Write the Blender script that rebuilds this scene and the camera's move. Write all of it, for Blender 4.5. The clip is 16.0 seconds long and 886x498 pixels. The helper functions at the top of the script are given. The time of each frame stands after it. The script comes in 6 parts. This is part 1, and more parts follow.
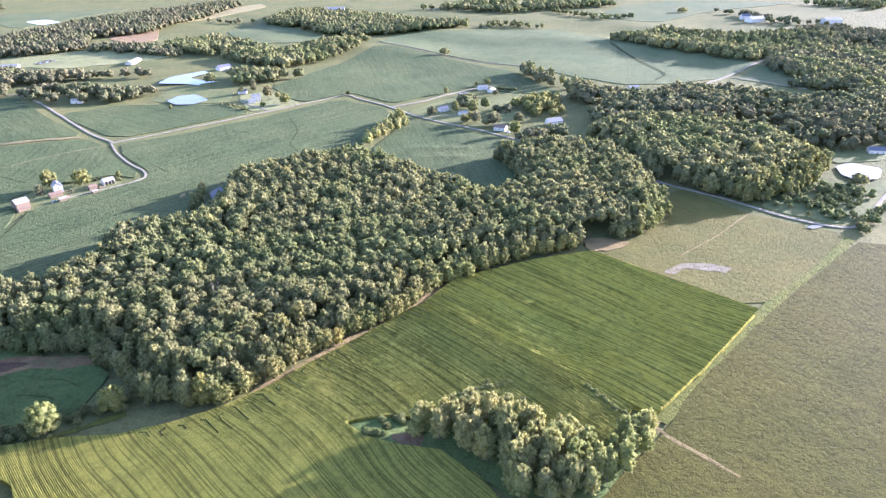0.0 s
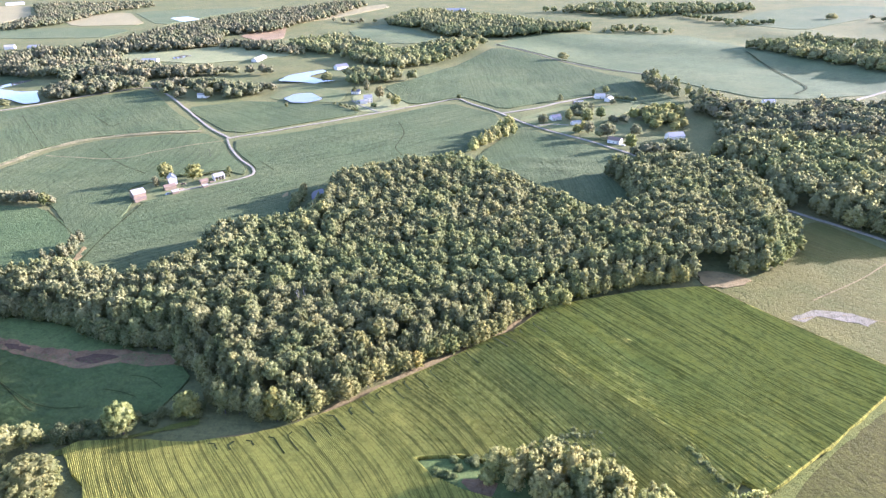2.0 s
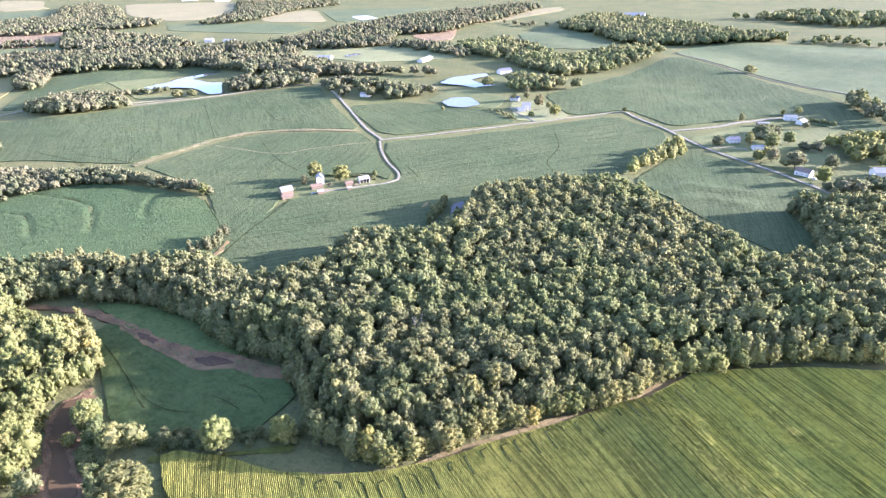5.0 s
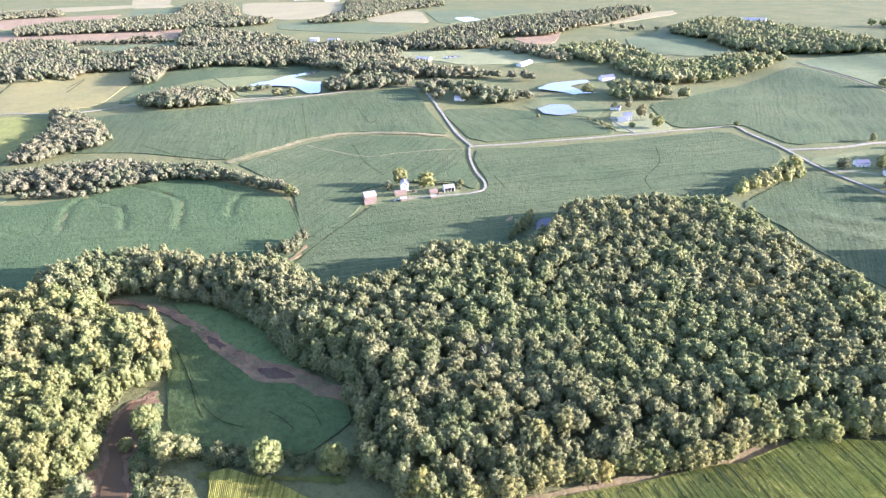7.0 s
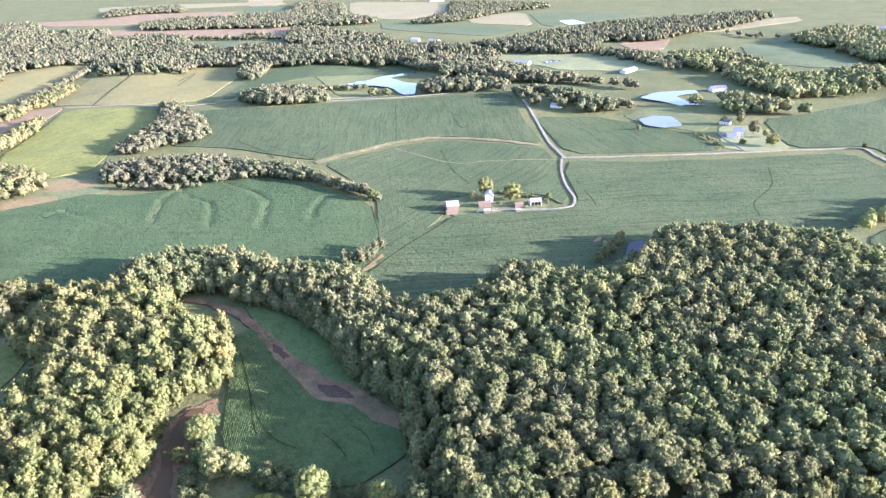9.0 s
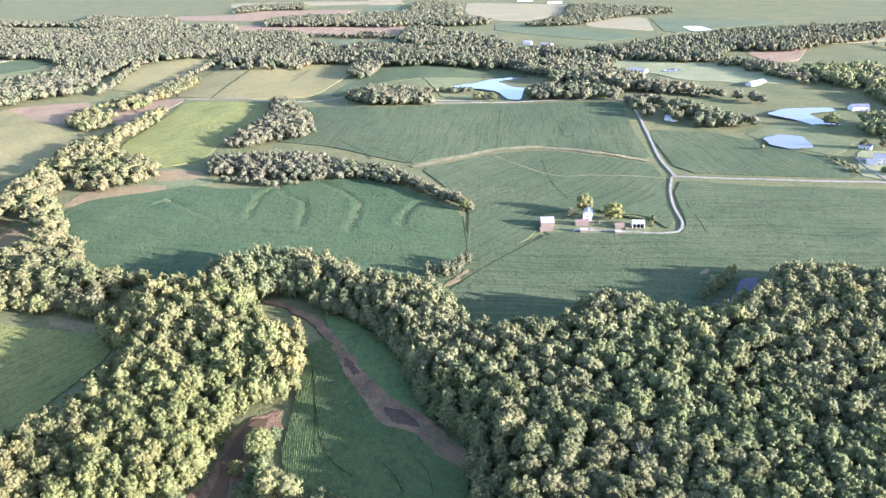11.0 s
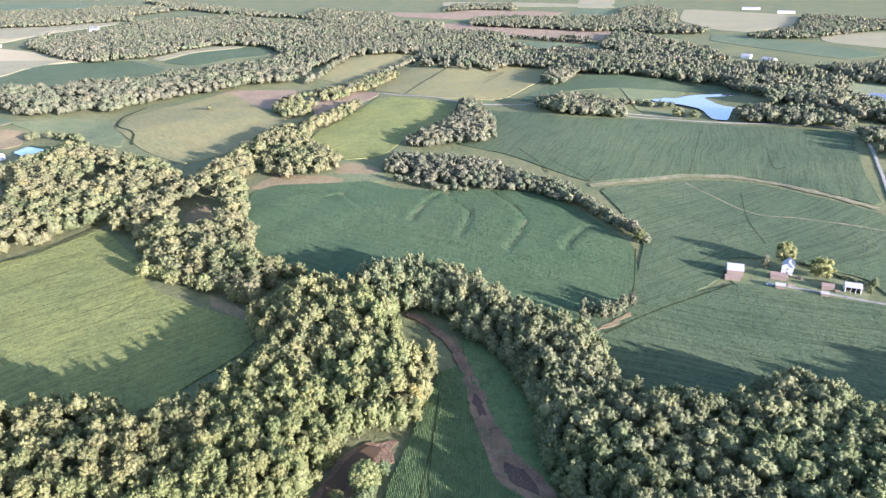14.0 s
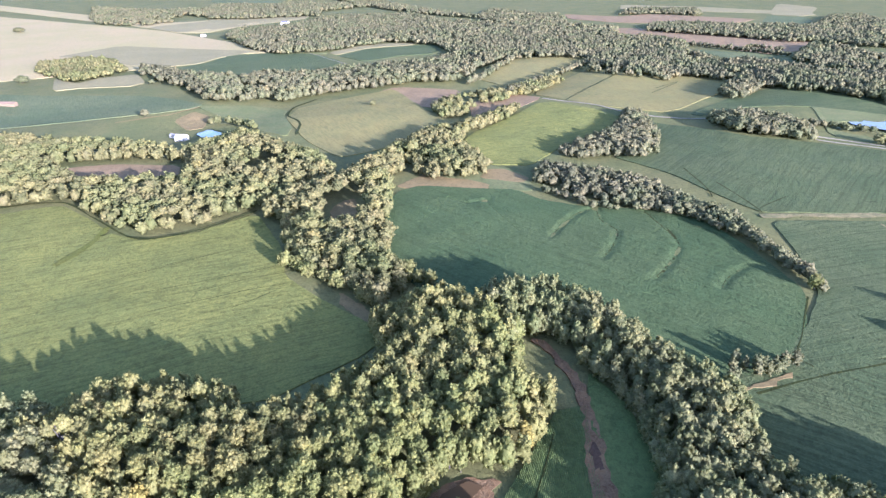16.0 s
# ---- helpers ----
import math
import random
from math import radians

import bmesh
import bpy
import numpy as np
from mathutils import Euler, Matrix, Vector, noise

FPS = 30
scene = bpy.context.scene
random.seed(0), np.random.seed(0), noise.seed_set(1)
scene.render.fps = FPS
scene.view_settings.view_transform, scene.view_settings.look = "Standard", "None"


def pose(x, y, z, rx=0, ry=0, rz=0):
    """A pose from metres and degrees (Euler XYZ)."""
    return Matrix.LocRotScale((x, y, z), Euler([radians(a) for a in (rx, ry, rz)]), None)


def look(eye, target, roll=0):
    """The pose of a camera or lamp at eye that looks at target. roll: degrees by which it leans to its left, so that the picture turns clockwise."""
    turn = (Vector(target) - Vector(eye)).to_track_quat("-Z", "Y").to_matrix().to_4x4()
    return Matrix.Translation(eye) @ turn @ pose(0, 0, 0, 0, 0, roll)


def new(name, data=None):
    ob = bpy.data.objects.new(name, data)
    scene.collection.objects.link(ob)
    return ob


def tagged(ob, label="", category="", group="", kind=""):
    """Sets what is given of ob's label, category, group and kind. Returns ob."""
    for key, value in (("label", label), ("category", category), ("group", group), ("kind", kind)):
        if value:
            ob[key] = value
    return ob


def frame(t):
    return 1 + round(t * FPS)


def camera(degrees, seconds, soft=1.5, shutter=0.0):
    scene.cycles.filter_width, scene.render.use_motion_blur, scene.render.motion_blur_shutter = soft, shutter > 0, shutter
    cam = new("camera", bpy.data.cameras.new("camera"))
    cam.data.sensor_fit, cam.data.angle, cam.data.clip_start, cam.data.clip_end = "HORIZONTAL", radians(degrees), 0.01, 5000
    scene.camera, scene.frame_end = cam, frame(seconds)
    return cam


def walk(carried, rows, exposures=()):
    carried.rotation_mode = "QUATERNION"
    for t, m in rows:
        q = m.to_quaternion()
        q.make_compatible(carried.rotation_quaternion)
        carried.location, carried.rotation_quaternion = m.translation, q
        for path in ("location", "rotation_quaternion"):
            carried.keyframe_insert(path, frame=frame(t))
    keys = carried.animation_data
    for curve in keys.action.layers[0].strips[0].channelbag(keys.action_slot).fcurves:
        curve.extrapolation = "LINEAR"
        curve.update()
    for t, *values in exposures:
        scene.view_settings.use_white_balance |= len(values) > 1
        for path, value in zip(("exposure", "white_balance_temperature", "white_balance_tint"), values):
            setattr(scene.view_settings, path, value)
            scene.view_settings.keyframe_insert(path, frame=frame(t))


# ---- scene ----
from mathutils import geometry

# ---- camera ----
cam = camera(68.2, 16.0, soft=1.4)
METRES, EYE, TILT, LEAN, TURN = 224.5, 211.2, 0.0, 0.0, 0.0
ROWS = [
    (0.0, 0.0, 0.0, 0.0, -0.42, -26.26, 0.85),
    (0.5, 0.0088, 0.032, -0.0007, 2.98, -26.18, 0.91),
    (1.0, 0.0168, 0.0644, -0.0012, 5.55, -26.12, 0.99),
    (1.5, 0.0225, 0.0961, -0.0018, 7.13, -26.07, 1.12),
    (2.0, 0.0276, 0.128, -0.0023, 9.78, -26.01, 1.19),
    (2.5, 0.0311, 0.1605, -0.0035, 12.73, -25.91, 1.22),
    (3.0, 0.0341, 0.1923, -0.0038, 15.31, -25.85, 1.32),
    (3.5, 0.0349, 0.2247, -0.0045, 16.98, -25.81, 1.41),
    (4.0, 0.0343, 0.2569, -0.0053, 19.09, -25.75, 1.48),
    (4.5, 0.0332, 0.2888, -0.0053, 21.75, -25.68, 1.55),
    (5.0, 0.0307, 0.3206, -0.0057, 24.37, -25.58, 1.6),
    (7.5, 0.0002, 0.4754, -0.0071, 35.19, -25.18, 1.78),
    (8.0, -0.0098, 0.5046, -0.0072, 37.29, -25.1, 1.74),
    (8.5, -0.0198, 0.5336, -0.0066, 39.6, -25.03, 1.72),
    (9.0, -0.0317, 0.5628, -0.007, 41.94, -24.95, 1.7),
    (11.5, -0.1026, 0.6973, -0.0047, 54.02, -24.58, 1.3),
    (12.0, -0.1197, 0.7223, -0.0045, 56.29, -24.52, 1.16),
    (12.5, -0.1371, 0.747, -0.0045, 58.82, -24.44, 1.05),
    (13.0, -0.1565, 0.7707, -0.004, 61.6, -24.39, 0.95),
    (13.5, -0.1766, 0.7936, -0.0041, 65.32, -24.32, 0.84),
    (14.0, -0.1973, 0.815, -0.0042, 69.05, -24.24, 0.77),
    (14.5, -0.22, 0.8354, -0.0037, 72.67, -24.19, 0.68),
    (15.0, -0.2431, 0.8543, -0.0039, 76.28, -24.12, 0.57),
    (15.5, -0.2681, 0.872, -0.0037, 79.89, -24.1, 0.49),
    (16.0, -0.2933, 0.8888, -0.004, 83.52, -24.05, 0.44),
]
walk(cam, [(t, pose(0, 0, EYE, TILT, LEAN, TURN) @ pose(METRES * x, METRES * y, METRES * z, 90 + pitch, roll, yaw)) for t, x, y, z, yaw, pitch, roll in ROWS],
     exposures=[(0.0, 2.88, 5020, 39), (5.0, 3.02, 5020, 39), (9.0, 2.93, 4920, 37), (12.5, 2.68, 4830, 35), (16.0, 2.42, 4780, 35)])

# ---- light: low sun in front to the right at the start, clear hazy sky ----
SUN_AZ, SUN_EL = 60.0, 12.0  # clockwise from +y; above the horizon
world = bpy.data.worlds.new("sky")
scene.world = world
world.use_nodes = True
wn = world.node_tree.nodes
sky = wn.new("ShaderNodeTexSky")
sky.sky_type = "NISHITA"
sky.sun_disc = False
sky.sun_elevation, sky.sun_rotation = radians(SUN_EL), radians(SUN_AZ)
sky.air_density, sky.dust_density, sky.ozone_density = 1.0, 1.2, 1.0
wn["Background"].inputs["Strength"].default_value = 0.126
world.node_tree.links.new(sky.outputs["Color"], wn["Background"].inputs["Color"])
sun = new("sun", bpy.data.lights.new("sun", "SUN"))
sun.data.energy, sun.data.angle, sun.data.color = 5.0, radians(0.6), (1.0, 0.91, 0.78)
sun.matrix_world = look((0, 0, 0), (-math.sin(radians(SUN_AZ)) * math.cos(radians(SUN_EL)), -math.cos(radians(SUN_AZ)) * math.cos(radians(SUN_EL)), -math.sin(radians(SUN_EL))))

# ---- materials ----
def nodes_of(name):
    m = bpy.data.materials.new(name)
    m.use_nodes = True
    m.node_tree.nodes.clear()
    n, l = m.node_tree.nodes, m.node_tree.links
    out = n.new("ShaderNodeOutputMaterial")
    return m, n, l, out


def noise_node(n, l, vec, scale, detail=3.0, rough=0.55):
    t = n.new("ShaderNodeTexNoise")
    t.inputs["Scale"].default_value, t.inputs["Detail"].default_value, t.inputs["Roughness"].default_value = scale, detail, rough
    l.new(vec, t.inputs["Vector"])
    return t.outputs["Fac"]


def mixed(n, l, fac, a, b, kind="MIX"):
    m = n.new("ShaderNodeMix")
    m.data_type, m.blend_type = "RGBA", kind
    for key, v in ((0, fac), (6, a), (7, b)):
        if isinstance(v, (int, float)):
            m.inputs[key].default_value = v
        elif isinstance(v, tuple):
            m.inputs[key].default_value = (*v, 1.0)
        else:
            l.new(v, m.inputs[key])
    return m.outputs[2]


def ramp(n, l, fac, lo, hi):
    m = n.new("ShaderNodeMapRange")
    m.interpolation_type = "SMOOTHSTEP"
    m.inputs["From Min"].default_value, m.inputs["From Max"].default_value = lo, hi
    l.new(fac, m.inputs["Value"])
    return m.outputs["Result"]


def crop(name, main, other, fine, grain=0.5, patch=0.013, bump=0.5, rough=0.9, streak=0.0, angle=0.0, thin=0.85, glow=0.0, run=10.0):
    """A vegetated or bare ground surface: broad patches, stains, leafy grain, and darker streaks along the drilling
    where asked.
    """
    m, n, l, out = nodes_of(name)
    pos = n.new("ShaderNodeNewGeometry").outputs["Position"]
    col = mixed(n, l, ramp(n, l, noise_node(n, l, pos, patch, 5.0, 0.6), 0.35, 0.65), main, other)
    mid = ramp(n, l, noise_node(n, l, pos, 0.069, 5.0, 0.7), 0.45, 0.75)
    col = mixed(n, l, mixed_value(n, l, mid, 0.5), col, fine)
    leaf = noise_node(n, l, pos, 0.69, 5.0, 0.75)
    col = mixed(n, l, ramp(n, l, leaf, 0.38, 0.62), mixed(n, l, grain, col, fine), col)
    clump = ramp(n, l, noise_node(n, l, pos, 0.24, 4.0, 0.7), 0.48, 0.66)
    col = mixed(n, l, mixed_value(n, l, clump, 0.42), col, tuple(0.72 * v for v in fine))
    if streak:
        warp = n.new("ShaderNodeTexNoise")
        warp.inputs["Scale"].default_value, warp.inputs["Detail"].default_value = 0.009, 1.0
        l.new(pos, warp.inputs["Vector"])
        shift = n.new("ShaderNodeVectorMath")
        shift.operation = "MULTIPLY_ADD"
        shift.inputs[1].default_value = (22, 22, 0)
        l.new(warp.outputs["Color"], shift.inputs[0])
        l.new(pos, shift.inputs[2])
        turn = n.new("ShaderNodeMapping")
        turn.vector_type = "TEXTURE"
        turn.inputs["Rotation"].default_value = (0, 0, radians(angle))
        turn.inputs["Scale"].default_value = (run, 0.9 * thin, 1.0)
        l.new(shift.outputs["Vector"], turn.inputs["Vector"])
        line = ramp(n, l, noise_node(n, l, turn.outputs["Vector"], 0.44, 5.0, 0.75), 0.48, 0.57)
        patches = ramp(n, l, noise_node(n, l, pos, 0.019, 3.0), 0.0, 0.5)
        both = n.new("ShaderNodeMath")
        both.operation = "MULTIPLY"
        l.new(line, both.inputs[0])
        l.new(patches, both.inputs[1])
        col = mixed(n, l, mixed_value(n, l, both.outputs[0], streak), col, tuple(0.45 * v for v in fine))
    b = n.new("ShaderNodeBump")
    b.inputs["Strength"].default_value, b.inputs["Distance"].default_value = bump, 1.3
    both_up = n.new("ShaderNodeMath")
    both_up.operation = "SUBTRACT"
    l.new(leaf, both_up.inputs[0])
    l.new(mixed_value(n, l, clump, 0.35), both_up.inputs[1])
    l.new(both_up.outputs[0], b.inputs["Height"])
    p = n.new("ShaderNodeBsdfPrincipled")
    p.inputs["Roughness"].default_value = rough
    p.inputs["Specular IOR Level"].default_value = 0.04
    l.new(col, p.inputs["Base Color"])
    l.new(b.outputs["Normal"], p.inputs["Normal"])
    last = p.outputs["BSDF"]
    if glow:
        t = n.new("ShaderNodeBsdfTranslucent")
        l.new(col, t.inputs["Color"])
        mix = n.new("ShaderNodeMixShader")
        mix.inputs[0].default_value = glow
        l.new(last, mix.inputs[1])
        l.new(t.outputs[0], mix.inputs[2])
        last = mix.outputs[0]
    l.new(last, out.inputs["Surface"])
    return m


def mixed_value(n, l, fac, k):
    m = n.new("ShaderNodeMath")
    m.operation = "MULTIPLY"
    l.new(fac, m.inputs[0])
    m.inputs[1].default_value = k
    return m.outputs[0]


def leaf_material(name, a, b, c, joined):
    """Leaves: a tree's own tint between a and b, a few turned to c, grain from leaf to leaf, and light through the leaves."""
    m, n, l, out = nodes_of(name)
    geo = n.new("ShaderNodeNewGeometry")
    if joined:
        at = n.new("ShaderNodeAttribute")
        at.attribute_name = "tint"
        tint = at.outputs["Fac"]
    else:
        tint = n.new("ShaderNodeObjectInfo").outputs["Random"]
    col = mixed(n, l, ramp(n, l, tint, 0.0, 0.85), a, b)
    col = mixed(n, l, ramp(n, l, tint, 0.93, 0.97), col, c)
    again = n.new("ShaderNodeMath")
    again.operation = "MULTIPLY"
    again.inputs[1].default_value = 13.7
    l.new(tint, again.inputs[0])
    part_of = n.new("ShaderNodeMath")
    part_of.operation = "FRACT"
    l.new(again.outputs[0], part_of.inputs[0])
    col = mixed(n, l, mixed_value(n, l, ramp(n, l, part_of.outputs[0], 0.5, 1.0), 0.6), col, (a[0] * 1.15, a[1] * 1.0, a[2] * 1.1))
    col = mixed(n, l, 1.0, col, mixed(n, l, part_of.outputs[0], (0.78, 0.8, 0.8), (1.18, 1.16, 1.1)), "MULTIPLY")
    stand = ramp(n, l, noise_node(n, l, geo.outputs["Position"], 0.016, 2.0), 0.45, 0.6)
    fresh = (a[0] * 1.15, a[1] * 1.38, a[2] * 1.0)
    col = mixed(n, l, mixed_value(n, l, stand, 0.38), col, fresh)
    turned = n.new("ShaderNodeMath")
    turned.operation = "FRACT"
    l.new(mixed_value(n, l, tint, 47.3), turned.inputs[0])
    col = mixed(n, l, mixed_value(n, l, ramp(n, l, turned.outputs[0], 0.75, 0.9), 0.4), col, (a[0] * 1.65, a[1] * 1.4, a[2] * 1.2))
    isl = geo.outputs["Random Per Island"]
    col = mixed(n, l, mixed_value(n, l, isl, 0.32), col, mixed(n, l, 0.5, col, c))
    col = mixed(n, l, ramp(n, l, noise_node(n, l, geo.outputs["Position"], 0.22, 3.0), 0.3, 0.8), mixed(n, l, 1.0, col, (0.62, 0.66, 0.6), "MULTIPLY"), col)
    grain = noise_node(n, l, geo.outputs["Position"], 1.5, 4.0, 0.7)
    col = mixed(n, l, ramp(n, l, grain, 0.38, 0.6), mixed(n, l, 1.0, col, (0.8, 0.81, 0.8), "MULTIPLY"), mixed(n, l, 1.0, col, (1.15, 1.14, 1.13), "MULTIPLY"))
    bump = n.new("ShaderNodeBump")
    bump.inputs["Strength"].default_value, bump.inputs["Distance"].default_value = 0.7, 1.1
    l.new(grain, bump.inputs["Height"])
    d = n.new("ShaderNodeBsdfDiffuse")
    t = n.new("ShaderNodeBsdfTranslucent")
    l.new(bump.outputs["Normal"], d.inputs["Normal"])
    l.new(col, d.inputs["Color"])
    l.new(mixed(n, l, 0.12, col, (0.4, 0.45, 0.08), "MIX"), t.inputs["Color"])
    s1 = n.new("ShaderNodeMixShader")
    s1.inputs[0].default_value = 0.48
    l.new(d.outputs[0], s1.inputs[1])
    l.new(t.outputs[0], s1.inputs[2])
    l.new(s1.outputs[0], out.inputs["Surface"])
    return m


def plain(name, color, rough=0.7, metal=0.0, dirt=(0.2, 0.17, 0.13), amount=0.35, scale=0.8, bump=0.1):
    m, n, l, out = nodes_of(name)
    pos = n.new("ShaderNodeTexCoord").outputs["Object"]
    col = mixed(n, l, mixed_value(n, l, ramp(n, l, noise_node(n, l, pos, scale, 5.0, 0.65), 0.45, 0.8), amount), color, dirt)
    fine = noise_node(n, l, pos, scale * 9, 3.0)
    col = mixed(n, l, mixed_value(n, l, fine, amount * 0.4), col, dirt)
    b = n.new("ShaderNodeBump")
    b.inputs["Strength"].default_value, b.inputs["Distance"].default_value = bump, 0.05
    l.new(fine, b.inputs["Height"])
    p = n.new("ShaderNodeBsdfPrincipled")
    p.inputs["Roughness"].default_value, p.inputs["Metallic"].default_value = rough, metal
    l.new(col, p.inputs["Base Color"])
    l.new(b.outputs["Normal"], p.inputs["Normal"])
    l.new(p.outputs["BSDF"], out.inputs["Surface"])
    return m


def water_material(name, color, rough=0.06, gloss=0.5):
    m, n, l, out = nodes_of(name)
    pos = n.new("ShaderNodeNewGeometry").outputs["Position"]
    b = n.new("ShaderNodeBump")
    b.inputs["Strength"].default_value, b.inputs["Distance"].default_value = 0.06, 0.1
    l.new(noise_node(n, l, pos, 0.9, 3.0), b.inputs["Height"])
    p = n.new("ShaderNodeBsdfPrincipled")
    p.inputs["Base Color"].default_value = (*color, 1)
    p.inputs["Roughness"].default_value, p.inputs["IOR"].default_value, p.inputs["Specular IOR Level"].default_value = rough, 1.33, gloss
    l.new(b.outputs["Normal"], p.inputs["Normal"])
    l.new(p.outputs["BSDF"], out.inputs["Surface"])
    return m


STREAK = math.degrees(math.atan2(*np.subtract((39.2, 173.1), (2.9, 207.8))[::-1]))
GRASS = crop("grass", (0.1124, 0.118, 0.0399), (0.1552, 0.14, 0.0483), (0.07169, 0.076, 0.02835), 0.4)
CORN_DRY = crop("corn_dry", (0.34, 0.3, 0.054), (0.29, 0.28, 0.05), (0.175, 0.172, 0.036), 0.4, 0.012, 0.5, streak=0.75, angle=STREAK - 4, thin=0.6, glow=0.35, run=60.0)
CORN = crop("corn", (0.375, 0.348, 0.058), (0.45, 0.39, 0.066), (0.22, 0.22, 0.042), 0.4, 0.012, 0.5, streak=0.8, angle=STREAK, thin=0.6, glow=0.35, run=60.0)
SOY_RIPE = crop("soy_ripe", (0.085, 0.075, 0.0145), (0.072, 0.069, 0.013), (0.044, 0.042, 0.0095), 0.6, 0.02, 0.55, streak=0.3, angle=130)
STUBBLE = crop("stubble", (0.1, 0.091, 0.021), (0.08, 0.083, 0.019), (0.135, 0.115, 0.034), 0.5, 0.03, 0.7, streak=0.4, angle=STREAK, run=26.0, thin=0.8)
def soy_field(name, turn):
    return crop(name, (0.07918, 0.1, 0.0378), (0.1006, 0.114, 0.0441), (0.05029, 0.064, 0.02415), 0.6, 0.012, 0.9, streak=0.36, angle=turn, thin=1.2, run=40.0)


SOY = soy_field("soy", math.degrees(math.atan2(-72.7, 13.8)))
SOY_UP = soy_field("soy_up", math.degrees(math.atan2(-84.2, 87.5)))
SOY_ACROSS = soy_field("soy_across", math.degrees(math.atan2(-45.6, 64.6)))
SOY_ROAD = soy_field("soy_road", math.degrees(math.atan2(85.1, 83.5)))
SOY_BLUE = crop("soy_blue", (0.069, 0.1, 0.035), (0.086, 0.11, 0.039), (0.043, 0.061, 0.022), 0.65, 0.012, 1.0, streak=0.18, angle=math.degrees(math.atan2(35.2, 49.0)), thin=1.2, run=40.0)
SOY_PALE = crop("soy_pale", (0.1006, 0.119, 0.0483), (0.1305, 0.138, 0.0567), (0.07276, 0.088, 0.03675), 0.4, 0.008, 0.5, streak=0.3, angle=20)
SOY_YELLOW = crop("soy_yellow", (0.2, 0.19, 0.044), (0.165, 0.166, 0.041), (0.086, 0.094, 0.026), 0.5, 0.02, 0.8, streak=0.3, angle=math.degrees(math.atan2(57.9, -21.2)), run=14.0, thin=1.2)
FURROW = crop("furrow", (0.082, 0.104, 0.034), (0.095, 0.112, 0.037), (0.062, 0.078, 0.027), 0.5, 0.06, 0.6)
SOY_GOLD = crop("soy_gold", (0.2193, 0.18, 0.05775), (0.184, 0.165, 0.0546), (0.1391, 0.124, 0.0441), 0.45, 0.02, 0.5, streak=0.3, angle=20)
SOY_DARK = crop("soy_dark", (0.098, 0.13, 0.036), (0.118, 0.142, 0.04), (0.058, 0.077, 0.024), 0.5, 0.03, 0.7)
SOIL_PINK = crop("soil_pink", (0.245, 0.168, 0.0819), (0.2, 0.142, 0.0693), (0.1658, 0.115, 0.0546), 0.4, 0.03, 0.5)
SOIL_TAN = crop("soil_tan", (0.2193, 0.158, 0.0651), (0.1766, 0.134, 0.0546), (0.1338, 0.104, 0.042), 0.45, 0.04, 0.5)
MUD = crop("mud", (0.1766, 0.105, 0.0441), (0.0856, 0.05, 0.02415), (0.2354, 0.165, 0.084), 0.4, 0.06, 0.8)
MUD_WET = crop("mud_wet", (0.075, 0.046, 0.026), (0.05, 0.032, 0.02), (0.12, 0.08, 0.045), 0.4, 0.06, 0.6)
SOIL_PALE = crop("soil_pale", (0.21, 0.178, 0.115), (0.17, 0.145, 0.09), (0.11, 0.098, 0.05), 0.4, 0.06, 0.5)
STUBBLE_PALE = crop("stubble_pale", (0.25, 0.208, 0.092), (0.215, 0.185, 0.082), (0.165, 0.144, 0.064), 0.4, 0.01, 0.4)
STUBBLE_CREAM = crop("stubble_cream", (0.35, 0.265, 0.125), (0.31, 0.255, 0.105), (0.25, 0.21, 0.085), 0.4, 0.006, 0.4)
PASTURE = crop("pasture", (0.1231, 0.135, 0.04725), (0.1552, 0.15, 0.0567), (0.0856, 0.096, 0.0357), 0.4, 0.04, 0.4)
LAWN_DRY = crop("lawn_dry", (0.2258, 0.215, 0.08925), (0.183, 0.188, 0.07319), (0.1445, 0.145, 0.0589), 0.4, 0.05, 0.4)
GRASS_DRY = crop("grass_dry", (0.2268, 0.184, 0.08201), (0.1455, 0.137, 0.05859), (0.1091, 0.098, 0.04295), 0.5, 0.08, 0.7)
GRASS_LUSH = crop("grass_lush", (0.105, 0.113, 0.022), (0.13, 0.126, 0.026), (0.066, 0.074, 0.017), 0.5, 0.06, 0.8)
# Dark green for weedy furrows, and the painted shade of row gaps and troughs.
WEED_SHADE_LINE = crop("weed_shade_line", (0.034, 0.042, 0.011), (0.046, 0.05, 0.013), (0.022, 0.027, 0.008), 0.5, 0.1, 0.8)
GRAVEL = crop("gravel", (0.25, 0.22, 0.145), (0.215, 0.19, 0.125), (0.165, 0.148, 0.095), 0.4, 0.12, 0.4)
WATER = water_material("pond_water", (0.1, 0.085, 0.07))
MUDDY_WATER = water_material("muddy_water", (0.08, 0.052, 0.024), 0.5, 0.04)
SHADED_WATER = water_material("shaded_water", (0.05, 0.044, 0.042), 0.3, 0.1)

SPECIES = {
    "OAK": ((0.17, 0.178, 0.08), (0.35, 0.322, 0.146), (0.405, 0.35, 0.125)),
    "HAZEL": ((0.158, 0.157, 0.088), (0.262, 0.236, 0.128), (0.298, 0.246, 0.12)),
    "ALDER": ((0.185, 0.18, 0.08), (0.31, 0.272, 0.114), (0.355, 0.29, 0.102)),
    "SYCAMORE": ((0.2, 0.2, 0.08), (0.345, 0.314, 0.112), (0.42, 0.325, 0.088)),
    "WILLOW": ((0.3, 0.288, 0.108), (0.39, 0.358, 0.138), (0.405, 0.35, 0.13)),
    "SHRUB": ((0.18, 0.195, 0.085), (0.25, 0.247, 0.105), (0.295, 0.27, 0.11)),
}
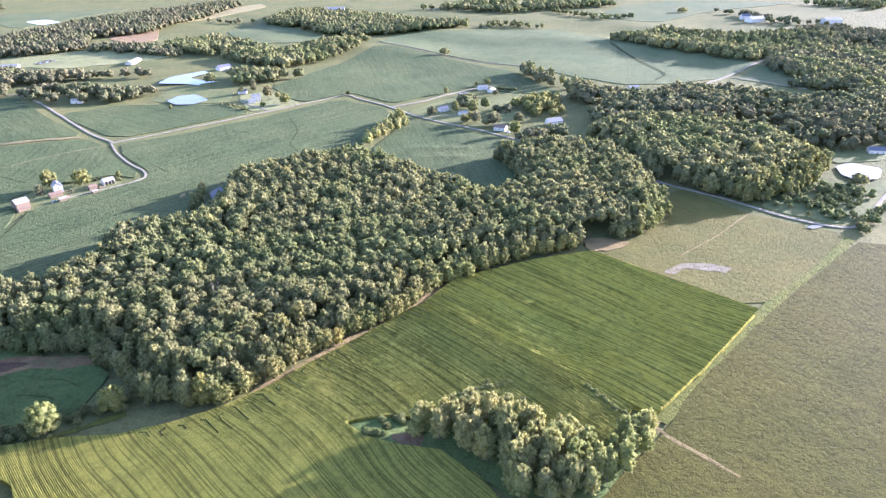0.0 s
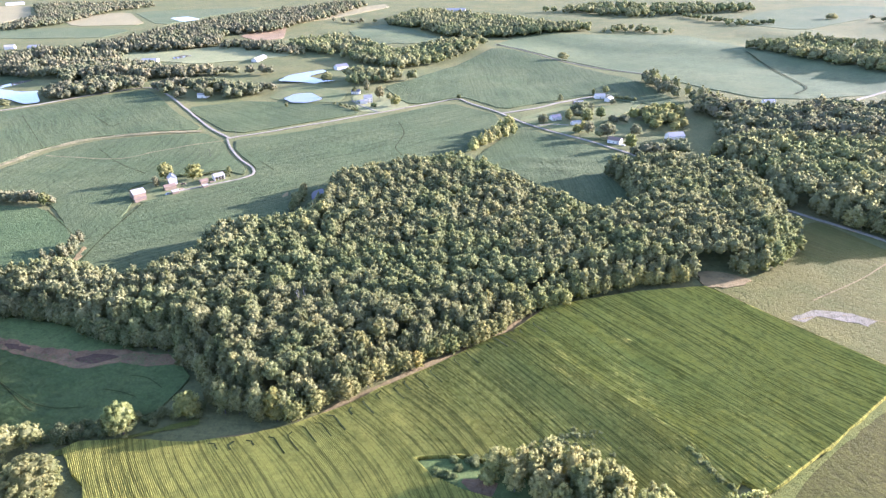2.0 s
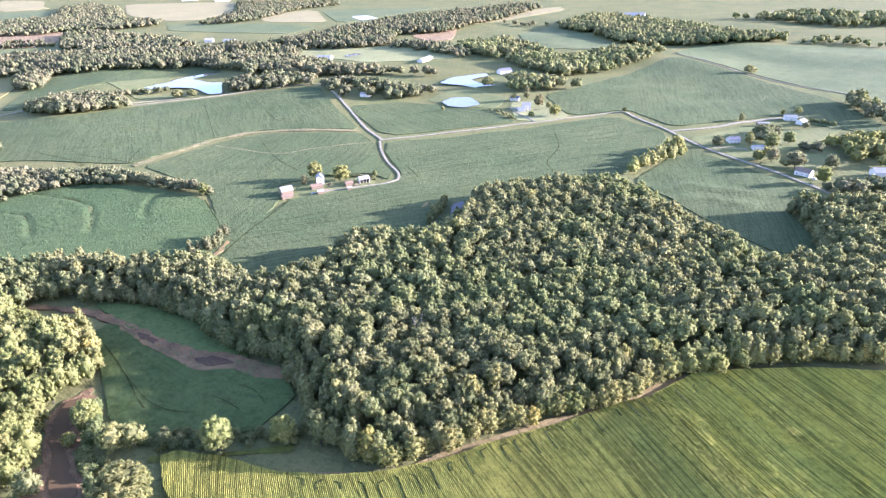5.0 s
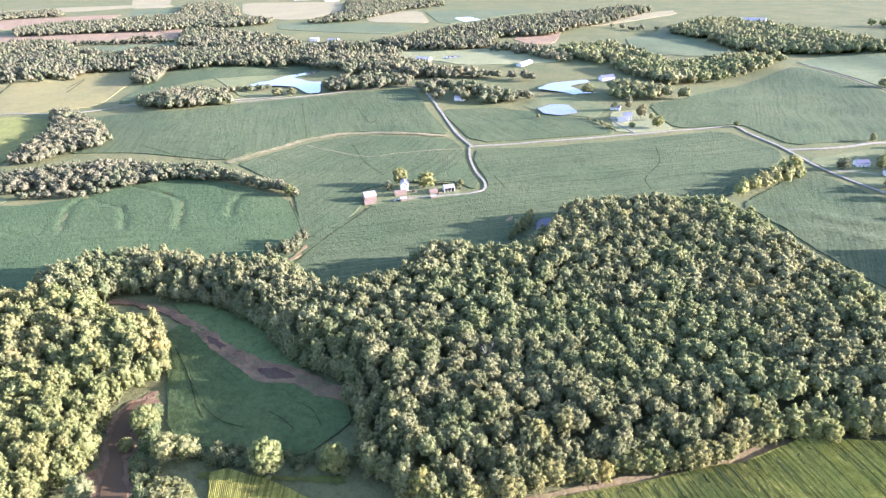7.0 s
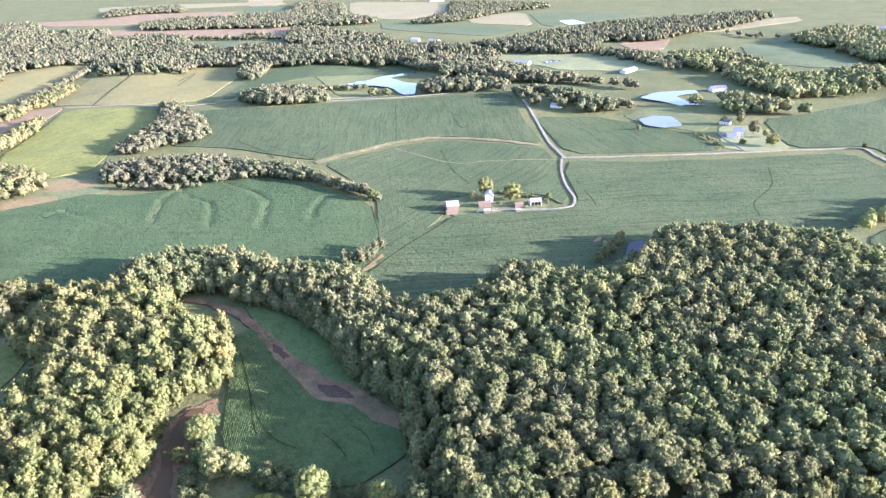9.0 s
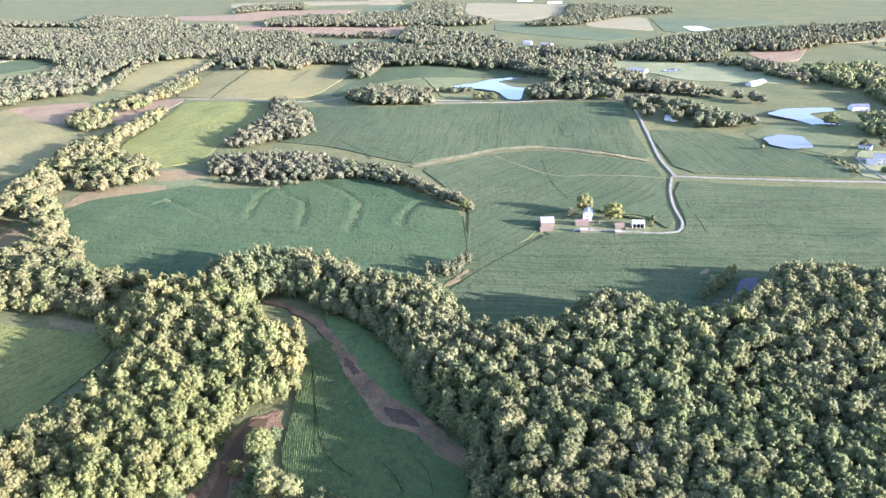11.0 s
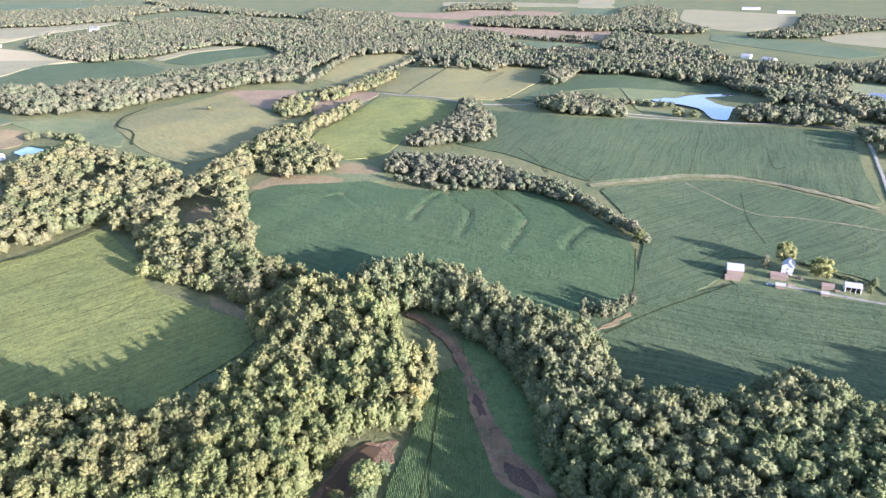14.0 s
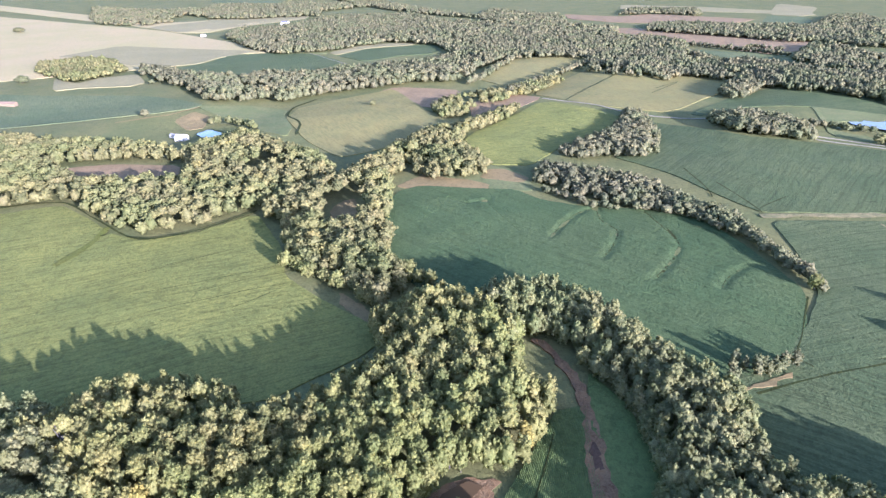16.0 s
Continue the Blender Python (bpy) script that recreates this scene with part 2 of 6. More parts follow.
LEAVES = {k: (leaf_material(k.lower() + "_leaves", *v, False), leaf_material(k.lower() + "_wood_leaves", *v, True)) for k, v in SPECIES.items()}
OAK, HAZEL, ALDER, SYCAMORE, WILLOW, SHRUB = SPECIES
BARK = plain("bark", (0.085, 0.068, 0.053), 0.9, 0, (0.07, 0.05, 0.04), 0.6, 2.0, 0.5)
WHITE_PAINT = plain("white_paint", (0.58, 0.53, 0.42), 0.6, amount=0.2)
METAL_ROOF = plain("metal_roof", (0.28, 0.255, 0.2), 0.6, 0.0, (0.22, 0.2, 0.18), 0.4)
RUSTY_ROOF = plain("rusty_roof", (0.165, 0.115, 0.065), 0.6, 0.0, (0.15, 0.075, 0.038), 0.6)
DARK_ROOF = plain("dark_roof", (0.09, 0.09, 0.1), 0.8, amount=0.2)
BOARDS = plain("barn_boards", (0.15, 0.105, 0.055), 0.85, 0, (0.1, 0.078, 0.045), 0.5)
STEEL = plain("grey_steel", (0.35, 0.36, 0.37), 0.45, 0.6)
PANE = plain("window_glass", (0.03, 0.035, 0.04), 0.08, 0, (0.05, 0.05, 0.05), 0.1)
CAR_PAINT = plain("car_paint", (0.5, 0.48, 0.42), 0.4, 0.0, amount=0.1)
RUBBER = plain("tyre_rubber", (0.03, 0.03, 0.03), 0.8, amount=0.2)


# ---- shape of the land ----
def land(x, y):
    """Height of the ground: low near the creek, rolling further off."""
    x, y = np.asarray(x, float), np.asarray(y, float)
    d = np.hypot(x + 96, y - 256)
    far = np.clip((d - 290) / 960, 0, 1)
    a = (0.4 + 2.7 * far * far * (3 - 2 * far)) * np.clip((1840 - d) / 560, 0, 1)
    roll = np.sin(x / 66 + 1.3 * np.sin(y / 107 + 0.4)) * np.cos(y / 85 - 0.8 * np.sin(x / 133)) + 0.6 * np.sin((x * 0.6 + y * 0.8) / 46 + np.sin(x / 75))
    swale = np.sin(x / 19 + 1.7 * np.sin(y / 37)) * np.cos(y / 23 + 1.1 * np.sin(x / 31))
    h = a * roll + 0.55 * np.clip((d - 230) / 200, 0, 1) * np.clip((1840 - d) / 560, 0, 1) * swale
    for crest, up, wide in TERRACES:
        if h.size < 2:
            break
        near = np.hypot(x - crest[0][0], y - crest[0][1]) < 190
        if near.any():
            d = np.full(x.shape, 1e9)
            for p, q in zip(crest, crest[1:]):
                ux, uy = q[0] - p[0], q[1] - p[1]
                k = np.clip(((x - p[0]) * ux + (y - p[1]) * uy) / (ux * ux + uy * uy), 0, 1)
                d = np.minimum(d, np.hypot(x - p[0] - k * ux, y - p[1] - k * uy))
            h = h + up * np.exp(-(d / wide) ** 2)
    return h


TERRACES = [
    ([(-12.8, 330.4), (19.84, 303.2), (60.6, 265)], 3.0, 16),
    ([(5.6, 374.2), (39.7, 345), (70.6, 321.8)], 0.8, 6.4),
    ([(-57.4, 649.1), (-25.8, 668.5), (25.8, 664.6)], 1.44, 8),
    ([(-44.3, 624.5), (-13.6, 640), (26.6, 636.8)], 1.12, 8),
    ([(-246.9, 639.8), (-237.8, 661.9), (-237.3, 692.2)], 0.64, 6.4),
    ([(-612.5, 401.0), (-579.9, 395.2), (-553.6, 400.1), (-526.2, 387.4), (-502.2, 370.7)], -0.9, 3.4),
    ([(-617.7, 398.0), (-585.1, 392.2), (-558.8, 397.1), (-531.4, 384.4), (-507.4, 367.7)], 0.3, 5.5),
    ([(-595.5, 440.7), (-568.7, 441.2), (-539.1, 441.6), (-511.7, 435.3), (-479.0, 410.6), (-461.6, 394.4)], -0.9, 3.4),
    ([(-600.7, 437.7), (-573.9, 438.2), (-544.3, 438.6), (-516.9, 432.3), (-484.2, 407.6), (-466.8, 391.4)], 0.3, 5.5),
    ([(-608.2, 398.2), (-595.9, 377.4), (-566.9, 354.0), (-548.2, 341.9)], -0.9, 3.4),
    ([(-613.4, 395.2), (-601.1, 374.4), (-572.1, 351.0), (-553.4, 338.9)], 0.3, 5.5),
    ([(-641.7, 303.0), (-594.5, 311.1), (-563.9, 318.5)], -0.9, 3.4),
    ([(-646.9, 300.0), (-599.7, 308.1), (-569.1, 315.5)], 0.3, 5.5),
    ([(-475.2, 475.6), (-469.9, 463.1), (-457.7, 446.7), (-444.7, 434.9)], -0.9, 3.4),
    ([(-480.4, 472.6), (-475.1, 460.1), (-462.9, 443.7), (-449.9, 431.9)], 0.3, 5.5),
    ([(-568.9, 465.1), (-533.1, 478.2), (-496.2, 482.2)], -0.9, 3.4),
    ([(-574.1, 462.1), (-538.3, 475.2), (-501.4, 479.2)], 0.3, 5.5),
    ([(-650.6, 269.6), (-635.1, 285.7), (-641.7, 303.0)], -0.9, 3.4),
    ([(-655.8, 266.6), (-640.3, 282.7), (-646.9, 300.0)], 0.3, 5.5),
]


def inside(px, py, poly):
    poly = np.asarray(poly, float)
    r = np.zeros(len(px), bool)
    j = len(poly) - 1
    for i in range(len(poly)):
        (xi, yi), (xj, yj) = poly[i], poly[j]
        if yi != yj:
            r ^= ((yi > py) != (yj > py)) & (px < (xj - xi) * (py - yi) / (yj - yi) + xi)
        j = i
    return r


def edge_distance(px, py, poly):
    poly = np.asarray(poly, float)
    best = np.full(len(px), 1e9)
    for a, b in zip(poly, np.roll(poly, -1, 0)):
        ab = b - a
        k = np.clip(((px - a[0]) * ab[0] + (py - a[1]) * ab[1]) / max(ab @ ab, 1e-9), 0, 1)
        best = np.minimum(best, np.hypot(px - a[0] - k * ab[0], py - a[1] - k * ab[1]))
    return best


def mesh_object(name, verts, faces, material, parent=None, smooth=False):
    """One mesh object from vertex rows and faces of equal size."""
    verts, faces = np.asarray(verts, np.float32), np.asarray(faces, np.int32)
    me = bpy.data.meshes.new(name)
    me.vertices.add(len(verts))
    me.vertices.foreach_set("co", verts.ravel())
    k = faces.shape[1]
    me.loops.add(faces.size)
    me.loops.foreach_set("vertex_index", faces.ravel())
    me.polygons.add(len(faces))
    me.polygons.foreach_set("loop_start", np.arange(len(faces), dtype=np.int32) * k)
    me.polygons.foreach_set("use_smooth", np.full(len(faces), smooth))
    me.update(calc_edges=True)
    me.materials.append(material)
    ob = new(name, me)
    if parent:
        ob.parent = parent
    return ob


def part(name, bm, material, parent, label=""):
    me = bpy.data.meshes.new(name)
    bm.to_mesh(me)
    bm.free()
    me.materials.append(material)
    ob = new(name, me)
    ob.parent = parent
    return tagged(ob, label)


def smooth_line(points, step):
    """A curve through the points, with a point about every step metres."""
    p = [Vector(q) for q in points]
    p = [2 * p[0] - p[1]] + p + [2 * p[-1] - p[-2]]
    out = []
    for i in range(1, len(p) - 2):
        n = max(1, int((p[i + 1] - p[i]).length / step))
        for k in range(n):
            t = k / n
            a, b, c, d = p[i - 1:i + 3]
            out.append(0.5 * ((2 * b) + (c - a) * t + (2 * a - 5 * b + 4 * c - d) * t * t + (3 * b - a - 3 * c + d) * t ** 3))
    out.append(p[-2])
    return np.array([(q.x, q.y) for q in out])


def outline_of(points, step, rng, wobble):
    """The closed outline with slightly rounded corners and uneven edges."""
    q = []
    pts = [np.array(p, float) for p in points]
    for i, p in enumerate(pts):
        a, b = pts[i - 1], pts[(i + 1) % len(pts)]
        q += [p + (a - p) * 0.12, p + (b - p) * 0.12]
    out = []
    for a, b in zip(q, q[1:] + q[:1]):
        n = max(1, int(np.hypot(*(b - a)) / step))
        out += [a + (b - a) * k / n for k in range(n)]
    out = np.array(out)
    return out + rng.normal(0, wobble, out.shape)


def drape(name, points, top, material, step, wobble=0.3, skirt=0.5, bumps=0.1, parent=None):
    """A sheet over the land inside an outline, its rim turned down to the ground."""
    rng = np.random.default_rng(abs(hash((round(points[0][0]), round(points[0][1]), len(points)))) % 99991)
    rim = outline_of(points, step, rng, wobble)
    lo, hi = rim.min(0), rim.max(0)
    gx, gy = np.meshgrid(np.arange(lo[0], hi[0], step), np.arange(lo[1], hi[1], step))
    gx, gy = gx.ravel() + rng.uniform(-0.25, 0.25, gx.size) * step, gy.ravel() + rng.uniform(-0.25, 0.25, gy.size) * step
    ok = inside(gx, gy, rim)
    gx, gy = gx[ok], gy[ok]
    ok = edge_distance(gx, gy, rim) > step * 0.4
    pts = [Vector(p) for p in rim] + [Vector(p) for p in zip(gx[ok], gy[ok])]
    n = len(rim)
    co, _, tri, *_ = geometry.delaunay_2d_cdt(pts, [(i, (i + 1) % n) for i in range(n)], [], 0, 1e-3)
    co = np.array([(c.x, c.y) for c in co])
    tri = np.array([t for t in tri if len(t) == 3])
    mid = co[tri].mean(1)
    tri = tri[inside(mid[:, 0], mid[:, 1], rim)]
    e1, e2 = co[tri[:, 1]] - co[tri[:, 0]], co[tri[:, 2]] - co[tri[:, 0]]
    flip = e1[:, 0] * e2[:, 1] - e1[:, 1] * e2[:, 0] < 0
    tri[flip] = tri[flip][:, ::-1]
    z = land(co[:, 0], co[:, 1]) + top + rng.uniform(-1, 1, len(co)) * bumps
    edges = {}
    for t in tri:
        for a, b in ((t[0], t[1]), (t[1], t[2]), (t[2], t[0])):
            edges[(a, b)] = 1
    border = [(a, b) for a, b in edges if (b, a) not in edges]
    low = {}
    verts = [(x, y, h) for (x, y), h in zip(co, z)]
    for a, b in border:
        for i in (a, b):
            if i not in low:
                low[i] = len(verts)
                verts += [(co[i][0], co[i][1], z[i]), (co[i][0], co[i][1], z[i] - top - skirt)]
    side = [f for a, b in border for f in ((low[b], low[a], low[a] + 1), (low[b], low[a] + 1, low[b] + 1))]
    return mesh_object(name, verts, np.vstack([tri, side]) if side else tri, material, parent, True)


def ribbon(name, line, width, top, material, rng, uneven=0.12, crown=0.06, skirt=0.6):
    """A strip along a line, a little higher in its middle, its edges turned down."""
    t = np.gradient(line, axis=0)
    t /= np.hypot(t[:, 0], t[:, 1])[:, None] + 1e-9
    nrm = np.stack([-t[:, 1], t[:, 0]], 1)
    offs, ups = (-0.52, -0.5, -0.25, 0, 0.25, 0.5, 0.52), (-skirt, 0, crown * 0.7, crown, crown * 0.7, 0, -skirt)
    rows = []
    for o, u in zip(offs, ups):
        ragged = np.convolve(rng.normal(0, uneven * 1.8, len(line) + 6), np.ones(7) / 7, "valid")
        w = width * (1 + ragged * (abs(o) > 0.4))
        p = line + nrm * (o * w)[:, None]
        rows.append(np.column_stack([p, land(p[:, 0], p[:, 1]) + top + u]))
    n = len(line)
    verts = np.vstack(rows)
    faces = [(j * n + i + 1, j * n + i, (j + 1) * n + i, (j + 1) * n + i + 1) for j in range(len(offs) - 1) for i in range(n - 1)]
    return mesh_object(name, verts, faces, material)


# ---- kinds of setting ----
FIELDS = []
OPEN_GROUND = []


def field(label, points, top, material, step=0):
    span = max(max(p[0] for p in points) - min(p[0] for p in points), max(p[1] for p in points) - min(p[1] for p in points))
    ob = drape("field", points, top, material, step or max(5.6, span / 45), bumps=0.09 if top > 0.6 else 0.03)
    FIELDS.append((ob, points))
    return tagged(ob, label, "field", kind="structure")


def soil_patch(label, points, top):
    OPEN_GROUND.append((points, 6.4 if "gravel" in label else 1.3))
    return tagged(drape("bare_ground", points, top, MUD_WET if "wet mud" in label else MUD if "mud" in label else SOIL_PALE if "pale bare patch" in label else SOIL_TAN, 4.0, 0.8, 1.0, 0.08), label, "bare soil", kind="structure")


def water(label, points):
    OPEN_GROUND.append((points, 5.0 if "wood edge" in label else 2.0 if "creek" in label else 6.4))
    c = np.mean(points, 0)
    ob = drape("water", points, 0.0, MUDDY_WATER if "creek" in label else SHADED_WATER if "wood edge" in label else WATER, 6.4, 0.4, 0.0, 0.0)
    level = float(land(c[0], c[1])) + 0.9
    co = np.empty(len(ob.data.vertices) * 3, np.float32)
    ob.data.vertices.foreach_get("co", co)
    co[2::3] = level
    ob.data.vertices.foreach_set("co", co)
    return tagged(ob, label, "pond", kind="structure")


def road(label, points, width):
    rng = np.random.default_rng(int(abs(points[0][0]) * 7 + len(points)))
    return tagged(ribbon("road", smooth_line(points, 8.0), width * 0.58, 0.65, GRAVEL, rng, 0.05), label, "road", kind="structure")


def strip(label, points, width, top, material):
    rng = np.random.default_rng(int(abs(points[0][0]) * 5 + abs(points[0][1])))
    ob = ribbon("verge" if width > 4.8 else "track", smooth_line(points, 3.2), width, top + 0.02, material, rng, 0.5, 0.03, 0.12)
    return tagged(ob, label, "verge" if width > 4.8 else "track", kind="structure")


def crop_rows(owner, points, angle, spacing, low, high, material, step=1.3, ragged=0.25):
    """Drilled rows: each a ragged ridge with its own line of tops, clipped to the field."""
    rng = np.random.default_rng(int(spacing * 1000 + angle))
    poly = np.asarray(points, float)
    c, s = math.cos(radians(angle)), math.sin(radians(angle))
    u, v = poly @ (c, s), poly @ (-s, c)
    verts, faces = [], []
    base = 0
    for w in np.arange(v.min() + spacing / 2, v.max(), spacing):
        cuts = []
        for i in range(len(poly)):
            a, b = i, (i + 1) % len(poly)
            if (v[a] > w) != (v[b] > w):
                cuts.append(u[a] + (u[b] - u[a]) * (w - v[a]) / (v[b] - v[a]))
        cuts.sort()
        for a, b in zip(cuts[::2], cuts[1::2]):
            n = int((b - a) / step)
            if n < 3:
                continue
            k = np.linspace(a + 0.4, b - 0.4, n)
            gap = np.sin(k / 17 + w / 5) * np.sin(k / 31 - w / 11)
            tops = high + rng.normal(0, ragged, n) + 0.04 * gap
            for off, zz in ((-0.40, low + 0 * k), (-0.08, tops - 0.1), (0.1, tops), (0.40, low + 0 * k)):
                o = w + off * spacing + rng.normal(0, 0.05, n)
                x, y = k * c - o * s, k * s + o * c
                verts.append(np.column_stack([x, y, land(x, y) + zz]))
            i = np.arange(n - 1)
            for j in range(3):
                p = base + j * n + i
                faces.append(np.column_stack([p, p + 1, p + n + 1, p + n]))
            base += 4 * n
    ob = mesh_object("crop_rows", np.vstack(verts), np.vstack(faces), material, owner)
    return tagged(ob, kind="stuff")


# ---- trees ----
OCTA = (np.array([(1, 0, 0), (0, 1, 0), (-1, 0, 0), (0, -1, 0), (0, 0, 1), (0, 0, -1)], float),
        np.array([(0, 1, 4), (1, 2, 4), (2, 3, 4), (3, 0, 4), (1, 0, 5), (2, 1, 5), (3, 2, 5), (0, 3, 5)]))
G = (1 + 5 ** 0.5) / 2
ICO = (np.array([(-1, G, 0), (1, G, 0), (-1, -G, 0), (1, -G, 0), (0, -1, G), (0, 1, G), (0, -1, -G), (0, 1, -G), (G, 0, -1), (G, 0, 1), (-G, 0, -1), (-G, 0, 1)]) / math.hypot(1, G),
       np.array([(0, 11, 5), (0, 5, 1), (0, 1, 7), (0, 7, 10), (0, 10, 11), (1, 5, 9), (5, 11, 4), (11, 10, 2), (10, 7, 6), (7, 1, 8),
                 (3, 9, 4), (3, 4, 2), (3, 2, 6), (3, 6, 8), (3, 8, 9), (4, 9, 5), (2, 4, 11), (6, 2, 10), (8, 6, 7), (9, 8, 1)]))


def unit(rng, n):
    p = rng.normal(0, 1, (n, 3))
    return p / np.linalg.norm(p, axis=1)[:, None]


def crown_shape(rng, lobes, cards, leaf, core, low=0.3, aspect=2.0, size=0.17):
    """A crown of a tree one unit wide and one high: uneven boughs bulging from a dome, clumps of leaves standing off them."""
    half = aspect * (1 - low) / 2
    mid = aspect - half
    golden = np.arange(lobes) * 2.39996 + rng.uniform(0, 6)
    up = 1 - (1.35 if low > 0.3 else 1.75) * (np.arange(lobes) + 0.5) / lobes + rng.normal(0, 0.08, lobes)
    up = np.clip(up, -0.95, 1)
    ring = np.sqrt(1 - up ** 2) * rng.uniform(0.85, 1.02, lobes)
    rad = size * rng.uniform(0.8, 1.2, lobes)
    c = np.column_stack([np.cos(golden) * ring * (0.5 - rad * 0.6), np.sin(golden) * ring * (0.5 - rad * 0.6), mid + up * (half - rad * 0.7) + rng.normal(0, 0.04, lobes)])
    verts, faces, base = [], [], 0
    body = ICO if lobes > 5 else OCTA
    v = body[0] * (0.42, 0.42, half * 0.87) + (0, 0, mid)
    verts.append(v)
    faces.append(body[1])
    base = len(v)
    centre = np.array((0, 0, mid - half * 0.3))
    for p, r in zip(c, rad):
        b = core[0] * r * rng.uniform(0.75, 1.12, (len(core[0]), 1))
        q = b @ np.array(Euler(rng.uniform(0, 6, 3)).to_matrix()) + p
        verts.append(q)
        faces.append(core[1] + base)
        base += len(q)
        if not cards:
            continue
        outward = (p - centre) / (np.linalg.norm(p - centre) + 1e-6)
        d = unit(rng, cards) + outward * 0.55
        d /= np.linalg.norm(d, axis=1)[:, None]
        out = p + d * r * rng.uniform(0.8, 1.3, (cards, 1))
        nrm = d + rng.normal(0, 0.4, (cards, 3))
        nrm /= np.linalg.norm(nrm, axis=1)[:, None]
        t = np.cross(nrm, unit(rng, cards))
        t /= np.linalg.norm(t, axis=1)[:, None] + 1e-9
        s = np.cross(nrm, t)
        k = leaf * rng.uniform(0.6, 1.3, (cards, 1))
        a, b2 = t * k, s * k * rng.uniform(0.6, 1.0, (cards, 1))
        verts.append(np.stack([out - a - b2 * 0.6, out + a - b2 * 0.6, out + b2 * 1.2 - nrm * k * 0.3], 1).reshape(-1, 3))
        faces.append(base + np.arange(cards)[:, None] * 3 + (0, 1, 2))
        base += cards * 3
    return np.vstack(verts) / (1, 1, aspect), np.vstack(faces)


def trunk_shape(rng, low):
    """A tapered trunk with a few limbs rising into the crown; unit height."""
    verts, faces = [], []

    def limb(a, b, r0, r1, sides):
        a, b = np.array(a, float), np.array(b, float)
        base = sum(len(v) for v in verts)
        for p, r in ((a, r0), ((a + b) / 2 + rng.normal(0, 0.008, 3), (r0 + r1) / 2), (b, r1)):
            ang = np.arange(sides) * 2 * math.pi / sides
            verts.append(np.column_stack([p[0] + r * np.cos(ang), p[1] + r * np.sin(ang), np.full(sides, p[2])]))
        for j in range(2):
            for i in range(sides):
                k, m = base + j * sides + i, base + j * sides + (i + 1) % sides
                faces.extend([(k, m, m + sides), (k, m + sides, k + sides)])
    limb((0, 0, -0.06), (0, 0, low + 0.15), 0.03, 0.02, 6)
    for i in range(4):
        a = i * 1.6 + rng.uniform(0, 1)
        limb((0, 0, low * rng.uniform(0.7, 1.2)), (0.25 * math.cos(a), 0.25 * math.sin(a), low + rng.uniform(0.2, 0.4)), 0.014, 0.005, 4)
    return np.vstack(verts), np.array(faces)


SHAPES = {}
rng0 = np.random.default_rng(5)
for key, low, aspect in (("round", 0.52, 2.2), ("edge", 0.02, 1.65), ("broad", 0.08, 1.05), ("shrub", 0.0, 0.9), ("willow", 0.06, 1.7)):
    more = 1.3 if key in ("edge", "willow") else 1.0
    SHAPES[key] = [
        [crown_shape(rng0, int(21 * more), 17, 0.052, OCTA, low, aspect, 0.14) for _ in range(7)],
        [crown_shape(rng0, int(14 * more), 6, 0.074, OCTA, low, aspect, 0.16) for _ in range(7)],
        [crown_shape(rng0, 9, 2, 0.095, OCTA, low, aspect, 0.185) for _ in range(6)],
        [crown_shape(rng0, 5, 0, 0.1, OCTA, low * 0.6, aspect * 0.7, 0.25) for _ in range(6)],
    ]
SHAPES["large"] = [[crown_shape(rng0, 70, 34, 0.03, OCTA, 0.05, 1.05, 0.09) for _ in range(3)]]
TRUNKS = {"broad": trunk_shape(rng0, 0.2), "large": trunk_shape(rng0, 0.2), "round": trunk_shape(rng0, 0.4), "edge": trunk_shape(rng0, 0.2), "shrub": trunk_shape(rng0, 0.1), "willow": trunk_shape(rng0, 0.2)}


def form_of(species):
    return {"SHRUB": "shrub", "WILLOW": "willow"}.get(species, "edge")


TREES = {}


def tree(x, y, height, width, species, label, group="", turn=0.0, kind_no=0):
    """A tree of its own: trunk with limbs, and a crown of leaf clumps."""
    far = math.hypot(x + 72, y - 128) > 416
    form = "large" if width > 12.8 and not far else "broad" if width > 0.7 * height and species != "SHRUB" else form_of(species)
    key = (species, form, far, kind_no % (3 if form == "large" else 7))
    name = "shrub" if species == "SHRUB" else "tree"
    m = pose(x, y, float(land(x, y)) - 0.15, 0, 0, turn) @ Matrix.Diagonal((width, width, height, 1))
    if key in TREES:
        first = TREES[key]
        ob = first.copy()
        scene.collection.objects.link(ob)
        for ch in first.children:
            c = ch.copy()
            scene.collection.objects.link(c)
            c.parent = ob
    else:
        ob = new(name)
        v, f = TRUNKS[form]
        t = mesh_object("trunk", v, f, BARK, ob)
        v, f = SHAPES[form][0][key[3]]
        mesh_object("crown", v, f, LEAVES[species][0], ob, True)
        TREES[key] = ob
    ob.matrix_basis = m
    ob.pop("group", None)
    return tagged(ob, label, "shrub" if species == "SHRUB" else "tree", group)


NEAR_TREES = []


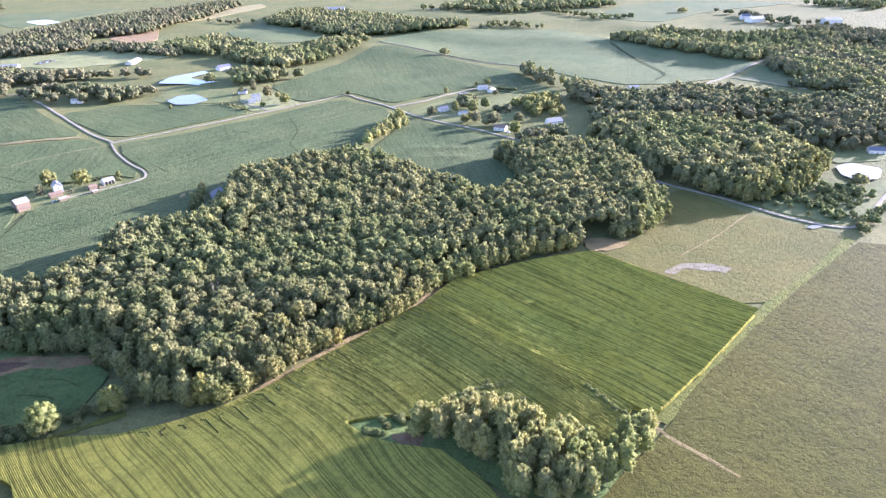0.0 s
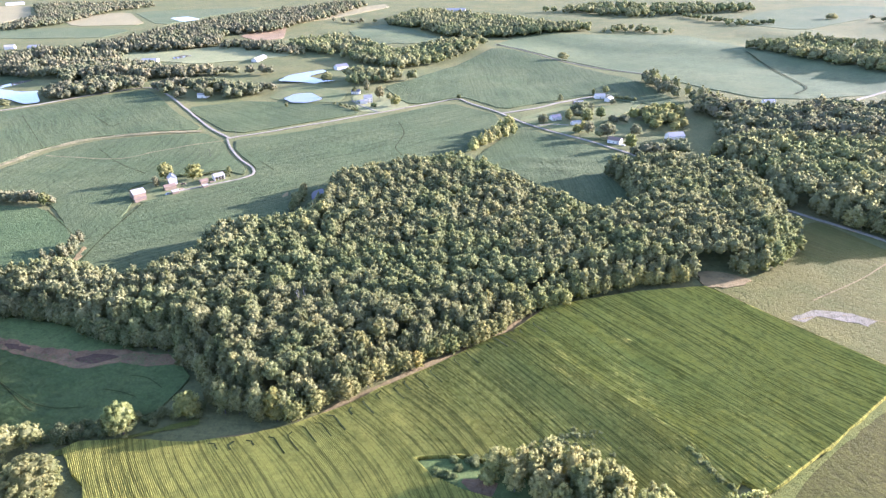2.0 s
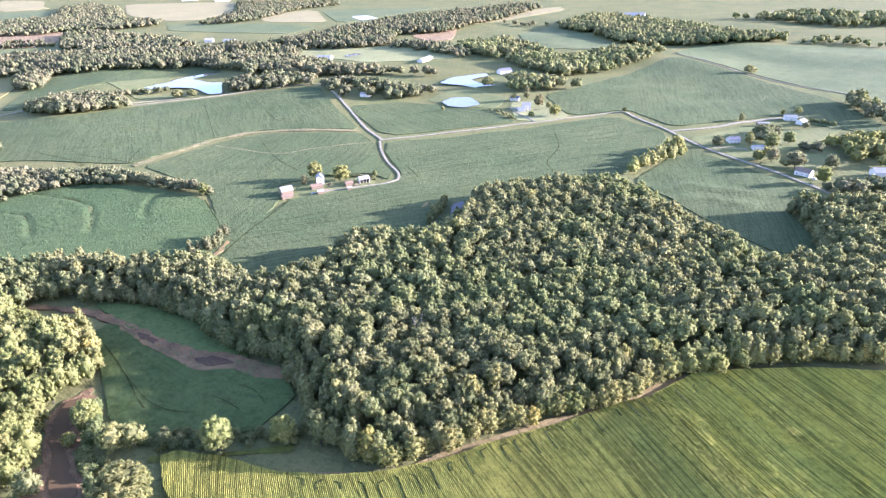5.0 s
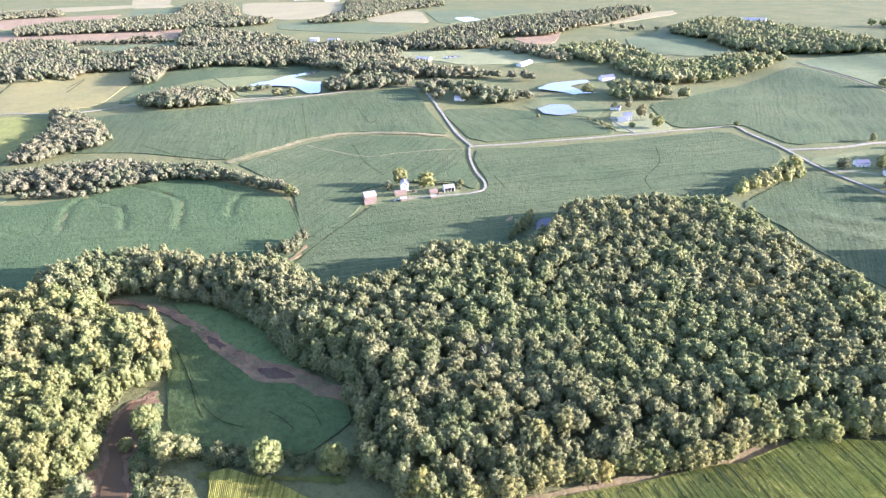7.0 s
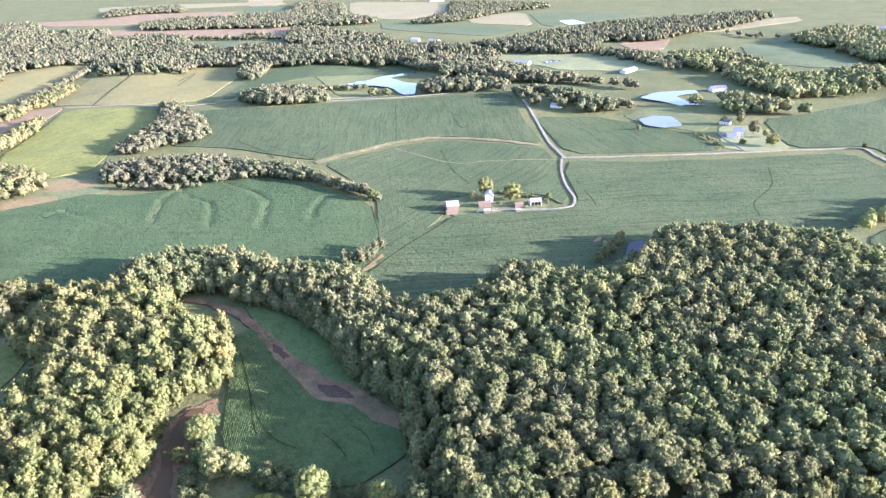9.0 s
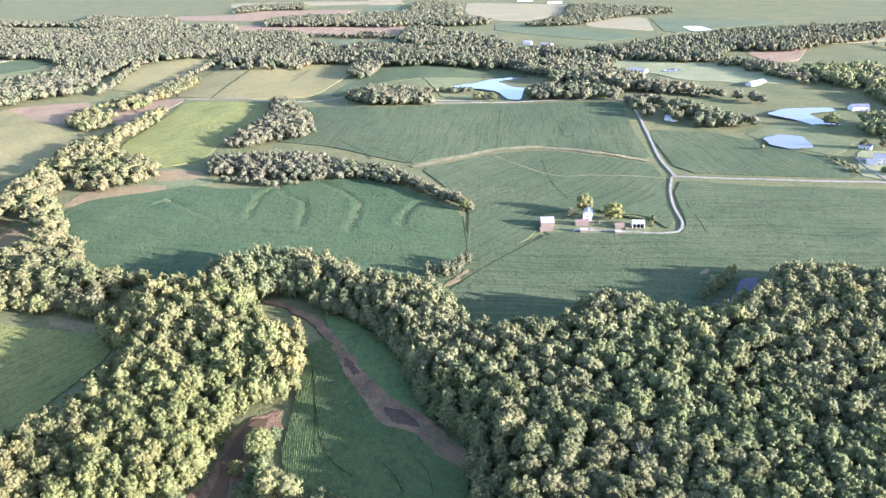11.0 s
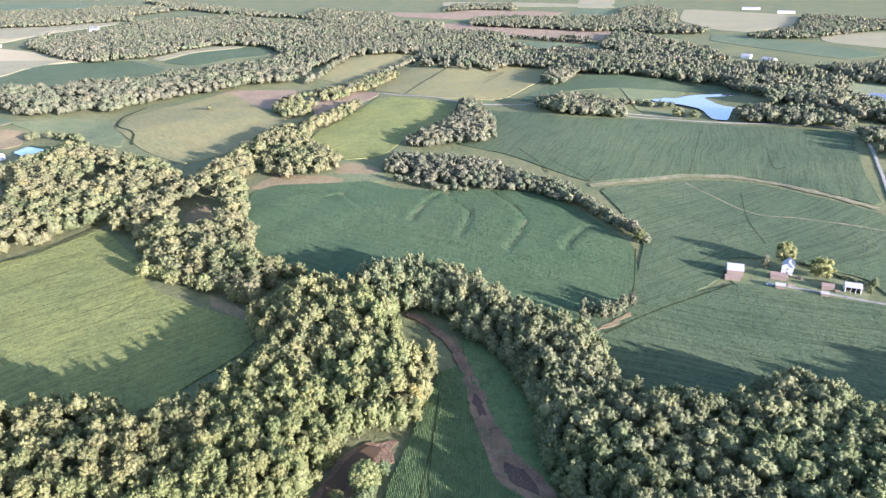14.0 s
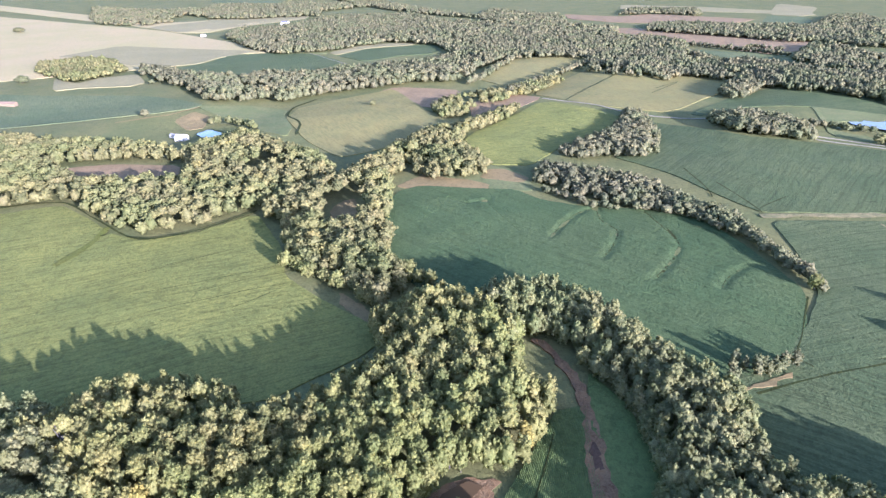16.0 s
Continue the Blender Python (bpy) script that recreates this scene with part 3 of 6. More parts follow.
def woods(label, points, spacing, height, species):
    """A wood: uneven trees scattered over its outline."""
    rng = np.random.default_rng(int(abs(points[0][0]) * 11 + abs(points[0][1]) * 3 + len(points)))
    poly = np.asarray(points, float)
    lo, hi = poly.min(0), poly.max(0)
    step = spacing
    gx, gy = np.meshgrid(np.arange(lo[0], hi[0], step), np.arange(lo[1], hi[1], step * 0.866))
    gx = gx + (np.arange(gx.shape[0]) % 2 * step / 2)[:, None]
    x = gx.ravel() + rng.uniform(-0.4, 0.4, gx.size) * step
    y = gy.ravel() + rng.uniform(-0.4, 0.4, gy.size) * step
    ok = inside(x, y, poly)
    x, y = x[ok], y[ok]
    rim = edge_distance(x, y, poly)
    return plant(label, x, y, rim, spacing, height * (0.74 + 0.26 * np.clip(rim / 14, 0, 1)), species, rng)


def tree_line(label, points, width, spacing, height, species):
    """Trees or bushes along a line, scattered over its width."""
    rng = np.random.default_rng(int(abs(points[0][0]) * 13 + abs(points[0][1]) * 7))
    line = smooth_line(points, spacing * 0.55)
    x, y = line[:, 0] + rng.normal(0, width / 3, len(line)), line[:, 1] + rng.normal(0, width / 3, len(line))
    return plant(label, x, y, np.zeros(len(x)), spacing, height, species, rng)


def plant(label, x, y, rim, spacing, height, species, rng):
    """Joins the trees of a stand, in fewer leaves the further they stand from the flown line; the nearest become trees of their own."""
    free = np.ones(len(x), bool)
    for gap, margin in OPEN_GROUND:
        c = np.mean(gap, 0)
        if len(x) and np.hypot(x - c[0], y - c[1]).min() < 96:
            free &= ~inside(x, y, gap) & (edge_distance(x, y, gap) > margin)
    far = np.hypot(x + 72, y - 128) > 670
    free &= ~far | (np.sin(x / 59 + 2 * np.sin(y / 69)) * np.cos(y / 46 - x / 98) + rng.uniform(-0.5, 0.5, len(x)) > -0.72)
    height = np.broadcast_to(np.asarray(height, float), free.shape)[free]
    x, y, rim = x[free], y[free], rim[free]
    if len(x) == 0:
        return None
    form = form_of(species)
    size = rng.beta(1.6, 2.6, len(x))
    tall = height * (0.76 + 0.4 * size + rng.uniform(-0.05, 0.05, len(x)))
    wide = spacing * (1.0 + 0.5 * size + rng.uniform(-0.08, 0.08, len(x)))
    wide = np.minimum(wide, 1.15 * tall)
    tint = np.clip(0.62 * rng.random(len(x)) + 0.19 + 0.19 * np.sin(x / 37 + 2 * np.sin(y / 50)) * np.cos(y / 30 + x / 75) + 0.3 * (rng.random(len(x)) > 0.965), 0, 1)
    dist = np.hypot(x + 72, y - 128)
    verts, faces, tints, base = [], [], [], 0
    tv, tf, tbase = [], [], 0
    z = land(x, y)
    for i in range(len(x)):
        if dist[i] < NEAR_STAND and rim[i] < 14 and len(NEAR_TREES) < 285:
            NEAR_TREES.append((x[i], y[i], tall[i], wide[i], species, label))
            continue
        lod = 0 if dist[i] < 245 else 1 if dist[i] < 510 else 2 if dist[i] < 1280 else 3
        kind = "round" if form == "edge" and rim[i] > 11 and lod < 3 else form
        if kind in ("edge", "round", "willow") and wide[i] > 0.72 * tall[i]:
            kind = "broad"
        v, f = SHAPES[kind][lod][rng.integers(len(SHAPES[kind][lod]))]
        a = rng.uniform(0, 6.28)
        c, s = math.cos(a) * wide[i], math.sin(a) * wide[i]
        verts.append(np.column_stack([v[:, 0] * c - v[:, 1] * s + x[i], v[:, 0] * s + v[:, 1] * c + y[i], v[:, 2] * tall[i] + z[i]]))
        faces.append(f + base)
        base += len(v)
        tints.append(np.full(len(v), tint[i]))
        if lod < 1 and rim[i] < 9.6:
            v, f = TRUNKS[form]
            tv.append(np.column_stack([v[:, 0] * wide[i] + x[i], v[:, 1] * wide[i] + y[i], v[:, 2] * tall[i] + z[i]]))
            tf.append(f + tbase)
            tbase += len(v)
    if not verts:
        return None
    ob = mesh_object("woodland", np.vstack(verts), np.vstack(faces), LEAVES[species][1], None, True)
    at = ob.data.attributes.new("tint", "FLOAT", "POINT")
    at.data.foreach_set("value", np.concatenate(tints).astype(np.float32))
    if tv:
        tagged(mesh_object("trunks", np.vstack(tv), np.vstack(tf), BARK, ob), kind="stuff")
    return tagged(ob, label, "woods", kind="stuff")


NEAR_STAND = 255.0

# ---- ground: one sheet to the horizon ----
def graded(lo, hi, step, far):
    v = list(np.arange(lo, hi + step, step))
    d = step
    while v[-1] < far:
        d *= 1.25
        v.append(v[-1] + d)
    d = step
    while v[0] > -far:
        d *= 1.25
        v.insert(0, v[0] - d)
    return np.array(v)


gx, gy = graded(-1600, 800, 17.6, 7600), graded(-190, 1760, 17.6, 7600)
X, Y = np.meshgrid(gx, gy)
nx, ny = len(gx), len(gy)
idx = (np.arange(ny - 1)[:, None] * nx + np.arange(nx - 1)).ravel()
ground = mesh_object("ground", np.column_stack([X.ravel(), Y.ravel(), land(X, Y).ravel() - 0.19]), np.column_stack([idx, idx + 1, idx + nx + 1, idx + nx]), GRASS, None, True)
tagged(ground, "rolling farmland with rough grass between fields", "ground", kind="structure")

# ---- fields ----
field('pale tan harvested field', [(-2794, -396), (-2796, -241), (-2863, -18), (-2723, -28), (-2532, -173), (-2350, -311)], 0.5, STUBBLE_PALE)
field('pale green field on low hills', [(-3839, -596), (-3749, -253), (-4032, -204), (-4345, -693)], 0.5, SOY_PALE)
field('bare pinkish brown soil field', [(-2740, 982), (-2577, 1149), (-2680, 1303), (-2381, 1580), (-2271, 1467), (-2271, 1283), (-2347, 1061), (-2525, 939)], 0.5, SOIL_PINK)
field('bare pinkish brown soil field', [(-2191, 1002), (-2052, 1135), (-1848, 1324), (-1765, 1310), (-1508, 1145), (-1571, 1100), (-1789, 1046), (-1992, 925)], 0.5, SOIL_PINK)
field('pale green field on low hills', [(-1645, 984), (-1541, 1083), (-1356, 1123), (-1318, 1096), (-1490, 991)], 0.5, SOY_PALE)
field('pale tan harvested field', [(-2917, 1279), (-2635, 1730), (-2471, 1873), (-2618, 1945), (-3024, 1653), (-3198, 1387)], 0.5, STUBBLE_PALE)
field('pale tan harvested field', [(-3128, 2116), (-2863, 2144), (-2452, 1826), (-2556, 1731)], 0.5, STUBBLE_PALE)
field('pale green field on low hills', [(-2510, 1700), (-2399, 1794), (-2159, 1651), (-2247, 1522)], 0.5, SOY_PALE)
field('bare pinkish brown soil field', [(-1947, 1320), (-1778, 1392), (-1548, 1204), (-1644, 1116)], 0.5, SOIL_PINK)
field('short mown green grass', [(-1606, 1090), (-1345, 1154), (-1302, 1148), (-1402, 1083), (-1508, 1024)], 0.5, PASTURE)
field('pale tan harvested field', [(-746, 1512), (-683, 1673), (-607, 1845), (-520, 2105), (-563, 2200), (-681, 1958), (-726, 1735), (-773, 1610)], 0.5, STUBBLE_PALE)
field('bare pinkish brown soil field', [(-739, 1513), (-675, 1652), (-602, 1451), (-637, 1409)], 0.5, SOIL_PINK)
field('dry yellowish mown meadow', [(-878, 1269), (-701, 1344), (-551, 1291), (-486, 1267), (-519, 1219), (-652, 1146), (-723, 1178), (-818, 1180)], 0.5, LAWN_DRY)
field('pale tan harvested field', [(-2284, 2063), (-1856, 2204), (-1587, 1880), (-1538, 1665), (-1610, 1623), (-1902, 1727)], 0.5, STUBBLE_PALE)
field('pale green field on low hills', [(-1549, 1552), (-1293, 1628), (-1061, 1598), (-1070, 1462), (-1417, 1431)], 0.5, SOY_PALE)
field('pale tan harvested field', [(-1471, 1847), (-1328, 1988), (-1088, 1692), (-1277, 1657)], 0.5, STUBBLE_PALE)
field('pale green field on low hills', [(-1318, 1990), (-933, 2133), (-988, 1908), (-1040, 1676)], 0.5, SOY_PALE)
field('golden green ripening soybean field', [(32, 2108.8), (284.8, 2140.8), (358.4, 2027.2), (91.2, 1968)], 0.88, SOY_GOLD)
field('short mown green grass', [(262.4, 499.2), (307.2, 539.2), (345.6, 544), (353.6, 552), (374.4, 542.4), (404.8, 555.2), (417.6, 553.6), (433.6, 580.8), (332.8, 472), (308.8, 460.8), (278.4, 480)], 0.32, PASTURE)
field('bare pinkish brown soil field', [(-798.4, -145.6), (-811.2, -89.6), (-793.6, -11.2), (-732.8, -1.6), (-716.8, -32), (-723.2, -76.8), (-755.2, -116.8)], 0.24, SOIL_PINK)
field('pale tan harvested field', [(-2387.2, -468.8), (-2169.6, -302.4), (-1945.6, -128), (-1814.4, -22.4), (-1766.4, -30.4), (-1731.2, -155.2), (-1646.4, -214.4), (-1550.4, -252.8), (-1393.6, -574.4), (-3315.2, -1553.6)], 0.48, STUBBLE_CREAM)
field('pale tan harvested field', [(-2664, -539.2), (-2680, -443.2), (-2897.6, -225.6), (-2811.2, -41.6), (-2651.2, -104), (-2464, -219.2), (-2265.6, -292.8), (-2289.6, -385.6), (-2422.4, -478.4), (-3856, -1828.8), (-4324.8, -2068.8)], 0.48, STUBBLE_CREAM)
field('dry yellowish mown meadow', [(-1759, -534), (-1858, -496), (-1962, -451), (-1871, -261), (-1793, -68), (-1689, -137), (-1590, -164), (-1561, -227), (-1604, -319), (-1735, -452)], 0.64, STUBBLE_PALE)
field('dry yellowish mown meadow', [(-1292, -349), (-1316, -313), (-1323, -229), (-1371, -216), (-1473, -262), (-1418, -318), (-1363, -336), (-1450, -411)], 0.72, STUBBLE_PALE)
field('pale tan harvested field', [(-2487, -539), (-2278, -372), (-2398, -325), (-2673, -165), (-2773, -39), (-2782, -315)], 0.64, STUBBLE_PALE)
field('green soybean field on gently rolling ground', [(-1590.4, -150.4), (-1736, -121.6), (-1750.4, -16), (-1715.2, 72), (-1576, 147.2), (-1444.8, 105.6), (-1408, 27.2), (-1420.8, -52.8), (-1460.8, -107.2), (-1478.4, -233.6), (-1528, -248), (-1548.8, -193.6)], 0.56, SOY)
field('green soybean field on gently rolling ground', [(-1672, 129.6), (-1776, 198.4), (-1820.8, 310.4), (-1857.6, 371.2), (-1750.4, 393.6), (-1660.8, 348.8), (-1643.2, 270.4), (-1564.8, 193.6)], 0.56, SOY)
field('pale tan harvested field', [(-1739.2, 107.2), (-1878.4, 200), (-1913.6, 361.6), (-1844.8, 312), (-1798.4, 198.4), (-1691.2, 128)], 0.48, STUBBLE_PALE)
field('short mown green grass', [(-1796.8, -8), (-1848, 51.2), (-1793.6, 104), (-1712, 102.4), (-1750.4, 32)], 0.48, PASTURE)
field('pale green field on low hills', [(-1219.2, -168), (-1177.6, -112), (-1116.8, -54.4), (-1086.4, -73.6), (-1057.6, -126.4), (-1017.6, -382.4), (-1288, -520)], 0.56, SOY_PALE)
field('bare tan soil at the field corner', [(-1027.2, -78.4), (-1073.6, -60.8), (-1054.4, -35.2), (-993.6, -28.8), (-979.2, -48)], 0.24, SOIL_TAN)
field('short mown green grass', [(-1104, -62.4), (-1121.6, 4.8), (-1099.2, 54.4), (-1080, 75.2), (-1043.2, 73.6), (-958.4, 94.4), (-912, 91.2), (-947.2, 54.4), (-998.4, 35.2), (-1052.8, -20.8)], 0.48, PASTURE)
field('short mown green grass', [(-43.2, 820.8), (1.6, 883.2), (32, 913.6), (60.8, 902.4), (120, 932.8), (88, 865.6), (24, 758.4), (-16, 792)], 0.48, PASTURE)
field('short mown green grass', [(27.2, 755.2), (86.4, 827.2), (105.6, 812.8), (78.4, 755.2), (57.6, 740.8)], 0.48, PASTURE)
field('short mown green grass', [(112, 718.4), (136, 745.6), (147.2, 731.2), (129.6, 702.4)], 0.48, PASTURE)
field('corn field ripening to yellow-green, sown in straight rows', [(90.9, 248.3), (62.9, 277.9), (35.7, 303.4), (4.8, 333.6), (-13.1, 346.8), (-29.7, 332.2), (-45.1, 316.1), (-72.9, 288.4), (-89.9, 269.3), (-106.2, 255.4), (-129.4, 242.0), (-153.3, 234.8), (-180.3, 233.3), (-203.2, 228.0), (-207.7, 222.4), (-192.0, 208.8), (-181.4, 203.2), (-160.2, 156.3), (-58.9, 154.6), (24.6, 189.0), (14.2, 205.8), (-2.6, 222.7), (-23.0, 226.7), (-39.0, 232.6), (-48.0, 241.6), (-26.9, 246.7), (-7.8, 242.2), (16.0, 235.0), (40.6, 223.5), (61.4, 213.8), (78.1, 226.2), (85.0, 240.0)], 2.2, CORN_DRY)
field('tall dark green corn field in rows', [(-13.1, 346.8), (5.6, 376.6), (24.8, 386.9), (61.3, 404.5), (105.4, 417.8), (189.8, 335.5), (137.3, 279.4), (100.0, 243.5), (90.9, 248.3), (62.9, 277.9), (35.7, 303.4), (4.8, 333.6)], 2.3, CORN)
field('ripening grey-brown soybean field', [(99.2, 230.6), (124, 262.4), (189.8, 328.6), (300.8, 427.2), (319.8, 422.6), (369, 389.3), (226.7, 186.2), (139.5, 150.9), (56.5, 189.8)], 0.56, SOY_RIPE)
field('brown thin crop field with bare patches', [(102.2, 431.8), (135.8, 433.4), (181.3, 478.6), (197.9, 530.9), (210.4, 538.4), (248.5, 482.6), (303, 440), (193.5, 334.5), (107.2, 422.2)], 0.24, STUBBLE)
field('dark green crop in the creek bend', [(-47.4, 240.8), (-26.9, 245.9), (-7.84, 241.4), (15.84, 234.4), (40.5, 222.9), (61.3, 213.1), (78.7, 225.4), (85.3, 239.2), (91.7, 233.3), (89.1, 224.2), (61.8, 192.5), (31.5, 190.2), (-2.56, 223.5), (-23, 227.5), (-39, 233.4)], 0.8, SOY_DARK)
field('green soybean field on gently rolling ground', [(-44, 191.8), (-55.7, 207.2), (-43.5, 227.2), (-22.9, 225), (2.56, 219.2), (18.72, 202.4), (20.2, 190.6), (1.12, 153.4)], 0.8, SOY)
field('green soybean field along the gravel road', [(-354.4, 702.7), (-293.1, 745.4), (-230.1, 802.6), (-139.0, 897.1), (-63.5, 835.7), (-75.8, 700.8), (-129.8, 630.6), (-180.5, 588.8), (-198.1, 572.0), (-188.8, 512.0), (-187.2, 475.2), (-224.0, 457.6), (-238.4, 448.0), (-236.8, 400.0), (-252.8, 384.0), (-264.0, 366.4), (-324.8, 377.6), (-348.8, 427.2), (-349.0, 476.8), (-347.8, 519.7), (-304.0, 560.6), (-279.8, 589.1), (-287.5, 610.7), (-313.4, 639.0), (-337.9, 667.7)], 0.56, SOY_ROAD)
field('green soybean field on gently rolling ground', [(-44.2, 795.7), (-19.68, 774.4), (74.7, 689.9), (55.8, 628.3), (76.5, 568.6), (47, 547.4), (12.16, 576), (-40.6, 632.8), (-75.2, 666.6), (-57.9, 725.6)], 0.56, SOY, step=4.8)
field('green soybean field in diagonal rows', [(-492.8, 836.8), (-371.2, 724.8), (-280, 798.4), (-243.2, 832), (-292.8, 876.8), (-361.6, 886.4), (-393.6, 888), (-433.6, 886.4)], 0.56, SOY_ACROSS)
field('green soybean field below the lake', [(-795.2, 747.2), (-734.4, 817.6), (-622.4, 926.4), (-593.6, 921.6), (-491.2, 812.8), (-414.4, 742.4), (-481.6, 720), (-528, 702.4), (-563.2, 651.2), (-566.4, 600), (-574.4, 540.8), (-633.6, 523.2), (-704, 508.8), (-769.6, 472), (-790.4, 521.6), (-833.6, 561.6), (-934.4, 584), (-894.4, 625.6), (-827.2, 667.2)], 0.56, SOY_UP)
field('green soybean field on gently rolling ground', [(-555, 537.8), (-549.3, 593.4), (-544.3, 642.1), (-516, 689.4), (-469, 705.4), (-403.8, 727.2), (-362.7, 690.2), (-335.8, 649), (-297.9, 608.8), (-291.4, 589.1), (-320, 601.1), (-367, 569.1), (-385, 542.2), (-357.8, 508), (-327.4, 393.1), (-346.6, 383.4), (-357, 426.4), (-390.6, 463.2), (-425.3, 493.6), (-444.6, 506.1), (-495.7, 522.2)], 0.56, SOY)
field('deep green soybean field on rolling ground', [(-677.8, 223.8), (-691.0, 244.0), (-675.8, 311.5), (-670.1, 338.7), (-636.6, 356.8), (-611.2, 394.2), (-601.4, 445.6), (-563.4, 482.9), (-485.8, 489.9), (-433.0, 489.0), (-390.6, 463.2), (-353.4, 423.7), (-339.2, 393.6), (-331.2, 380.8), (-356.8, 360.0), (-395.2, 347.2), (-425.6, 336.0), (-448.0, 318.4), (-452.8, 286.4), (-441.6, 256.0), (-452.8, 233.6), (-480.0, 222.4), (-508.8, 208.2), (-571.5, 205.8), (-646.2, 210.6)], 0.56, SOY_BLUE, step=2.4)
field('green soybean field on gently rolling ground', [(-211.2, 1072), (-176, 1166.4), (-118.4, 1340.8), (11.2, 1193.6), (121.6, 1046.4), (172.8, 904), (80, 931.2), (59.2, 969.6), (0, 923.2), (-62.4, 865.6), (-128, 936), (-208, 900.8), (-230.4, 960)], 0.56, SOY)
field('pale green field on low hills', [(-126.4, 1384), (22.4, 1209.6), (140.8, 1094.4), (208, 1012.8), (262.4, 953.6), (326.4, 948.8), (425.6, 995.2), (526.4, 1105.6), (441.6, 1246.4), (324.8, 1380.8), (259.2, 1552), (65.6, 1529.6), (-96, 1489.6)], 0.56, SOY_PALE)
field('green soybean field in diagonal rows', [(-252.8, 980.8), (-206.4, 1049.6), (-148.8, 1126.4), (-113.6, 944), (-131.2, 931.2), (-190.4, 883.2)], 0.56, SOY_ACROSS)
field('yellow-green soybean field beside woods', [(-662.7, -138.9), (-678.7, -91.5), (-645, -59), (-607.4, -26.1), (-542.6, -45.9), (-604.8, -26.1), (-583.4, 7.84), (-595.4, 45.4), (-637.4, 93), (-551.8, 124.8), (-500.3, 132.5), (-466.7, 156.8), (-420.5, 196), (-394.9, 193.9), (-349.3, 132.5), (-378.9, 53.1), (-353.6, 23.4), (-346.6, 10.56), (-351.7, -31.2), (-665.4, -212)], 0.56, SOY_YELLOW)
field('golden green ripening soybean field', [(-1020.8, 78.4), (-1097.6, 91.2), (-1188.8, 187.2), (-1227.2, 246.4), (-1027.2, 286.4), (-990.4, 332.8), (-875.2, 265.6), (-841.6, 214.4), (-809.6, 161.6), (-896, 115.2)], 0.56, SOY_GOLD)
field('bare pinkish brown soil field', [(-1187.2, 196.8), (-1243.2, 246.4), (-1198.4, 363.2), (-1057.6, 302.4), (-1088, 240)], 0.24, SOIL_PINK)
field('bare pinkish brown soil field', [(-1092.8, 355.2), (-1153.6, 451.2), (-1105.6, 478.4), (-977.6, 372.8), (-993.6, 345.6)], 0.24, SOIL_PINK)
field('yellow-green soybean field beside woods', [(-868.8, 315.2), (-1083.2, 473.6), (-964.8, 556.8), (-913.6, 523.2), (-812.8, 424), (-748.8, 372.8), (-753.6, 329.6), (-801.6, 318.4)], 0.56, SOY_YELLOW)
field('golden green ripening soybean field', [(-1150.4, 465.6), (-1398.4, 648), (-1336, 811.2), (-1222.4, 857.6), (-1137.6, 812.8), (-979.2, 640), (-1030.4, 537.6)], 0.56, SOY_GOLD)
field('golden green ripening soybean field', [(-1328, 396.8), (-1536, 512), (-1585.6, 707.2), (-1438.4, 648), (-1228.8, 448)], 0.56, SOY_GOLD)
field('green soybean field on gently rolling ground', [(-964.8, 659.2), (-1072, 787.2), (-1132.8, 881.6), (-1016, 1006.4), (-931.2, 939.2), (-974.4, 857.6), (-988.8, 758.4), (-945.6, 667.2)], 0.56, SOY)
field('short mown green grass', [(-720, 246.4), (-766.4, 280), (-761.6, 321.6), (-720, 360), (-665.6, 358.4), (-665.6, 312), (-686.4, 315.2), (-708.8, 275.2)], 0.16, PASTURE)
field('bare tan soil at the field corner', [(-692.8, 220.8), (-716.8, 241.6), (-734.4, 257.6), (-713.6, 275.2), (-707.2, 296), (-689.6, 316.8), (-670.4, 310.4), (-665.6, 288), (-673.6, 260.8), (-681.6, 241.6)], 0.24, SOIL_TAN)
field('bare tan soil at the field corner', [(-712, 308.8), (-740.8, 323.2), (-739.2, 340.8), (-705.6, 361.6), (-692.8, 352)], 0.24, SOIL_TAN)
field('short mown green grass', [(-968, 851.2), (-1024, 867.2), (-977.6, 937.6), (-923.2, 945.6), (-881.6, 894.4), (-892.8, 838.4), (-862.4, 803.2), (-816, 833.6), (-761.6, 833.6), (-827.2, 784)], 0.48, PASTURE)
field('green soybean field on gently rolling ground', [(-1022.4, 803.2), (-1105.6, 902.4), (-1049.6, 998.4), (-921.6, 1062.4), (-860.8, 998.4), (-940.8, 932.8), (-1025.6, 894.4)], 0.56, SOY)
field('pale green field on low hills', [(-494.4, 1584), (-440, 1734.4), (-268.8, 1504), (-339.2, 1390.4), (-406.4, 1392)], 0.56, SOY_PALE)
field('pale green field on low hills', [(-448, 1424), (-401.6, 1584), (-372.8, 1627.2), (-214.4, 1452.8), (-297.6, 1387.2)], 0.56, SOY_PALE)
field('pale green field on low hills', [(390.4, 1742.4), (504, 1600), (718.4, 1819.2), (1038.4, 1980.8), (726.4, 2112), (515.2, 1956.8)], 0.56, SOY_PALE)
field('pale green field on low hills', [(440, 987.2), (526.4, 1084.8), (534.4, 940.8), (494.4, 924.8)], 0.56, SOY_PALE)
field('dark green crop rows in the creek bend', [(-326.7, 285), (-329, 301.3), (-282.6, 291), (-242.6, 289.8), (-222.1, 298.2), (-198.4, 301.1), (-177.4, 282.7), (-178.9, 256), (-196, 239), (-211.2, 229.4), (-224.2, 225.1), (-251.8, 232.5), (-280.5, 253.3)], 0.64, FURROW)
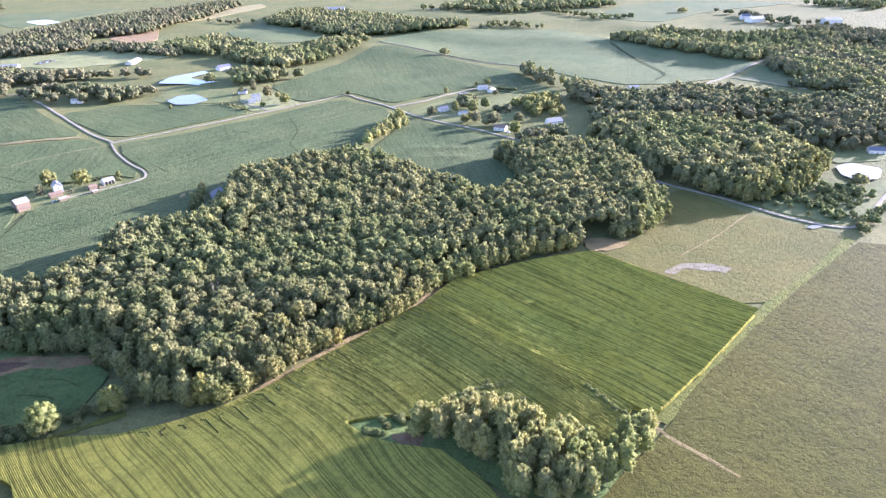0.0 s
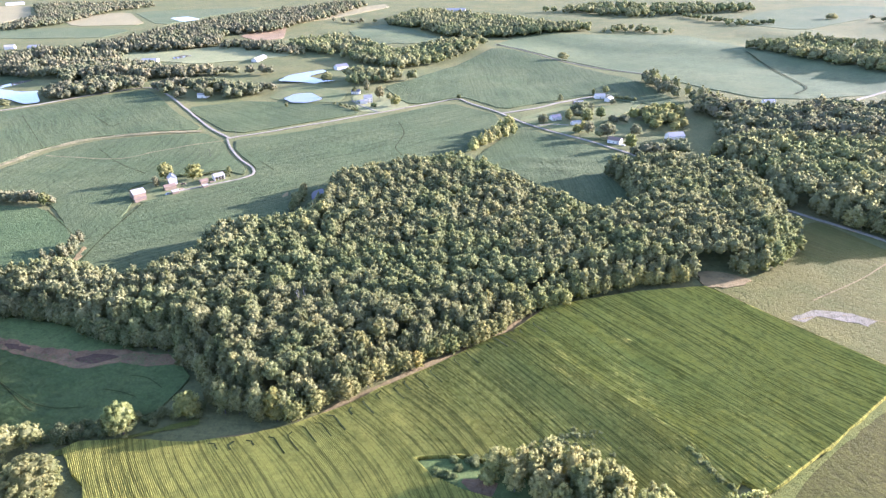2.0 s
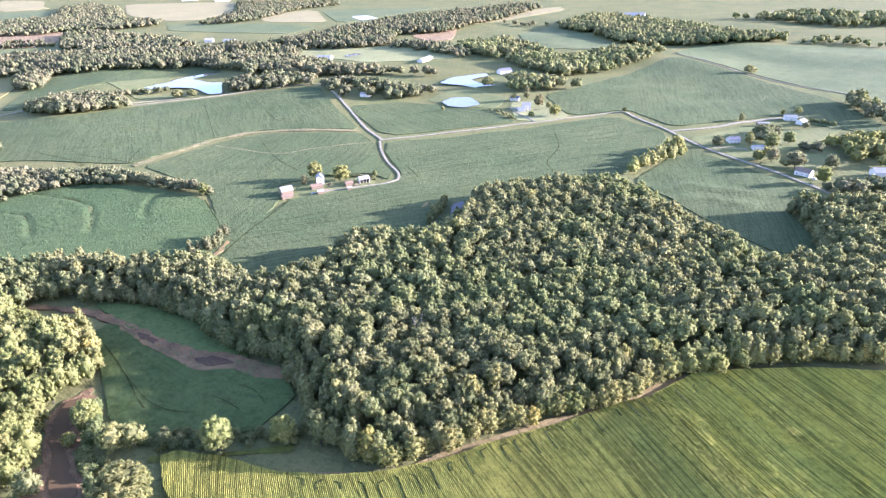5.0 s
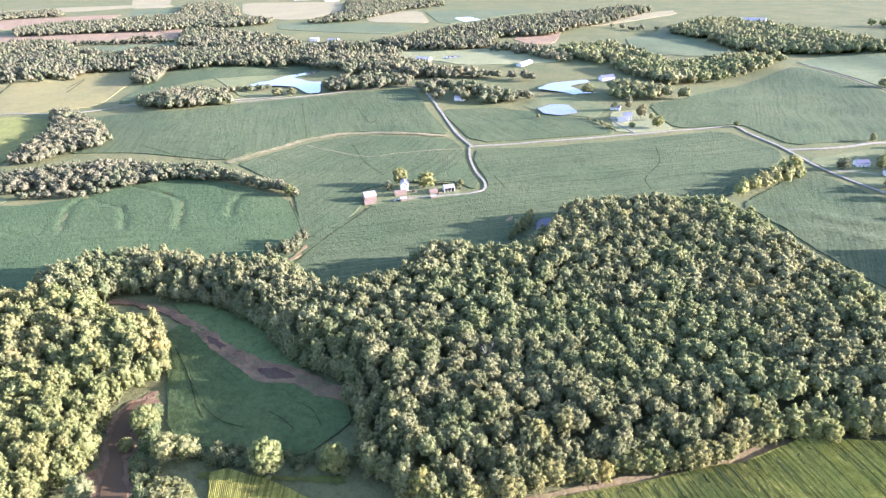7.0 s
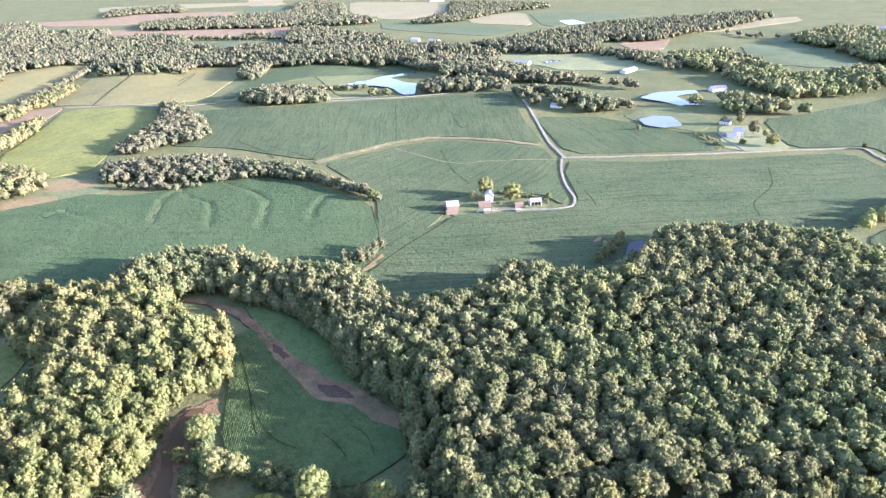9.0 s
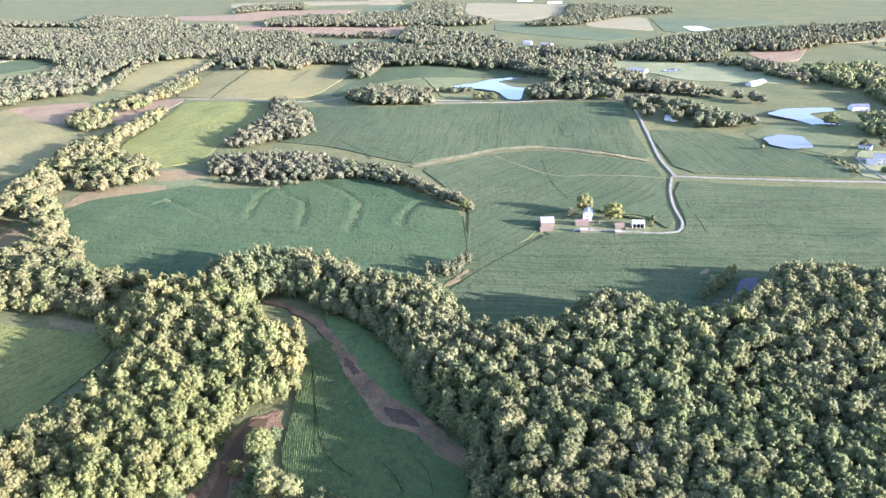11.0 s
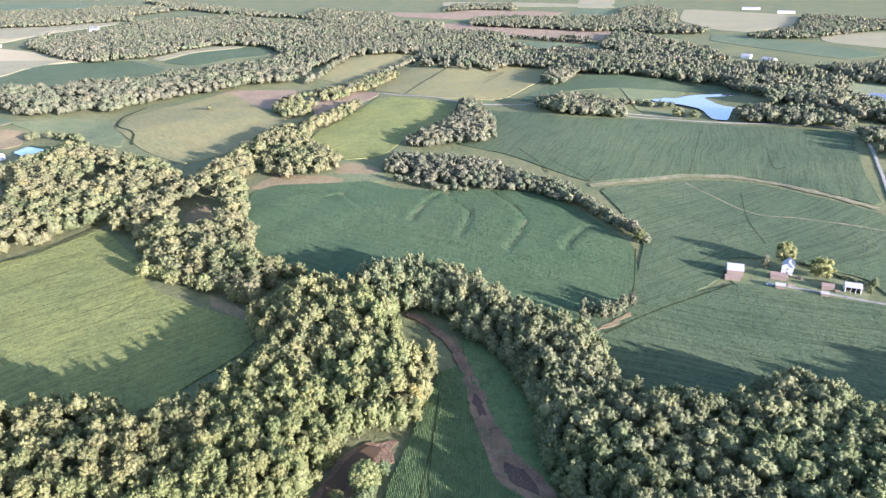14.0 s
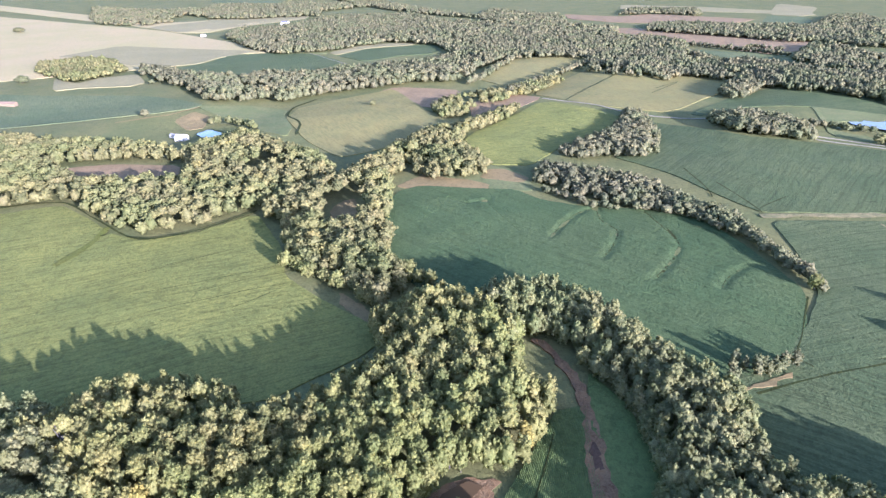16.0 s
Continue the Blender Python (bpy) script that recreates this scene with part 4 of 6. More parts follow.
field('dark green crop in the creek bend', [(-283.7, 320.2), (-326.4, 322.6), (-357.9, 311.8), (-333.6, 304.3), (-283.8, 290.1), (-243.7, 289.9), (-220.2, 300.3), (-241.3, 311.4)], 0.8, SOY_DARK)
field('deep green soybean field on rolling ground', [(-605.3, 242.1), (-469.8, 202.4), (-486.1, 228.2), (-494.6, 265.4), (-495.5, 295), (-498.4, 333.1), (-566.4, 317.1), (-613.6, 288.5), (-647, 254.2)], 0.56, SOY_BLUE)
field('short mown green grass', [(376, 600), (432, 606.4), (465.6, 659.2), (411.2, 656)], 0.48, PASTURE)
field('short mown green grass', [(-360, 515.2), (-345.6, 512), (-326.4, 532.8), (-294.4, 568), (-307.2, 590.4), (-331.2, 582.4), (-361.6, 558.4)], 0.24, PASTURE)
field('dry yellowish mown lawn', [(-248, 841.6), (-224, 843.2), (-188.8, 878.4), (-220.8, 923.2), (-254.4, 947.2), (-284.8, 923.2)], 0.24, LAWN_DRY)
field('short mown green grass', [(-404.8, 910.4), (-364.8, 891.2), (-291.2, 888), (-296, 950.4), (-360, 980.8), (-398.4, 974.4)], 0.24, PASTURE)

# ---- bare soil ----
soil_patch('washed brown mud flat along the creek bend', [(-395.0, 288.2), (-393.6, 294.7), (-369.3, 302.3), (-341.2, 306.2), (-319.9, 304.1), (-293.4, 298.9), (-274.0, 296.8), (-251.7, 296.3), (-234.7, 300.9), (-213.9, 300.3), (-193.3, 298.7), (-188.3, 291.9), (-209.4, 288.6), (-224.8, 289.4), (-238.7, 282.3), (-248.1, 281.3), (-264.3, 284.3), (-281.0, 287.2), (-295.9, 290.4), (-317.2, 296.3), (-349.9, 300.0), (-379.4, 294.4)], 0.9)
soil_patch('dark wet mud in the washed flat', [(-251.3, 288.8), (-243.7, 293.4), (-229.9, 295.3), (-225.7, 293.3), (-233.6, 287.9), (-244.0, 285.2)], 0.96)
soil_patch('dark wet mud in the washed flat', [(-301.2, 296.7), (-291.5, 297.2), (-282.0, 293.6), (-283.2, 290.6), (-294.1, 292.8)], 0.96)
soil_patch('bare muddy patch beside the willows', [(-25.9, 232.3), (-18.24, 235.8), (-8.96, 232), (-11.36, 224.6), (-21.8, 226.1)], 0.96)
soil_patch('brown muddy creek bank below the corn', [(-276.6, 243.7), (-286.7, 236.6), (-282.6, 222.2), (-269.9, 210.1), (-255.7, 200), (-255, 189.3), (-245.1, 179.7), (-216, 192), (-237.6, 203.8), (-252.6, 211), (-265.3, 221.8), (-269.8, 233), (-269.1, 240.8)], 0.4)
soil_patch('brown muddy creek bank under trees', [(-283.8, 246.7), (-285.3, 232.8), (-279.8, 219.4), (-262.4, 209.8), (-251.7, 208.5), (-247.8, 214.6), (-269.4, 228.6), (-271.8, 239.2)], 0.19)
soil_patch('pinkish gravel bar beside the creek', [(-589.6, 156.3), (-644.6, 161.3), (-665.4, 181.9), (-619.7, 183.2), (-583.5, 173.1)], 0.19)
soil_patch('bare tan soil on the creek bank', [(-473.1, 171.8), (-450.9, 187.4), (-430.7, 198.1), (-420.8, 194.2), (-452.8, 172.5)], 0.19)
soil_patch('bare brown soil at the wood edge', [(102.9, 439.5), (117.3, 443.8), (139.8, 433.3), (120.2, 420), (104, 420.6)], 0.64)
soil_patch('pale bare patch in the brown field', [(147.5, 387.6), (165.4, 400.2), (179.7, 399.6), (195.4, 393.2), (190.3, 386.1), (174.8, 391.5), (166.2, 393.4), (154.0, 384.2)], 0.34)
soil_patch('reddish bare soil below the thicket', [(-333, 379), (-333, 390), (-337, 404), (-343, 422), (-340, 421), (-333, 404), (-330, 388), (-329, 379)], 0.8)
soil_patch('small bare pale patch in the soybeans', [(-231.7, 539), (-232.5, 546.1), (-229.3, 548.2), (-226.6, 542.9), (-228, 538.1)], 0.67)
soil_patch('pale dirt crossing between the fields', [(92.8, 242.1), (97.6, 244.8), (102.1, 241.9), (97.4, 235), (93, 238.2)], 0.48)

# ---- water ----
water('still lake reflecting the pale sky', [(-921, 862), (-880, 885), (-890, 928), (-872, 1000), (-803, 999), (-801, 966), (-787, 919), (-732, 858), (-745, 844), (-803, 874), (-835, 871), (-873, 847)])
water('small round farm pond', [(-378, 901), (-373, 929), (-350, 940), (-319, 902), (-335, 880), (-356, 880)])
water('long still pond behind the farmhouse', [(-434, 1014), (-431, 1062), (-391, 1109), (-379, 1092), (-396, 1053), (-364, 1026), (-325, 1023), (-310, 1006), (-331, 983), (-389, 1009)])
water('dark narrow pond at the wood edge', [(-203, 505), (-198, 513), (-199, 527), (-208, 552), (-202, 562), (-195, 550), (-190, 529), (-191, 512), (-195, 502)])
water('bright pond among shrubs', [(373, 587.4), (391.5, 599.5), (413.6, 582.1), (395.8, 555.4), (374.2, 550.6), (367.4, 565.8)])
water('small blue pond among trees', [(-950.6, -31.8), (-973.8, -18.56), (-948.2, 5.6), (-914.2, -6.24)])
water('dark still creek water under trees', [(-280.8, 239.8), (-282.1, 230.4), (-276.5, 221), (-260.8, 212.5), (-258.7, 215.7), (-271.5, 225.3), (-274.7, 236)])
water('dark shallow creek water between mud banks', [(-278.4, 240), (-283.4, 234.1), (-278.6, 223.8), (-268.6, 212.6), (-252.3, 201.4), (-234.2, 185.9), (-221.8, 191.2), (-241.1, 202.4), (-257.8, 210.9), (-269.8, 220.8), (-275.4, 233.6)])
water('small puddle beside the lane', [(277.3, 453.9), (285.8, 457.8), (293.3, 455.4), (282.1, 450.6)])
water('small pond in the pasture', [(-731.2, 1208.3), (-721.9, 1253), (-701.8, 1241.6), (-714.9, 1203)])
water('far pond in the hills', [(-1099.4, 1830.2), (-1062.2, 1866.4), (-989.1, 1805.9), (-1010.9, 1747)])

# ---- roads and tracks ----
road('narrow pale gravel farm lane between fields', [(-1792.2, -20.5), (-1739.8, 57.9), (-1624.3, 111.2), (-1539.7, 153)], 4.16)
road('narrow pale gravel farm lane between fields', [(-14.72, 797.1), (0.32, 804.5), (19.68, 802.7)], 3.84)
road('pale gravel country road between fields', [(-813.3, 750.2), (-758.7, 812.2), (-679.7, 901.8), (-619.7, 948), (-574.6, 919.7), (-486.6, 830.6), (-413.6, 752.5), (-363.7, 707.8)], 5.44)
road('pale gravel country road between fields', [(-367.5, 706.4), (-319.7, 749.1), (-274.6, 787.5), (-231, 829.6), (-187.4, 871.8), (-152.3, 905.3), (-129, 919.8), (-115.7, 901.8), (-61.4, 843.7), (-33.6, 805.9), (7.52, 768), (48.3, 731.2), (79.5, 699)], 5.44)
road('gravel road along the wood edge', [(72, 708.6), (126.1, 639.7), (170.1, 586.2), (205.6, 547), (245.8, 509.1), (276, 473.4), (305.3, 453.9), (329, 464.6), (378.9, 518.7), (444.5, 580.6)], 5.44)
road('pale road to the hamlet', [(-65.1, 847.5), (-27.4, 873), (7.2, 913.6), (37.6, 943.2), (74.7, 963.8)], 6.4)
road('curved gravel drive to the farmyard', [(-365, 703.4), (-346.7, 673.9), (-320.5, 639.8), (-291.7, 610.1), (-283.4, 592), (-290.1, 578.2), (-306.6, 564), (-331.8, 541.1)], 4)
road('narrow pale gravel farm lane between fields', [(385, 951.7), (443, 1015.2), (557.1, 1133), (694.9, 1272), (841.4, 1400.3)], 7.2)
road('narrow pale gravel farm lane between fields', [(440.6, 998.7), (472.3, 964.2), (512.5, 913)], 4.8)
road('narrow pale gravel farm lane between fields', [(-123.8, 1376.3), (11.84, 1210.1), (140.5, 1094.6)], 4)
road('narrow pale gravel farm lane between fields', [(-1101, 476.5), (-1034.4, 538.9), (-993.6, 568.3), (-943, 632), (-926.1, 673.8)], 5.44)
road('narrow pale gravel farm lane between fields', [(-827, 759), (-805.4, 789.8), (-774.2, 817)], 5.44)
road('narrow pale gravel farm lane between fields', [(-224, 842.6), (-252.3, 870.9), (-275.8, 898.7)], 4)
# Seven dark strips along the terrace troughs put their shade into colour.
strip('dark line across the crop, weedy furrow and painted trough shade', [(-612.5, 401.0), (-579.9, 395.2), (-553.6, 400.1), (-526.2, 387.4), (-502.2, 370.7)], 1.3, 0.58, WEED_SHADE_LINE)
strip('dark line across the crop, weedy furrow and painted trough shade', [(-595.5, 440.7), (-568.7, 441.2), (-539.1, 441.6), (-511.7, 435.3), (-479.0, 410.6), (-461.6, 394.4)], 2.2, 0.58, WEED_SHADE_LINE)
strip('dark line across the crop, weedy furrow and painted trough shade', [(-608.2, 398.2), (-595.9, 377.4), (-566.9, 354.0), (-548.2, 341.9)], 0.9, 0.58, WEED_SHADE_LINE)
strip('dark line across the crop, weedy furrow and painted trough shade', [(-641.7, 303.0), (-594.5, 311.1), (-563.9, 318.5)], 0.6, 0.58, WEED_SHADE_LINE)
strip('dark line across the crop, weedy furrow and painted trough shade', [(-475.2, 475.6), (-469.9, 463.1), (-457.7, 446.7), (-444.7, 434.9)], 0.7, 0.58, WEED_SHADE_LINE)
strip('dark line across the crop, weedy furrow and painted trough shade', [(-568.9, 465.1), (-533.1, 478.2), (-496.2, 482.2)], 0.5, 0.58, WEED_SHADE_LINE)
strip('dark line across the crop, weedy furrow and painted trough shade', [(-650.6, 269.6), (-635.1, 285.7), (-641.7, 303.0)], 0.6, 0.58, WEED_SHADE_LINE)
strip('bright green grass verge between fields', [(-212.6, 219.5), (-197.1, 227.2), (-181.9, 235.8), (-166.7, 245), (-155.4, 250.9)], 3.2, 0.4, GRASS_LUSH)
strip('pale dirt wheel track', [(-1017.4, -153.9), (-1035.8, -120.3), (-1052.2, -94.2), (-1084.8, -69.9), (-1102.7, -59)], 3.52, 0.64, SOIL_TAN)
strip('dark line across the crop, weedy furrow and painted trough shade', [(-485, 31), (-494.7, 59.4), (-502.1, 82.7), (-518.9, 123.5)], 0.45, 0.58, WEED_SHADE_LINE)
strip('dark line across the crop, weedy furrow and painted trough shade', [(-457.1, 48.5), (-467, 70.9), (-477.8, 99.8), (-487.8, 132.8)], 0.45, 0.58, WEED_SHADE_LINE)
strip('dark line across the crop, weedy furrow and painted trough shade', [(-483.2, 71.5), (-490.1, 87.8), (-501.1, 112), (-509.8, 141.9)], 0.35, 0.58, WEED_SHADE_LINE)
strip('dark line across the crop, weedy furrow and painted trough shade', [(-514.9, 13.92), (-524.3, 32.5), (-537.1, 55.4), (-550.2, 76.2)], 0.4, 0.58, WEED_SHADE_LINE)
strip('dark line across the crop, weedy furrow and painted trough shade', [(-457.4, 102.1), (-466.2, 114.9), (-478.2, 128.2)], 0.5, 0.58, WEED_SHADE_LINE)
strip('dark line across the crop, weedy furrow and painted trough shade', [(-532.3, 41.4), (-542.9, 61.8), (-557.1, 87)], 0.35, 0.58, WEED_SHADE_LINE)
strip('dark line across the crop, weedy furrow and painted trough shade', [(-1123, 536), (-1231, 616), (-1340.2, 692.5)], 1.39, 0.58, WEED_SHADE_LINE)
strip('dark line across the crop, weedy furrow and painted trough shade', [(-1127.8, 671), (-1173.9, 711.7), (-1235.5, 763.7)], 1.79, 0.58, WEED_SHADE_LINE)
strip('dark line across the crop, weedy furrow and painted trough shade', [(-301, 275.5), (-270.2, 261), (-247.8, 251.5), (-231.8, 249), (-219, 251.5)], 0.35, 1.06, WEED_SHADE_LINE)
strip('dark line across the crop, weedy furrow and painted trough shade', [(-217.4, 266.2), (-206.7, 265.4), (-197, 262.9)], 0.35, 1.06, WEED_SHADE_LINE)
strip('dark line across the crop, weedy furrow and painted trough shade', [(-210.2, 278.9), (-199.8, 278.2), (-187.5, 271.7)], 0.35, 1.06, WEED_SHADE_LINE)
strip('dry yellow grass waterway through the soybeans', [(-565.6, 534.7), (-561.3, 595.7), (-556.6, 644.8), (-528.2, 693), (-476.5, 714.9), (-412.8, 734.7)], 7.2, 0.58, GRASS_DRY)
strip('dry yellow grass waterway through the soybeans', [(-539.7, 628.2), (-450.7, 625), (-420.6, 654.6), (-368, 698.4)], 1.6, 0.58, GRASS_DRY)
strip('dark line across the crop, weedy furrow and painted trough shade', [(-349.4, 509.4), (-341.4, 456.5), (-334.9, 422.6), (-327.4, 393.1)], 1.59, 0.58, WEED_SHADE_LINE)
strip('bright green grass verge between fields', [(101.4, 239.5), (131.5, 271.4), (188.8, 330.6), (235.2, 374.1), (300.2, 431)], 5.12, 0.48, GRASS_LUSH)
strip('pale dirt wheel track', [(97.6, 235.8), (103.8, 226.7), (112.3, 218.1), (124.2, 204.6)], 1.6, 0.58, SOIL_TAN)
strip('pale dirt wheel track', [(246.7, 483.8), (203, 440.6), (168.2, 411.8)], 1.12, 0.26, SOIL_TAN)
strip('pale dirt wheel track', [(152.3, 387.2), (176.5, 396.2), (211.8, 388.3)], 0.8, 0.26, SOIL_TAN)
strip('pale dirt headland between the wood and the corn', [(-141.0, 239.4), (-128.0, 244.0), (-111.0, 250.6), (-95.6, 265.6), (-74.2, 290.0), (-46.5, 318.0), (-30.5, 334.6), (-13.0, 352.5), (0, 368), (13, 381)], 4.6, 0.5, SOIL_TAN)
strip('dark line across the crop, weedy furrow and painted trough shade', [(-493, 653.9), (-435.5, 607.7), (-393.4, 584.6)], 0.99, 0.58, WEED_SHADE_LINE)
strip('dark line across the crop, weedy furrow and painted trough shade', [(-702.7, 787.4), (-562.7, 652.6)], 0.79, 0.58, WEED_SHADE_LINE)
strip('dark line across the crop, weedy furrow and painted trough shade', [(-658.7, 541.3), (-606.9, 543.2), (-573.9, 541.3)], 1.19, 0.58, WEED_SHADE_LINE)
strip('dark line across the crop, weedy furrow and painted trough shade', [(-588.6, 782.6), (-540.2, 743.4), (-536.8, 756.2)], 0.99, 0.58, WEED_SHADE_LINE)
strip('dark line across the crop, weedy furrow and painted trough shade', [(-185.4, 794.2), (-167.4, 745.8), (-164.6, 693.3), (-150.2, 664)], 0.99, 0.58, WEED_SHADE_LINE)
strip('dark line across the crop, weedy furrow and painted trough shade', [(-316.3, 653.1), (-282.1, 621), (-267.5, 605.8)], 0.89, 0.58, WEED_SHADE_LINE)
strip('dark line across the crop, weedy furrow and painted trough shade', [(-424.6, 485.6), (-381.3, 453.4), (-358.7, 435.2), (-346.9, 437.8)], 0.99, 0.58, WEED_SHADE_LINE)
strip('dark line across the crop, weedy furrow and painted trough shade', [(-585.4, 545.6), (-610.7, 585.8)], 0.99, 0.58, WEED_SHADE_LINE)
strip('dark line across the crop, weedy furrow and painted trough shade', [(-709.3, 531.2), (-644.2, 524), (-620, 517.6)], 1.19, 0.58, WEED_SHADE_LINE)
strip('bright green grass verge between fields', [(-540.2, -42.9), (-572.5, -32.5), (-613.9, -28.3)], 4.8, 0.96, GRASS_LUSH)
strip('dark line across the crop, weedy furrow and painted trough shade', [(-678.4, -146.2), (-683.7, -93.4), (-644.3, -53.9), (-613.8, -26.7), (-585.8, 7.04), (-597.9, 44.8), (-640.5, 92.5)], 1.59, 1.44, WEED_SHADE_LINE)
strip('dark line across the crop, weedy furrow and painted trough shade', [(-1078.1, 507.2), (-1339.8, 697.4)], 1.98, 0.58, WEED_SHADE_LINE)
strip('dark line across the crop, weedy furrow and painted trough shade', [(-1172.6, 696.2), (-1248.3, 772)], 1.59, 0.58, WEED_SHADE_LINE)
strip('dark line across the crop, weedy furrow and painted trough shade', [(-918.9, 103.4), (-982.7, 101.6), (-1039.5, 80.5), (-1099, 83), (-1161.3, 113.8)], 2.98, 0.64, WEED_SHADE_LINE)
strip('dark line across the crop, weedy furrow and painted trough shade', [(-310.1, 279.4), (-280.5, 265.8), (-250.4, 249.4), (-242.2, 245.8)], 0.6, 0.93, WEED_SHADE_LINE)
strip('dark line across the crop, weedy furrow and painted trough shade', [(330.6, 1309), (343.5, 1157.6), (349.8, 1035.8), (318.7, 976.2)], 2.18, 1.44, WEED_SHADE_LINE)

# headland drill turns: short hooked strips on the corn, coloured as shaded gaps
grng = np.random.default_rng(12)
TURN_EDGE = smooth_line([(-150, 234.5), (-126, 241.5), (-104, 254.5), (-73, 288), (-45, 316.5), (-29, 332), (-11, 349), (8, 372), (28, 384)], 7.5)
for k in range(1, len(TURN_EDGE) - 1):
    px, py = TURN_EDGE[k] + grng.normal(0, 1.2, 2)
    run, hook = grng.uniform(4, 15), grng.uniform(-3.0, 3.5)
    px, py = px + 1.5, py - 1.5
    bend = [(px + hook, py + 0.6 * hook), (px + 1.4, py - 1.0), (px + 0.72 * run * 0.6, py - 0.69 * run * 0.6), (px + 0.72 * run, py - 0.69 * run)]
    strip('dark strip painted as shade between corn rows at the headland', bend, grng.uniform(0.5, 1.0), 2.5, WEED_SHADE_LINE)

# ---- woods ----
woods('tall green weeds standing over the corn', [(3.3, 258.9), (11.9, 264.0), (21.6, 272.9), (32.9, 275.4), (45.0, 266.7), (55.9, 254.9), (51.1, 250.8), (39.2, 254.5), (31.5, 260.8), (22.9, 258.4), (14.3, 256.0)], 3.0, 4.4, SHRUB)
woods('dense dark green broadleaf woodland', [(-348, -18), (-350, 11), (-356, 24), (-342, 43), (-283, 75), (-255, 82), (-261, 29)], 7, 21, OAK)
woods('olive-green creekside trees in late summer leaf', [(-825, 221), (-875, 255), (-901, 275), (-919, 314), (-950, 339), (-1019, 396), (-1042, 429), (-964, 391), (-917, 350), (-879, 323), (-839, 306), (-840, 277), (-822, 262), (-737, 234), (-711, 212), (-763, 196)], 8.2, 16, ALDER)
woods('olive-green creekside trees in late summer leaf', [(-732, 238), (-702, 262), (-706, 299), (-720, 321), (-797, 321), (-828, 303), (-829, 275), (-787, 249)], 8.0, 17, ALDER)
woods('olive-green creekside trees in late summer leaf', [(-1038, 293), (-978, 302), (-1007, 336), (-1061, 363), (-1090, 414), (-1169, 432), (-1148, 383), (-1116, 332), (-1087, 306)], 8.4, 15, ALDER)
woods('olive-green creekside trees in late summer leaf', [(-1119, 422), (-1132, 455), (-1253, 553), (-1315, 574), (-1249, 495), (-1200, 443)], 8.8, 15, ALDER)
woods('green broadleaf trees in late summer leaf', [(180, 735), (231, 755), (309, 750), (335, 689), (369, 647), (397, 625), (454, 646), (488, 635), (655, 884), (599, 881), (507, 835), (451, 839), (397, 886), (328, 909), (275, 862), (228, 882), (193, 938), (169, 893), (179, 793)], 11, 20, HAZEL)
woods('green broadleaf trees in late summer leaf', [(495, 930), (537, 891), (636, 901), (759, 1094), (640, 1045), (557, 973)], 13, 18, HAZEL)
woods('green broadleaf trees in late summer leaf', [(507, 1048), (533, 975), (632, 1032), (766, 1104), (932, 1364), (847, 1458), (736, 1428), (589, 1165)], 15, 18, HAZEL)
woods('sunlit yellow-green trees at the wood corner', [(231, 523), (253, 500), (293, 513), (344, 551), (376, 604), (343, 617), (333, 644), (288, 580)], 8.5, 22, SYCAMORE)
woods('green broadleaf trees in late summer leaf', [(-2770, -389), (-2736, -248), (-2802, -114), (-2798, 24), (-3564, 3), (-3674, -171), (-3468, -221), (-3586, -414), (-3513, -532)], 19, 18, HAZEL)
woods('green broadleaf trees in late summer leaf', [(-2095, -203), (-1831, -96), (-1718, -9), (-1746, 94), (-1794, 149), (-1909, 259), (-1821, 377), (-1668, 398), (-2403, 505), (-2776, 390), (-2771, 208), (-2715, 37), (-2482, -19), (-2342, -102), (-2304, -215)], 14, 18, HAZEL)
woods('green broadleaf trees in late summer leaf', [(-1609, 389), (-1537, 452), (-1520, 525), (-1523, 684), (-1355, 633), (-1297, 667), (-1238, 739), (-1290, 801), (-1233, 848), (-1168, 850), (-1216, 916), (-1129, 963), (-1256, 1052), (-1310, 1002), (-1411, 946), (-1556, 939), (-1743, 1015), (-1856, 989), (-1894, 888), (-1888, 743), (-1966, 599), (-2044, 453)], 13, 18, HAZEL)
woods('green broadleaf trees in late summer leaf', [(-2044, 453), (-1966, 599), (-1894, 888), (-2135, 980), (-2251, 855), (-2267, 667), (-2490, 518)], 17, 18, HAZEL)
woods('green broadleaf trees in late summer leaf', [(-4030, 12), (-3310, 220), (-2860, 398), (-2589, 614), (-2211, 655), (-2175, 832), (-2625, 948), (-2762, 825), (-3025, 740), (-2639, 623), (-3133, 445), (-3784, 230)], 20, 18, HAZEL)
woods('green broadleaf trees in late summer leaf', [(-2058, 1039), (-1900, 1177), (-1729, 1286), (-1717, 1373), (-2022, 1586), (-2080, 1401), (-2236, 1266), (-2219, 1118)], 15, 18, HAZEL)
woods('green broadleaf trees in late summer leaf', [(-2621, 1166), (-2652, 1342), (-2514, 1452), (-2816, 1579), (-2900, 1316)], 20, 18, HAZEL)
woods('green broadleaf trees in late summer leaf', [(-1945, 1322), (-1833, 1345), (-1694, 1361), (-1590, 1430), (-1536, 1531), (-1587, 1576), (-1758, 1590), (-2081, 1866), (-2398, 1997), (-2391, 1866), (-2066, 1583), (-2133, 1449)], 17, 18, HAZEL)
woods('green broadleaf trees in late summer leaf', [(-1404, 1095), (-1274, 1127), (-1083, 1182), (-1127, 1230), (-1256, 1292), (-1380, 1304), (-1454, 1309), (-1607, 1343), (-1644, 1290)], 14, 18, HAZEL)
